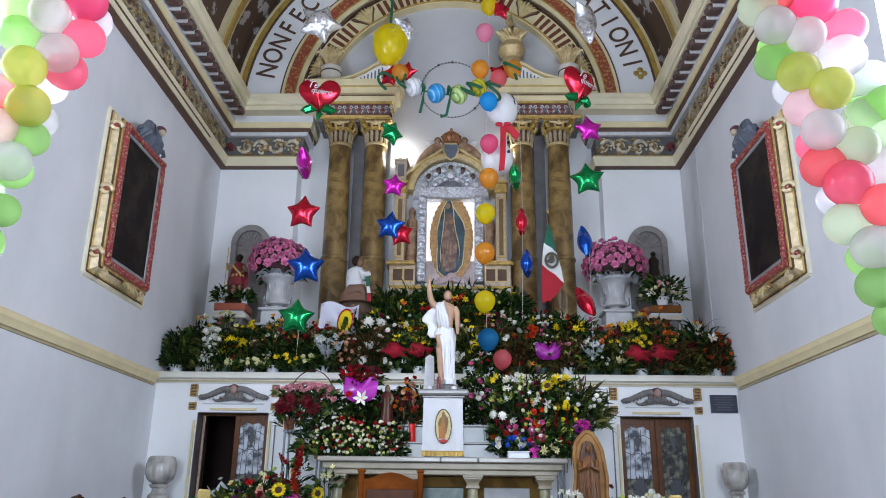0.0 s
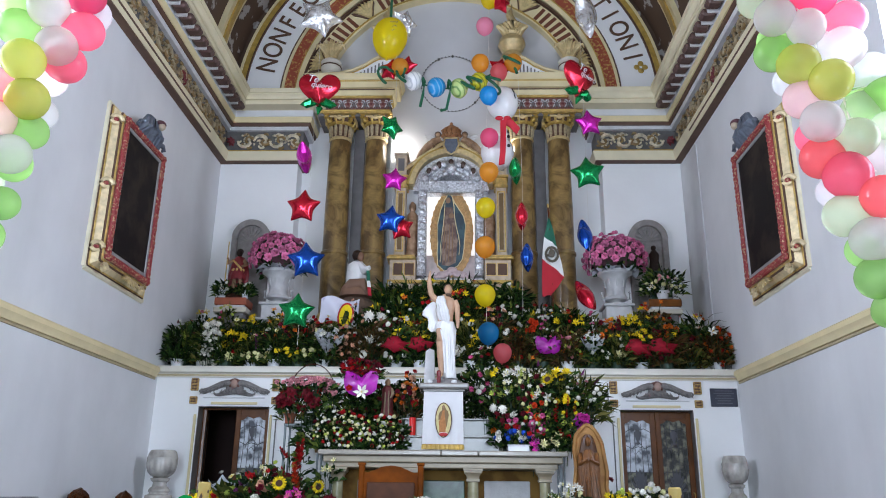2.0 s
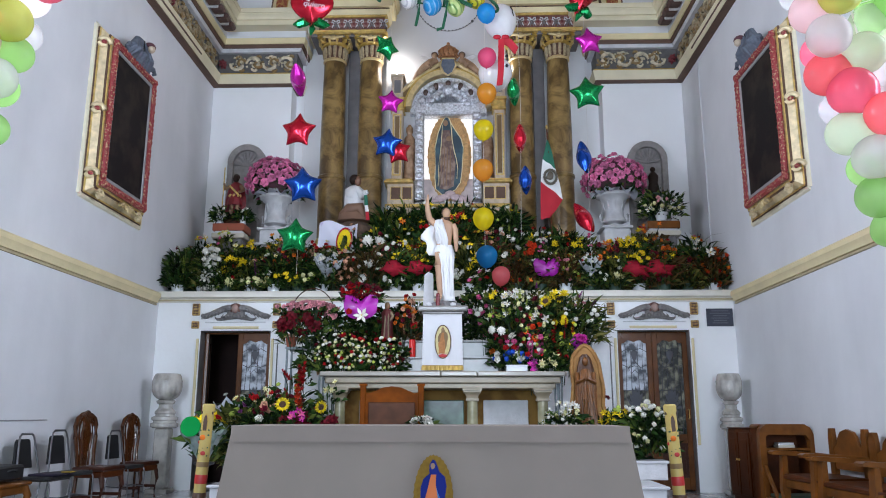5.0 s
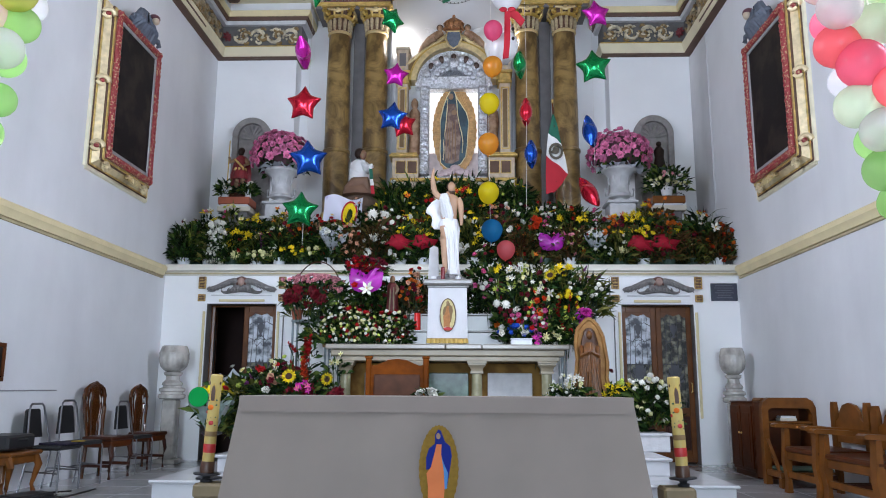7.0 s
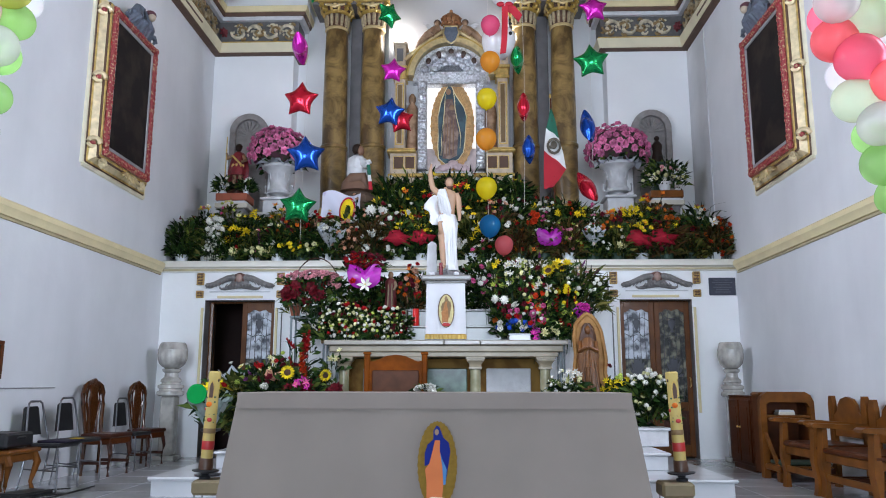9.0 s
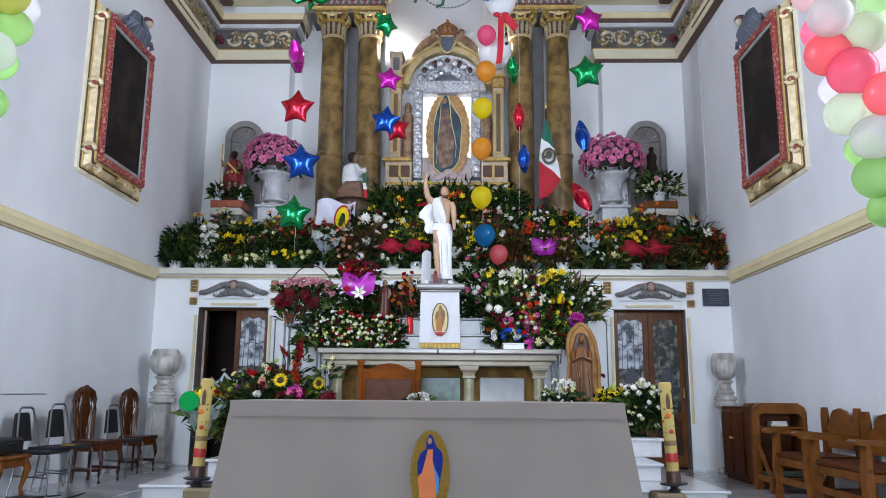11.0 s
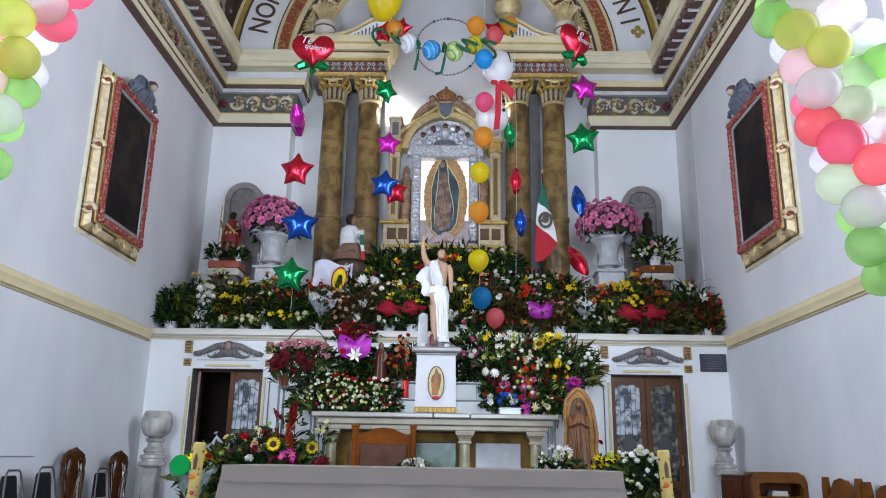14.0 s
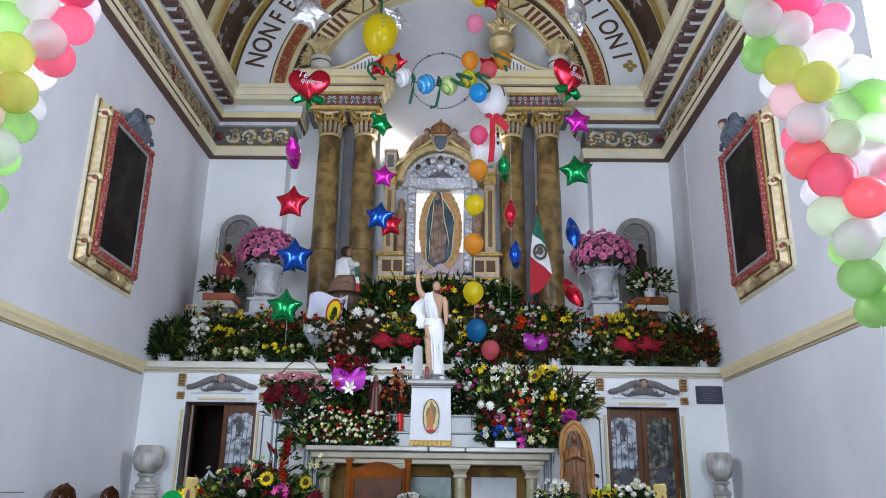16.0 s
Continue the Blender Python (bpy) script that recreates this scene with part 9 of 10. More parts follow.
bunch(-2.57, 10.94, 3.03, 0.02, 0.02, [("mum", "white", 1, 0.075)], "single white chrysanthemum by the ledge pots")
bunch(-2.29, 10.92, 2.96, 0.14, 0.06, [("daisy", "yellow", 8, 0.05)], "low yellow daisies in white pots")
bunch(-1.93, 10.90, 2.96, 0.09, 0.05, [("lily", "lime", 4, 0.06), ("mum", "cream", 3, 0.05)], "pale lime flowers in a ledge pot")
bunch(-1.84, 11.00, 3.24, 0.07, 0.07, [("rose", "white", 3, 0.06), ("rose", "cream", 2, 0.055)], "cream roses before the draped cloth")
bunch(-1.48, 10.95, 3.14, 0.18, 0.19, [("rose", "peach", 16, 0.04), ("rose", "red", 4, 0.03)], "dried peach roses with rust leaves", M_FOLIAGE3)
bunch(-1.14, 11.30, 3.59, 0.04, 0.03, [("mum", "white", 1, 0.11)], "large white chrysanthemum on the tier")
bunch(-0.97, 11.30, 3.57, 0.04, 0.03, [("mum", "white", 1, 0.1)], "large white chrysanthemum on the tier")
bunch(-1.04, 10.95, 3.14, 0.11, 0.07, [("lily", "white", 6, 0.07)], "white lilies on the ledge")
bunch(-1.15, 10.92, 2.94, 0.06, 0.06, [("mum", "white", 3, 0.055)], "small white chrysanthemums in a ledge pot")
bunch(-0.81, 10.92, 2.93, 0.05, 0.04, [("mum", "white", 3, 0.045)], "small white chrysanthemums in a ledge pot")
bunch(-0.46, 11.30, 3.56, 0.19, 0.11, [("lily", "yellow", 6, 0.085), ("lily", "red", 2, 0.07)], "yellow lilies on the upper tier")
bunch(-0.32, 11.00, 3.26, 0.09, 0.03, [("daisy", "yellow", 4, 0.05)], "yellow daisies above crimson paper")
bunch(0.23, 10.95, 3.06, 0.09, 0.11, [("mum", "white", 5, 0.06)], "white chrysanthemums beside the statue")
bunch(0.42, 10.95, 3.22, 0.07, 0.12, [("lily", "yellow", 5, 0.075)], "yellow lilies beside the blue balloon")
bunch(0.17, 11.50, 4.01, 0.11, 0.06, [("lily", "yellow", 3, 0.08), ("lily", "red", 3, 0.07)], "yellow and red lilies on the top tier")
bunch(0.33, 11.50, 4.05, 0.05, 0.11, [("spike", "red", 2, 0.06)], "red gladiolus on the top tier")
bunch(0.93, 11.00, 3.32, 0.06, 0.06, [("mum", "white", 2, 0.05)], "white chrysanthemums on the second tier")
bunch(1.48, 11.20, 3.64, 0.13, 0.08, [("mum", "white", 16, 0.03)], "cloud of tiny white flowers")
bunch(1.28, 11.00, 3.38, 0.06, 0.10, [("carnation", "scarlet", 4, 0.06)], "scarlet carnations beside the cellophane")
bunch(1.62, 11.10, 3.48, 0.05, 0.03, [("lily", "yellow", 2, 0.07)], "yellow lilies above the cellophane")
bunch(1.98, 11.10, 3.51, 0.08, 0.07, [("lily", "yellow", 3, 0.09)], "large yellow lily on the second tier")
bunch(1.89, 11.00, 3.12, 0.15, 0.14, [("lily", "lime", 9, 0.05), ("lily", "cream", 4, 0.05)], "pale green alstroemeria bunch")
bunch(2.30, 11.00, 3.20, 0.05, 0.08, [("carnation", "orange", 3, 0.045)], "orange carnations on the ledge")
bunch(2.24, 10.90, 3.00, 0.12, 0.09, [("mum", "white", 8, 0.035)], "small white flowers in silver cellophane")
bunch(2.49, 10.88, 2.94, 0.06, 0.05, [("lily", "cream", 3, 0.08)], "pale yellow lily at the ledge front")
bunch(2.82, 11.15, 3.52, 0.19, 0.06, [("lily", "yellow", 8, 0.08)], "wide cluster of yellow lilies")
bunch(3.13, 11.30, 3.70, 0.17, 0.13, [("lily", "orange", 7, 0.06)], "dried orange lilies before the boxes", M_FOLIAGE3)
bunch(2.85, 10.90, 3.19, 0.18, 0.03, [("daisy", "yellow", 3, 0.06)], "three yellow daisies above crimson paper")
bunch(3.29, 11.00, 3.37, 0.08, 0.04, [("carnation", "orange", 3, 0.05)], "orange carnations on the second tier")
bunch(3.32, 10.95, 3.28, 0.03, 0.02, [("mum", "yellow", 1, 0.06)], "single yellow chrysanthemum on the ledge")
bunch(3.67, 11.00, 3.44, 0.09, 0.08, [("lily", "white", 3, 0.06)], "small white lilies by the wall")
bunch(3.84, 10.90, 3.30, 0.06, 0.04, [("lily", "white", 1, 0.14)], "single large white lily at the ledge end")
bunch(3.97, 10.95, 3.09, 0.19, 0.22, [("carnation", "scarlet", 9, 0.035), ("carnation", "orange", 10, 0.035)], "bush of small orange and red flowers", M_FOLIAGE2)
bunch(3.04, 10.90, 2.94, 0.18, 0.03, [("carnation", "maroon", 6, 0.04)], "dark red flowers below crimson paper")
for x, y, z, w, h, blooms, lab, lf in (
        (-2.45, 11.05, 3.28, .22, .12, [("rose", "maroon", 9, .04), ("carnation", "orange", 6, .035)], "dark red roses among rust leaves on the ledge", M_FOLIAGE3),
        (-2.05, 11.05, 3.42, .16, .12, [("rose", "red", 6, .04), ("spike", "peach", 4, .05)], "red and peach flowers behind the green star", M_FOLIAGE3),
        (-0.70, 11.10, 3.42, .22, .10, [("carnation", "maroon", 9, .04), ("rose", "white", 4, .04)], "dark red and white flowers on the ledge", M_FOLIAGE3),
        (-0.10, 11.15, 3.72, .24, .12, [("carnation", "red", 6, .045), ("lily", "orange", 5, .055)], "red and orange flowers on the upper tier", None),
        (0.72, 11.10, 3.55, .20, .14, [("carnation", "maroon", 8, .04), ("rose", "peach", 6, .035)], "dark red and peach flowers on the second tier", M_FOLIAGE3),
        (1.20, 11.05, 3.10, .22, .10, [("rose", "maroon", 8, .04), ("mum", "white", 5, .035)], "dark red and white flowers beside the cellophane", None),
        (2.45, 11.10, 3.40, .22, .12, [("carnation", "maroon", 8, .04), ("carnation", "orange", 6, .035)], "rust and dark red flowers on the second tier", M_FOLIAGE3),
        (3.55, 11.05, 3.16, .22, .12, [("carnation", "scarlet", 7, .035), ("rose", "maroon", 6, .04)], "scarlet and dark red flowers by the wall", M_FOLIAGE3)):
    bunch(x, y, z, w, h, blooms, lab, lf)
# on the altar
bunch(-1.75, 9.80, 2.39, 0.31, 0.04, [("carnation", "rose", 30, 0.035)], "row of pale pink carnations in the handled basket")
bunch(-1.41, 9.85, 2.27, 0.05, 0.10, [("carnation", "rose", 7, 0.035)], "pale pink carnations hanging from the basket")
bunch(-1.78, 9.73, 2.15, 0.22, 0.09, [("poinsettia", "crimson", 15, 0.085)], "deep red poinsettia leaves in a pot")
bunch(-1.04, 9.85, 2.58, 0.24, 0.07, [("rose", "maroon", 14, 0.045), ("rose", "red", 10, 0.045)], "dome of dark red roses above cellophane")
bunch(-0.39, 10.05, 2.35, 0.11, 0.19, [("carnation", "peach", 7, 0.04), ("lily", "orange", 4, 0.06)], "dried peach and orange flowers behind the stand", M_FOLIAGE3)
bunch(-0.34, 9.95, 2.15, 0.03, 0.03, [("carnation", "red", 1, 0.06)], "single red carnation behind the gradine")
bunch(0.47, 10.05, 2.43, 0.10, 0.11, [("carnation", "pink", 4, 0.045), ("mum", "white", 3, 0.05)], "pink and white flowers behind the gradine")
bunch(0.78, 9.85, 2.27, 0.15, 0.09, [("lily", "lime", 6, 0.085), ("spike", "lime", 3, 0.05)], "bright lime green lilies on the altar")
bunch(0.92, 9.85, 2.48, 0.15, 0.12, [("lily", "white", 6, 0.08), ("lily", "cream", 3, 0.06)], "large white lilies on the altar bank")
bunch(0.65, 9.85, 2.54, 0.05, 0.04, [("lily", "yellow", 2, 0.07)], "yellow lilies at the bank edge")
bunch(0.72, 9.80, 2.08, 0.06, 0.04, [("mum", "white", 2, 0.07)], "white chrysanthemums on the altar bank")
bunch(1.35, 9.80, 2.44, 0.04, 0.04, [("sunflower", "yellow", 1, 0.1)], "sunflower in the altar bank")
bunch(1.51, 9.85, 2.56, 0.10, 0.04, [("lily", "yellow", 4, 0.08)], "yellow lilies beside the sunflower")
bunch(1.16, 9.75, 2.23, 0.03, 0.03, [("daisy", "scarlet", 1, 0.07)], "orange-red gerbera in the altar bank")
bunch(1.09, 9.75, 2.05, 0.04, 0.04, [("daisy", "scarlet", 2, 0.066)], "orange-red gerberas in the altar bank")
bunch(1.20, 9.75, 1.97, 0.03, 0.03, [("daisy", "scarlet", 1, 0.066)], "orange-red gerbera in the altar bank")
bunch(1.20, 9.75, 1.86, 0.11, 0.07, [("carnation", "pink", 5, 0.05)], "pink carnations in the altar bank")
bunch(1.43, 9.77, 2.03, 0.04, 0.16, [("spike", "red", 4, 0.065)], "red gladiolus stems on the altar")
bunch(1.34, 9.75, 2.20, 0.03, 0.03, [("lily", "white", 1, 0.1)], "white calla lily in the altar bank")
bunch(1.55, 9.77, 2.19, 0.08, 0.04, [("mum", "yellow", 4, 0.055)], "yellow chrysanthemums on the altar bank")
bunch(1.78, 9.85, 2.27, 0.19, 0.12, [("mum", "white", 9, 0.04)], "small white flowers among palm leaves")
bunch(0.91, 9.73, 1.73, 0.20, 0.07, [("mum", "blue", 8, 0.05), ("rose", "white", 5, 0.05)], "blue and white flowers in a white pot")
bunch(1.13, 9.65, 1.62, 0.05, 0.07, [("lily", "magenta", 3, 0.075), ("carnation", "purple", 2, 0.05)], "magenta lily flower at the altar edge")
bunch(1.35, 9.70, 1.65, 0.08, 0.04, [("lily", "cream", 4, 0.075)], "cream lilies on the altar")
bunch(1.53, 9.80, 1.78, 0.08, 0.12, [("mum", "lime", 6, 0.04), ("carnation", "red", 5, 0.045)], "lime and red flowers on the altar")
bunch(0.86, 9.80, 1.96, 0.16, 0.09, [("rose", "maroon", 7, 0.045), ("rose", "white", 3, 0.045)], "dark red roses in the altar bank")
wp = thing("flower_box", "small white plastic box under blue flowers on the altar", "flower pot", at(0.955, 9.62, 1.532))
part("box", Shape().box(-.13, -.05, 0, .13, .05, .075, .008), M_POTW, wp)
part("rim", Shape().box(-.138, -.058, .075, .138, .058, .09, .005), M_POTW, wp)
bunch(1.70, 9.30, 1.905, 0.045, 0.025, [("carnation", "magenta", 7, 0.06)], "round magenta bouquet above the carving")
bunch(-1.26, 9.70, 1.70, 0.30, 0.10, [("mum", "white", 13, 0.028), ("mum", "cream", 12, 0.027), ("rose", "red", 7, 0.03), ("mum", "lime", 10, 0.024)], "cream, white and red buds along the hedge front")
bunch(-0.76, 9.70, 1.68, 0.24, 0.09, [("mum", "white", 11, 0.028), ("mum", "cream", 10, 0.027), ("rose", "red", 5, 0.03), ("mum", "lime", 8, 0.024)], "cream, white and red buds along the hedge front")
bunch(1.05, 9.72, 2.36, 0.22, 0.16, [("lily", "white", 7, 0.06), ("spike", "lime", 6, 0.05), ("mum", "cream", 9, 0.03), ("rose", "maroon", 5, 0.035)], "white and lime flowers crowded on the altar bank")
bunch(1.20, 9.72, 2.10, 0.24, 0.14, [("carnation", "scarlet", 4, 0.045), ("rose", "maroon", 9, 0.04), ("mum", "cream", 8, 0.032), ("lily", "lime", 4, 0.05), ("carnation", "pink", 3, 0.04)], "red, cream and lime flowers in the altar bank")
bunch(1.08, 9.70, 1.86, 0.26, 0.12, [("rose", "red", 7, 0.04), ("carnation", "pink", 7, 0.04), ("mum", "white", 6, 0.032), ("mum", "lime", 4, 0.035)], "red and pink flowers low in the altar bank")
bunch(1.62, 9.74, 2.00, 0.10, 0.16, [("mum", "yellow", 6, 0.035), ("spike", "red", 3, 0.05), ("mum", "lime", 5, 0.035)], "yellow and red flowers beside the carving")
bunch(0.62, 10.00, 2.30, 0.10, 0.20, [("rose", "maroon", 8, 0.04), ("carnation", "pink", 4, 0.04), ("mum", "white", 5, 0.035)], "dark red and white flowers behind the gradine")
bunch(-0.48, 10.00, 2.20, 0.12, 0.18, [("carnation", "maroon", 7, 0.04), ("carnation", "orange", 6, 0.035), ("spike", "peach", 3, 0.05)], "rust and dark red dried flowers", M_FOLIAGE3)
# on the floor west of the altar
bunch(-1.81, 9.10, 1.13, 0.03, 0.03, [("sunflower", "yellow", 1, 0.092)], "large sunflower before the altar")
bunch(-1.36, 9.10, 1.10, 0.03, 0.03, [("sunflower", "yellow", 1, 0.088)], "large sunflower before the altar")
bunch(-1.60, 9.05, 1.02, 0.11, 0.05, [("lily", "magenta", 4, 0.085), ("lily", "pink", 2, 0.07)], "pink stargazer lilies before the altar")
bunch(-1.51, 9.10, 0.96, 0.27, 0.04, [("poinsettia", "crimson", 12, 0.085), ("rose", "red", 3, 0.045)], "row of deep red poinsettia leaves before the altar")
bunch(-1.62, 9.20, 1.50, 0.03, 0.09, [("spike", "red", 3, 0.11)], "tall red gladiolus blooms")
bunch(-1.63, 9.10, 1.20, 0.02, 0.08, [("spike", "scarlet", 2, 0.11)], "red gladiolus blooms among leaves")
bunch(-1.32, 9.30, 1.32, 0.08, 0.12, [("lily", "cream", 2, 0.07)], "cream lilies beside the altar column")
bunch(-2.01, 9.20, 1.10, 0.05, 0.05, [("rose", "peach", 3, 0.06)], "peach roses by the sunflower")
bunch(-2.12, 9.15, 1.05, 0.09, 0.07, [("rose", "white", 4, 0.045), ("carnation", "maroon", 4, 0.045)], "white and purple flowers by the doorway")
bunch(-2.17, 9.30, 1.25, 0.15, 0.08, [("rose", "red", 5, 0.04), ("lily", "cream", 3, 0.06)], "red buds among broad green leaves")
# east of the altar
bunch(1.42, 8.70, 1.07, 0.12, 0.08, [("lily", "white", 6, 0.058), ("mum", "cream", 9, 0.024), ("spike", "lime", 3, 0.035)], "white lilies beside the cedar carving")
bunch(1.89, 8.85, 1.00, 0.10, 0.06, [("lily", "yellow", 5, 0.066)], "lemon yellow lilies by the carving")
bunch(2.06, 8.85, 1.04, 0.07, 0.06, [("lily", "yellow", 3, 0.066), ("mum", "lime", 3, 0.035)], "lemon yellow lilies by the carving")
bunch(2.36, 8.60, 1.06, 0.14, 0.09, [("mum", "white", 9, 0.042), ("mum", "cream", 4, 0.036)], "white chrysanthemums above the planter")
bunch(2.19, 8.70, 1.05, 0.08, 0.04, [("lily", "cream", 3, 0.05), ("mum", "white", 3, 0.04)], "pale flowers above the planter")


# ---- balloons ----
def latex_mesh(r=1.0):
    """A pear-shaped latex balloon hanging by nothing: knot at the bottom, radius one."""
    s = Shape()
    prof = []
    for i in range(15):
        t = math.pi * i / 14
        z = -math.cos(t)
        rr = math.sin(t)
        z = z * (1.18 if z < 0 else 1.0)
        prof.append((max(.012, rr * (1 - .06 * max(0, -z))), z))
    s.lathe(prof, 22)
    s.lathe([(.03, -1.16), (.06, -1.19), (.03, -1.22), (.07, -1.30), (.08, -1.31)], 8)
    return s


BALLOON = {}


def latex(x, y, z, d, color, tilt=(0, 0), label="", group="", category="balloon"):
    if color not in BALLOON:
        BALLOON[color] = latex_mesh().mesh("balloon", LATEX[color], 60)
    m = Matrix.Translation((x, y, z)) @ pose(0, 0, 0, tilt[0], tilt[1], 0) @ Matrix.Scale(d / 2, 4)
    return solid("balloon", BALLOON[color], None, label or ("shiny %s latex balloon on a string" % LATEX_NAME.get(color, color)), category, m, group)


LATEX_NAME = {"pearl": "pearl white", "lime": "yellow-green", "sky": "bright blue", "coral": "coral red", "hotpink": "hot pink", "white_swirl": "white swirl-lined", "blue_swirl": "blue swirl-lined", "lime_swirl": "lime swirl-lined", "yellow_swirl": "yellow swirl-lined", "rose": "rose pink", "mint": "pale mint", "bubblegum": "light pink"}


def puffed(outline, depth, power=2.0, round_=0.62):
    """A foil balloon: an outline in the xz plane blown up smoothly on both sides, thin at the seam."""
    s = Shape()
    n, rings = len(outline), 14
    mean = min(math.hypot(a, b) for a, b in outline) * 1.05
    v = [(0, -depth, 0), (0, depth, 0)]
    for side in (-1, 1):
        for k in range(1, rings + 1):
            t = math.sin(k / rings * math.pi / 2)
            w = depth * max(0, 1 - t ** power) ** round_
            for i, (a, b) in enumerate(outline):
                q = t ** 2.2 + (1 - t ** 2.2) * mean / math.hypot(a, b)
                v.append((a * t * q, side * (w + .0015), b * t * q))
    f = []
    for si, c in ((0, 0), (1, 1)):
        base = 2 + si * rings * n
        for i in range(n):
            j = (i + 1) % n
            f.append((c, base + i, base + j))
            for k in range(rings - 1):
                f.append((base + k * n + i, base + k * n + j, base + (k + 1) * n + j, base + (k + 1) * n + i))
    b0, b1 = 2 + (rings - 1) * n, 2 + rings * n + (rings - 1) * n
    for i in range(n):
        j = (i + 1) % n
        f.append((b0 + i, b0 + j, b1 + j, b1 + i))
    return s.add(v, f)


star_line = []
for i in range(80):
    arm, ph = divmod(i, 16)
    u = ph / 8 if ph <= 8 else 2 - ph / 8
    q = (arm * 72 + (36 * u if ph <= 8 else 72 - 36 * u))
    tip, dip = Vector((0, 1)), Vector((.585 * math.sin(radians(36)), .585 * math.cos(radians(36))))
    p = tip.lerp(dip, u ** .9)
    rad = p.length * (1 - .05 * math.sin(math.pi * u)) * (1 - .05 * (1 - u) ** 6)
    ang = math.degrees(math.atan2(p.x, p.y))
    th = radians(arm * 72 + (ang if ph <= 8 else 72 - ang))
    star_line.append((.25 * rad * math.sin(th), .25 * rad * math.cos(th)))
FOIL["silver"].node_tree.nodes["Bump"].inputs["Distance"].default_value = 0.10
STAR = {k: puffed(star_line, .10, 2.1, .62).mesh("foil_star", FOIL[k], 80) for k in FOIL}
heart_line = []
for i in range(60):
    t = 2 * math.pi * i / 60
    heart_line.append((.0165 * 16 * math.sin(t) ** 3, .0165 * (13 * math.cos(t) - 5 * math.cos(2 * t) - 2 * math.cos(3 * t) - math.cos(4 * t))))


def foil_star(x, y, z, color, rz=0.0, ry=0.0, sc=1.0, label="", lean=0.0):
    return solid("star_balloon", STAR[color], None, label or ("inflated shiny %s foil star balloon" % color), "balloon",
                 pose(x, y, z, 0, lean, 0) @ pose(0, 0, 0, 0, ry, rz) @ Matrix.Scale(sc * 1.12, 4), "foil star balloons")


def heart(x, y, z, rz, rx=0):
    ob = thing("heart_balloon", "red foil heart balloon with white script and green foil leaves", "balloon", pose(x, y, z, rx, 0, rz) @ Matrix.Scale(1.2, 4), group="heart balloons")
    part("foil_heart", puffed(heart_line, .12), FOIL["red"], ob, smooth=75)
    for txt, tx, tz, sz in (("Te", -.07, .085, .13), ("quiero", .04, .0, .10)):
        cu = bpy.data.curves.new("lettering", 'FONT')
        cu.body, cu.size, cu.extrude, cu.shear, cu.align_x, cu.align_y = txt, sz, .002, .25, 'CENTER', 'CENTER'
        cu.materials.append(M_LINEN)
        t_ = new("lettering", cu)
        t_.parent = ob
        t_.matrix_basis = pose(tx, -.128, tz, 90, 8, 0)
    for k in (-1, 1):
        lf = Shape().tube([(k * .03, -.03, -.21), (k * .09, -.05, -.19), (k * .16, -.04, -.22), (k * .225, -.02, -.215)], [.02, .062, .052, .008], 8)
        part("foil_leaf", lf, FOIL["green"], ob, "green foil leaf")
    part("foil_bow", Shape().tube([(0, -.02, -.20), (.012, -.03, -.26), (-.01, -.01, -.34)], [.03, .045, .008], 8), FOIL["green"], ob)
    return ob


YB = 10.2
heart(-1.91, YB, 6.86, 4, 10)
heart(2.0, YB, 7.02, 38, 12)
# west chain
foil_star(-2.07, YB, 5.75, "magenta", 97, 8, .98, lean=-10)
foil_star(-2.03, YB, 4.95, "red", -8, 4)
foil_star(-1.93, YB, 4.14, "blue", 12, -4, 1.05)
foil_star(-2.02, YB, 3.41, "green", 6, 3)
# east chain
foil_star(2.12, YB, 6.27, "magenta", 10, -8, .82)
foil_star(2.06, YB, 5.47, "green", -8, -4, .98)
foil_star(1.98, YB, 4.51, "blue", 72, -8, .92, lean=-8)
foil_star(1.95, YB, 3.64, "red", 70, 0, .95, lean=-30)
# silver stars under the vault
foil_star(-1.98, YB, 8.12, "silver", 14, 20, 1.35, "silver foil star balloon reflecting the room")
foil_star(2.16, YB, 8.13, "silver", 58, 12, 1.35, "silver foil star balloon seen edge on")
foil_star(-.66, YB + .12, 8.1, "silver", 40, 10, .9, "silver foil star balloon behind the yellow balloon")
# inner west chain
yb = latex(-.87, YB, 7.76, .50, "yellow", (0, 6), "large yellow latex balloon with faint dark scribble")
yb.scale = (.27, .27, .31)
s = Shape()
for k in range(3):
    s.tube([(.02 + .02 * i, -.262 + .03 * abs(i - 3) / 3 * .3, .10 - .07 * k + .015 * math.sin(i * 2.2)) for i in range(7 - k)], .004, 5)
solid("balloon_scribble", s, M_DKGREY, "faint dark drawn lines on the yellow balloon", "drawing", at(-.87, YB, 7.76))
foil_star(-.80, YB, 6.22, "green", 38, 20, .78)
foil_star(-.73, YB, 5.37, "magenta", 8, 6, .72)
foil_star(-.77, YB, 4.75, "blue", -6, 8, .85)
foil_star(-.63, YB + .12, 4.68, "red", 15, -10, .80)
# inner east chain of star edges
foil_star(1.02, YB, 5.52, "green", 78, 4, .80)
foil_star(1.10, YB, 4.81, "red", 85, 0, .80)
foil_star(1.16, YB, 4.20, "blue", 80, 5, .80)
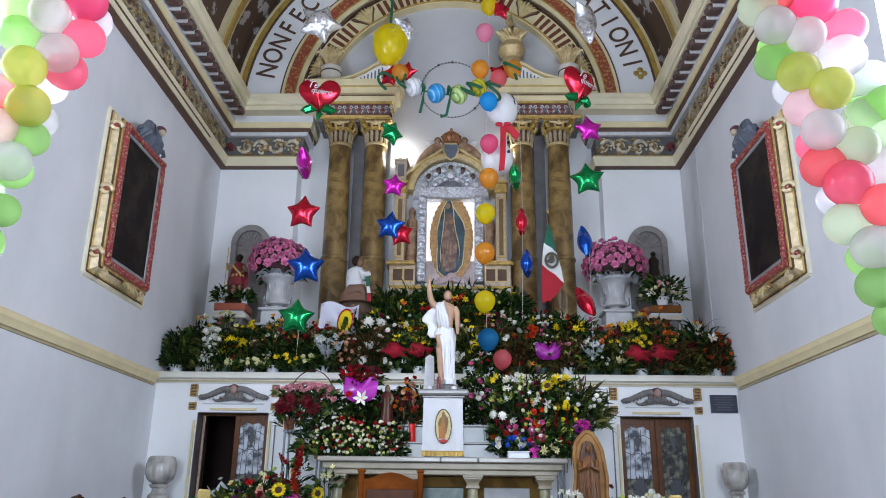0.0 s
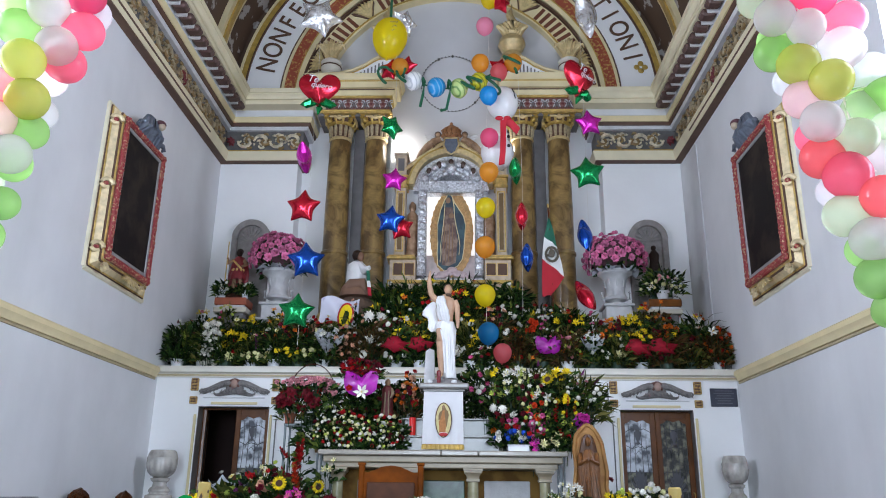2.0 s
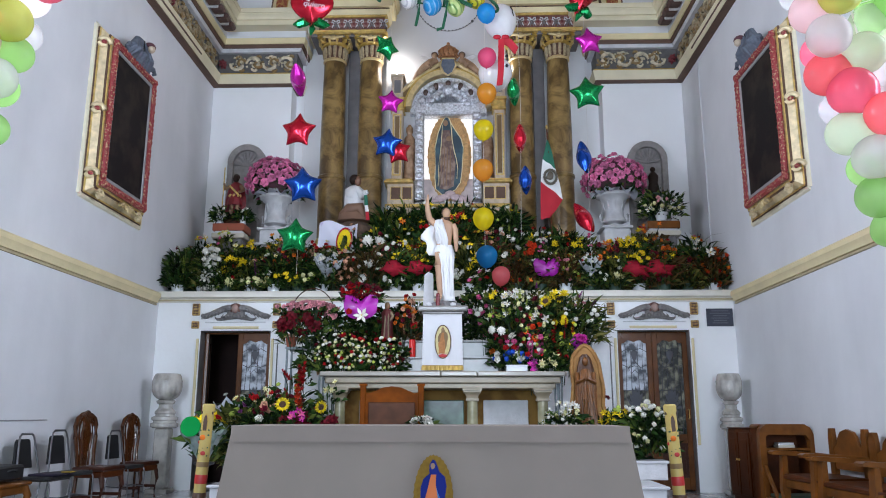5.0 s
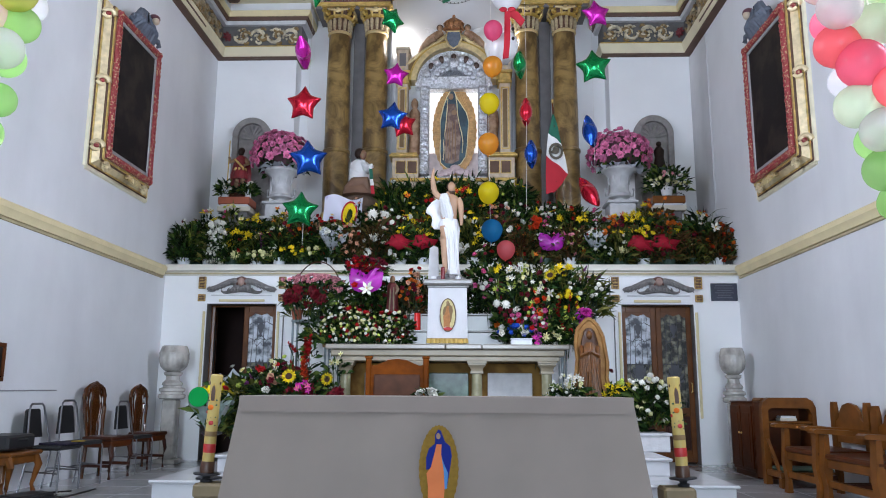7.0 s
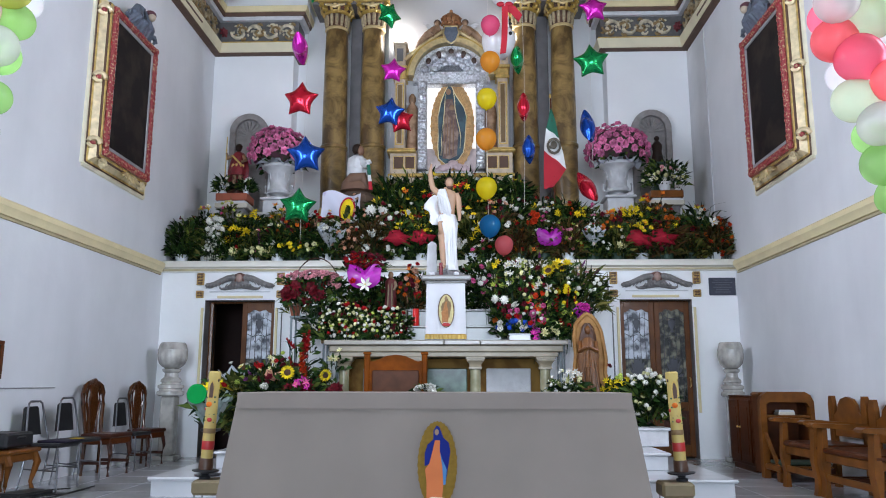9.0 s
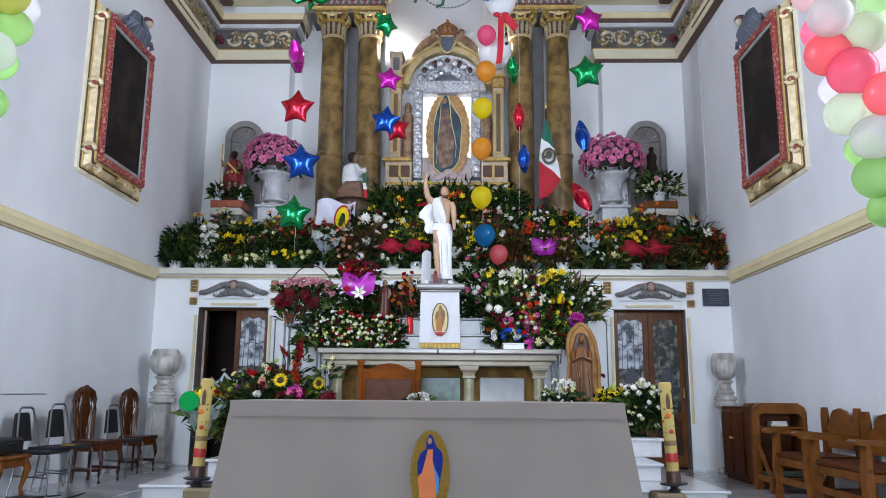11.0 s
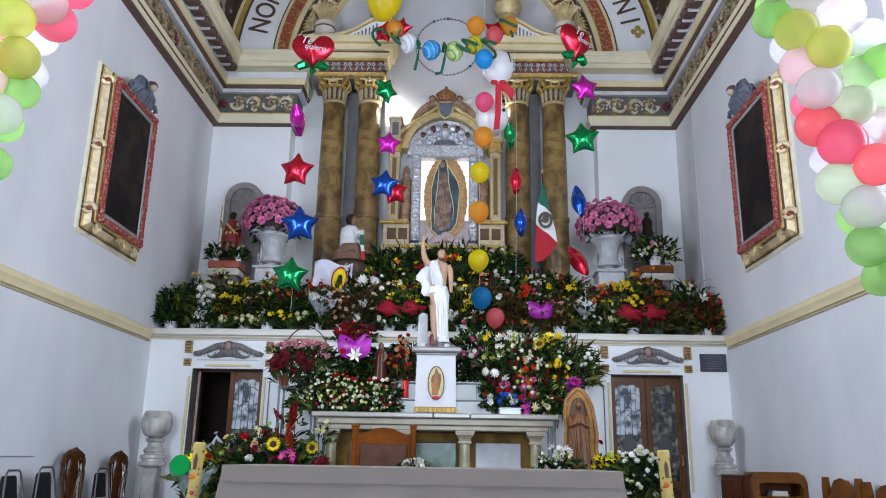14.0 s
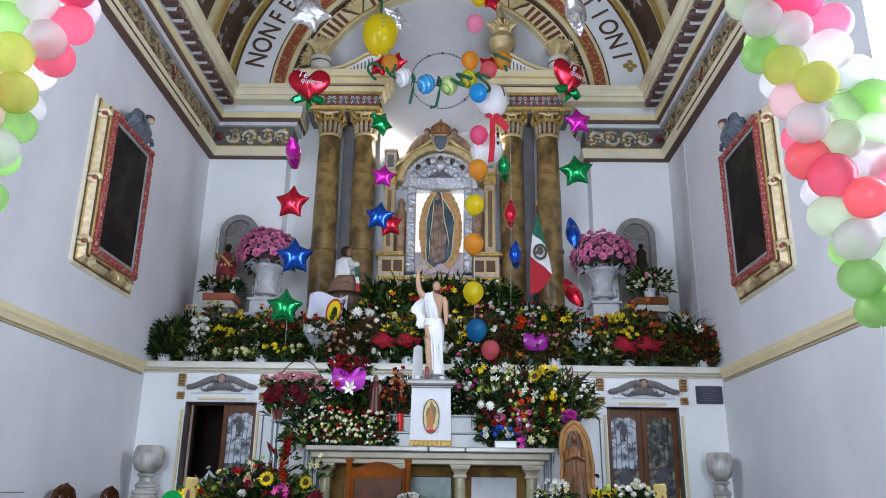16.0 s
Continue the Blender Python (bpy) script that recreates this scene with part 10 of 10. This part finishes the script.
# long latex string
for x, z, d, c in ((.595, 7.95, .27, "bubblegum"), (.67, 8.43, .27, "yellow"), (.65, 6.05, .27, "hotpink"), (.64, 5.50, .28, "orange"), (.59, 4.95, .28, "yellow"),
                   (.577, 4.36, .29, "orange"), (.574, 3.66, .29, "yellow"), (.617, 3.13, .29, "blue"), (.804, 2.86, .25, "coral")):
    latex(x, YB, z, d, c, (4, 3))
foil_star(.84, YB, 8.36, "red", 30, 0, .7)
# swag across the middle
for x, z, d, c in ((-.48, 7.0, .28, "white_swirl"), (-.14, 6.89, .28, "blue_swirl"), (.198, 6.87, .28, "lime_swirl"), (.50, 6.98, .27, "yellow_swirl"), (.52, 7.30, .27, "orange"),
                   (.64, 6.69, .27, "sky"), (-.70, 7.24, .26, "orange"), (.80, 7.14, .26, "coral"), (1.02, 7.30, .27, "orange")):
    latex(x, YB - (.1 if c == "sky" and x > .5 else 0), z, d, c, (0, 12 if x < 0 else -8))
for x, z in ((-.86, 7.24), (-.62, 7.30), (.82, 7.26)):
    foil_star(x, YB + .1, z, "red", 20 * x, 15, .72)
latex(.86, YB + .30, 6.78, .50, "snow", (0, -10), "large white latex balloon with a black mark")
latex(.78, YB + .36, 5.97, .50, "snow", (0, 8), "large white latex balloon with two black dots")
for x, z, dy in ((.944, 6.16, .155), (.944, 5.99, .20)):
    solid("black_dot", Shape().ball((0, 0, 0), (.024, .012, .03), 10, 6), M_BLACK, "round black paper dot on the white balloon", "dot", at(x, YB + .36 - dy, z), "black dots")
solid("black_mark", Shape().tube([(-.01, .02, .09), (.012, .01, .05), (.018, .01, 0), (.035, .03, -.05)], .009, 6), M_BLACK, "curved black drawn mark on the white balloon", "drawing", at(1.02, YB + .10, 6.81))
# red ribbon bow hanging from the white balloon
rb = thing("ribbon", "red satin ribbon hanging in two tails", "ribbon", at(.86, YB + .02, 6.34))
for pts, w in (([(0, 0, 0), (-.005, 0, -.25), (-.012, 0, -.5), (-.035, 0, -.72)], .042), ([(0, 0, 0), (.12, .02, -.05), (.22, .02, -.18)], .055)):
    s = Shape()
    v, f = [], []
    for i, (a, b, c) in enumerate(pts):
        dx, dz = (w, 0) if w == .042 else (w * .5, w * .8)
        v += [(a - dx, b + .02 * math.sin(i * 2), c - dz), (a + dx, b - .02, c + dz), (a - dx, b + .028, c - dz), (a + dx, b - .012, c + dz)]
    for i in range(len(pts) - 1):
        k = i * 4
        f += [(k, k + 1, k + 5, k + 4), (k + 2, k + 6, k + 7, k + 3), (k, k + 4, k + 6, k + 2), (k + 1, k + 3, k + 7, k + 5)]
    part("tail", s.add(v, f), M_FLAGR, rb)
s = Shape()
for a in (-1, 1):
    s.ball((a * .06, 0, .03), (.06, .035, .035), 10, 7)
part("bow", s, M_FLAGR, rb)
# green tinsel curls
for k, (x, z, ln) in enumerate(((-.95, 7.12, .35), (-.66, 7.1, .3), (-.34, 6.9, .42), (.05, 6.86, .42), (.32, 6.92, .35), (.42, 7.0, .3), (.98, 7.3, .38), (.72, 6.95, .3))):
    pts = []
    if k in (2, 3):
        pts = [(-.02, .16, .04), (0, .02, .08), (.03, -.02, 0), (.01, -.02, -ln * .5), (-.03, -.02, -ln)]
        if k == 3:
            pts += [(-.12, -.02, -ln - .03)]
    else:
        for i in range(14):
            a = i * .5 + k
            pts.append(((.09 if k < 2 else .13) * math.cos(a) * (1 - i / 40), .07 * math.sin(a * .7), ln * .35 * math.sin(a * .8) - i * .012))
    if k < 2:
        pts = [((.17, .12, .03), (0, .14, -.015))[k]] + pts
    solid("tinsel_curl", Shape().tube(pts, .022, 7), M_GREENRIB, "dark green tinsel curl among the balloons", "ribbon", at(x, YB - .12, z), "tinsel curls")
s = Shape().tube([(-.78, YB, 7.15), (-.5, YB + .05, 7.0), (-.15, YB + .05, 6.9), (.2, YB + .05, 6.87), (.5, YB + .05, 7.02), (.85, YB, 7.2)], .012, 6)
solid("swag_cord", s, M_GREENRIB, "green cord carrying the swag of balloons", "cord")
s = Shape().tube([(-.87, YB, 7.95), (-.86, YB, 8.6), (-.86, YB, 11.9)], .022, 6)
solid("swag_cord", s, M_GREENRIB, "green tinsel cord hanging from the vault", "cord")
# strings
for x, z0, z1 in ((-1.98, 2.9, 11.5), (2.03, 2.95, 11.4), (-.76, 4.4, 7.5), (1.09, 3.4, 7.3)):
    s = Shape().tube([(x, YB + .03, z0), (x + .03, YB + .03, (z0 + z1) / 2), (x, YB + .03, z1)], .0018, 4)
    solid("balloon_string", s, M_STRING, "thin pale string carrying a chain of balloons", "string", None, "balloon strings")
s = Shape().tube([(.60, YB + .04, 2.9), (.58, YB + .04, 5.0), (.66, YB + .04, 8.0), (.66, YB + .04, 11.9)], .0025, 4)
solid("balloon_string", s, M_STRING, "thin pale string carrying a chain of balloons", "string", None, "balloon strings")


# ---- balloon garlands at the sanctuary entrance ----
def garland(sx, rows, spine):
    """Balloons tied by their necks to a cord that hangs along spine."""
    ties = Shape()
    for color, x, y, z, d in rows:
        near = min((tuple(Vector(a).lerp(Vector(b), q / 8)) for a, b in zip(spine, spine[1:]) for q in range(9)), key=lambda p: (p[0] - x) ** 2 + (p[2] - z) ** 2)
        p = Vector((x, y, z))
        away = p - Vector(near)
        if away.length < .05:
            away = Vector((.1, -.3, .1))
        turn = away.to_track_quat("Z", "Y").to_matrix().to_4x4()
        if color not in BALLOON:
            BALLOON[color] = latex_mesh().mesh("balloon", LATEX[color], 60)
        solid("balloon", BALLOON[color], None, "glossy %s balloon tied into a hanging garland" % LATEX_NAME.get(color, color), "balloon",
              Matrix.Translation(p) @ turn @ Matrix.Diagonal((d * .5, d * .5, d * .5, 1)), "balloon garland")
        ties.tube([tuple(Vector(near).lerp(p, q / 6)) for q in range(7)], .003, 4)
    solid("garland_cord", ties.tube(spine, .006, 5), M_STRING, "thin cord carrying the balloon garland from the vault", "cord")


WEST_UPPER = [("green", -2.89, 4.50, 4.32, 0.28), ("pearl", -2.57, 4.42, 4.19, 0.28), ("hotpink", -2.37, 4.50, 4.35, 0.28), ("white", -2.39, 4.67, 4.30, 0.25), ("pink", -2.38, 4.58, 4.10, 0.27),
        ("green", -2.81, 4.50, 4.08, 0.27), ("pearl", -2.46, 4.42, 3.88, 0.27), ("lime", -2.61, 4.33, 3.72, 0.28), ("pink", -2.47, 4.58, 3.84, 0.27), ("pearl", -2.63, 4.67, 3.78, 0.26),
        ("lime", -2.59, 4.42, 3.48, 0.28), ("white", -2.63, 4.67, 3.50, 0.21), ("rose", -2.76, 4.42, 3.33, 0.24), ("green", -2.63, 4.58, 3.32, 0.24)]
WEST_LOWER = [("mint", -2.82, 4.67, 3.41, 0.26), ("pearl", -2.63, 4.42, 3.08, 0.26), ("green", -2.70, 4.58, 3.08, 0.24), ("green", -2.67, 4.50, 2.77, 0.22), ("rose", -2.95, 4.58, 3.68, 0.26),
        ("pink", -2.96, 4.67, 3.65, 0.26), ("pearl", -3.11, 4.50, 4.09, 0.28), ("green", -3.13, 4.58, 3.87, 0.28), ("lime", -3.00, 4.50, 3.47, 0.27), ("green", -3.01, 4.58, 3.20, 0.27),
        ("mint", -2.88, 4.58, 2.95, 0.25), ("green", -2.84, 4.50, 2.72, 0.25), ("green", -2.79, 4.58, 2.58, 0.23), ("green", -2.74, 4.50, 4.56, 0.28), ("pink", -2.60, 4.58, 4.70, 0.29),
        ("pearl", -2.96, 4.50, 4.64, 0.28)]
EAST_UPPER = [("mint", 2.29, 4.50, 4.26, 0.25), ("coral", 2.47, 4.50, 4.40, 0.27), ("pearl", 2.36, 4.42, 4.07, 0.26), ("hotpink", 2.69, 4.50, 4.29, 0.29), ("pearl", 2.56, 4.42, 3.99, 0.25),
        ("pink", 2.92, 4.58, 4.15, 0.27), ("green", 2.46, 4.67, 4.05, 0.25), ("green", 2.39, 4.58, 3.89, 0.25), ("lime", 2.47, 4.42, 3.71, 0.27), ("white", 2.75, 4.67, 4.00, 0.23),
        ("pearl", 2.82, 4.50, 3.88, 0.29), ("lime", 2.62, 4.33, 3.54, 0.27), ("white", 3.01, 4.58, 3.74, 0.28), ("white", 2.52, 4.67, 3.73, 0.23), ("rose", 2.51, 4.50, 3.50, 0.26),
        ("green", 3.04, 4.67, 3.60, 0.30), ("green", 3.05, 4.50, 3.52, 0.26), ("mint", 2.92, 4.58, 3.46, 0.26), ("pearl", 2.52, 4.33, 3.25, 0.26)]
EAST_LOWER = [("mint", 2.77, 4.42, 3.18, 0.26), ("pink", 2.62, 4.67, 3.31, 0.23), ("coral", 2.57, 4.50, 3.08, 0.27), ("pink", 2.67, 4.42, 2.93, 0.29), ("white", 3.01, 4.58, 3.12, 0.30),
        ("mint", 3.03, 4.50, 3.28, 0.25), ("white", 2.69, 4.67, 2.92, 0.21), ("coral", 2.81, 4.33, 2.75, 0.26), ("mint", 2.66, 4.50, 2.69, 0.27), ("pearl", 2.76, 4.42, 2.51, 0.27),
        ("green", 2.83, 4.67, 2.52, 0.23), ("green", 2.79, 4.50, 2.29, 0.26), ("white", 3.24, 4.50, 3.69, 0.28), ("pearl", 3.24, 4.58, 3.40, 0.27), ("pink", 3.17, 4.58, 3.03, 0.28),
        ("white", 3.09, 4.58, 2.68, 0.26), ("mint", 3.00, 4.50, 2.43, 0.25), ("green", 3.02, 4.58, 2.19, 0.25), ("green", 2.90, 4.58, 2.12, 0.24), ("pearl", 2.32, 4.50, 4.59, 0.28),
        ("pink", 2.72, 4.58, 4.68, 0.28)]
garland(-1, WEST_UPPER + WEST_LOWER, [(-2.0, 4.5, 11.58), (-2.55, 4.5, 4.5), (-2.68, 4.52, 4.0), (-2.76, 4.52, 3.5), (-2.80, 4.52, 3.0), (-2.80, 4.54, 2.6), (-2.79, 4.56, 2.35)])
garland(1, EAST_UPPER + EAST_LOWER, [(2.0, 4.5, 11.58), (2.50, 4.5, 4.4), (2.66, 4.52, 3.9), (2.78, 4.52, 3.5), (2.84, 4.52, 3.0), (2.86, 4.52, 2.6), (2.89, 4.54, 2.2), (2.90, 4.56, 1.95)])

# ---- floor slabs ----
slabs = {}
for i in range(14):
    for j in range(16):
        w, d = 0.6, 0.6
        x, y = -4.2 + i * w, 3.2 + j * d
        if y + d > 11.2:
            continue
        if "slab" not in slabs:
            slabs["slab"] = Shape().box(0.003, 0.003, -0.02, w - 0.003, d - 0.003, 0, 0.004).mesh("slab", mat("stone_slab", (0.52, 0.525, 0.54), 0.10, second=(0.41, 0.415, 0.43), scale=3.0, mix_at=(0.35, 0.75), rand=0.06))
        ob = part("slab", slabs["slab"], None, floor)
        put(ob, at(x, y, 0))
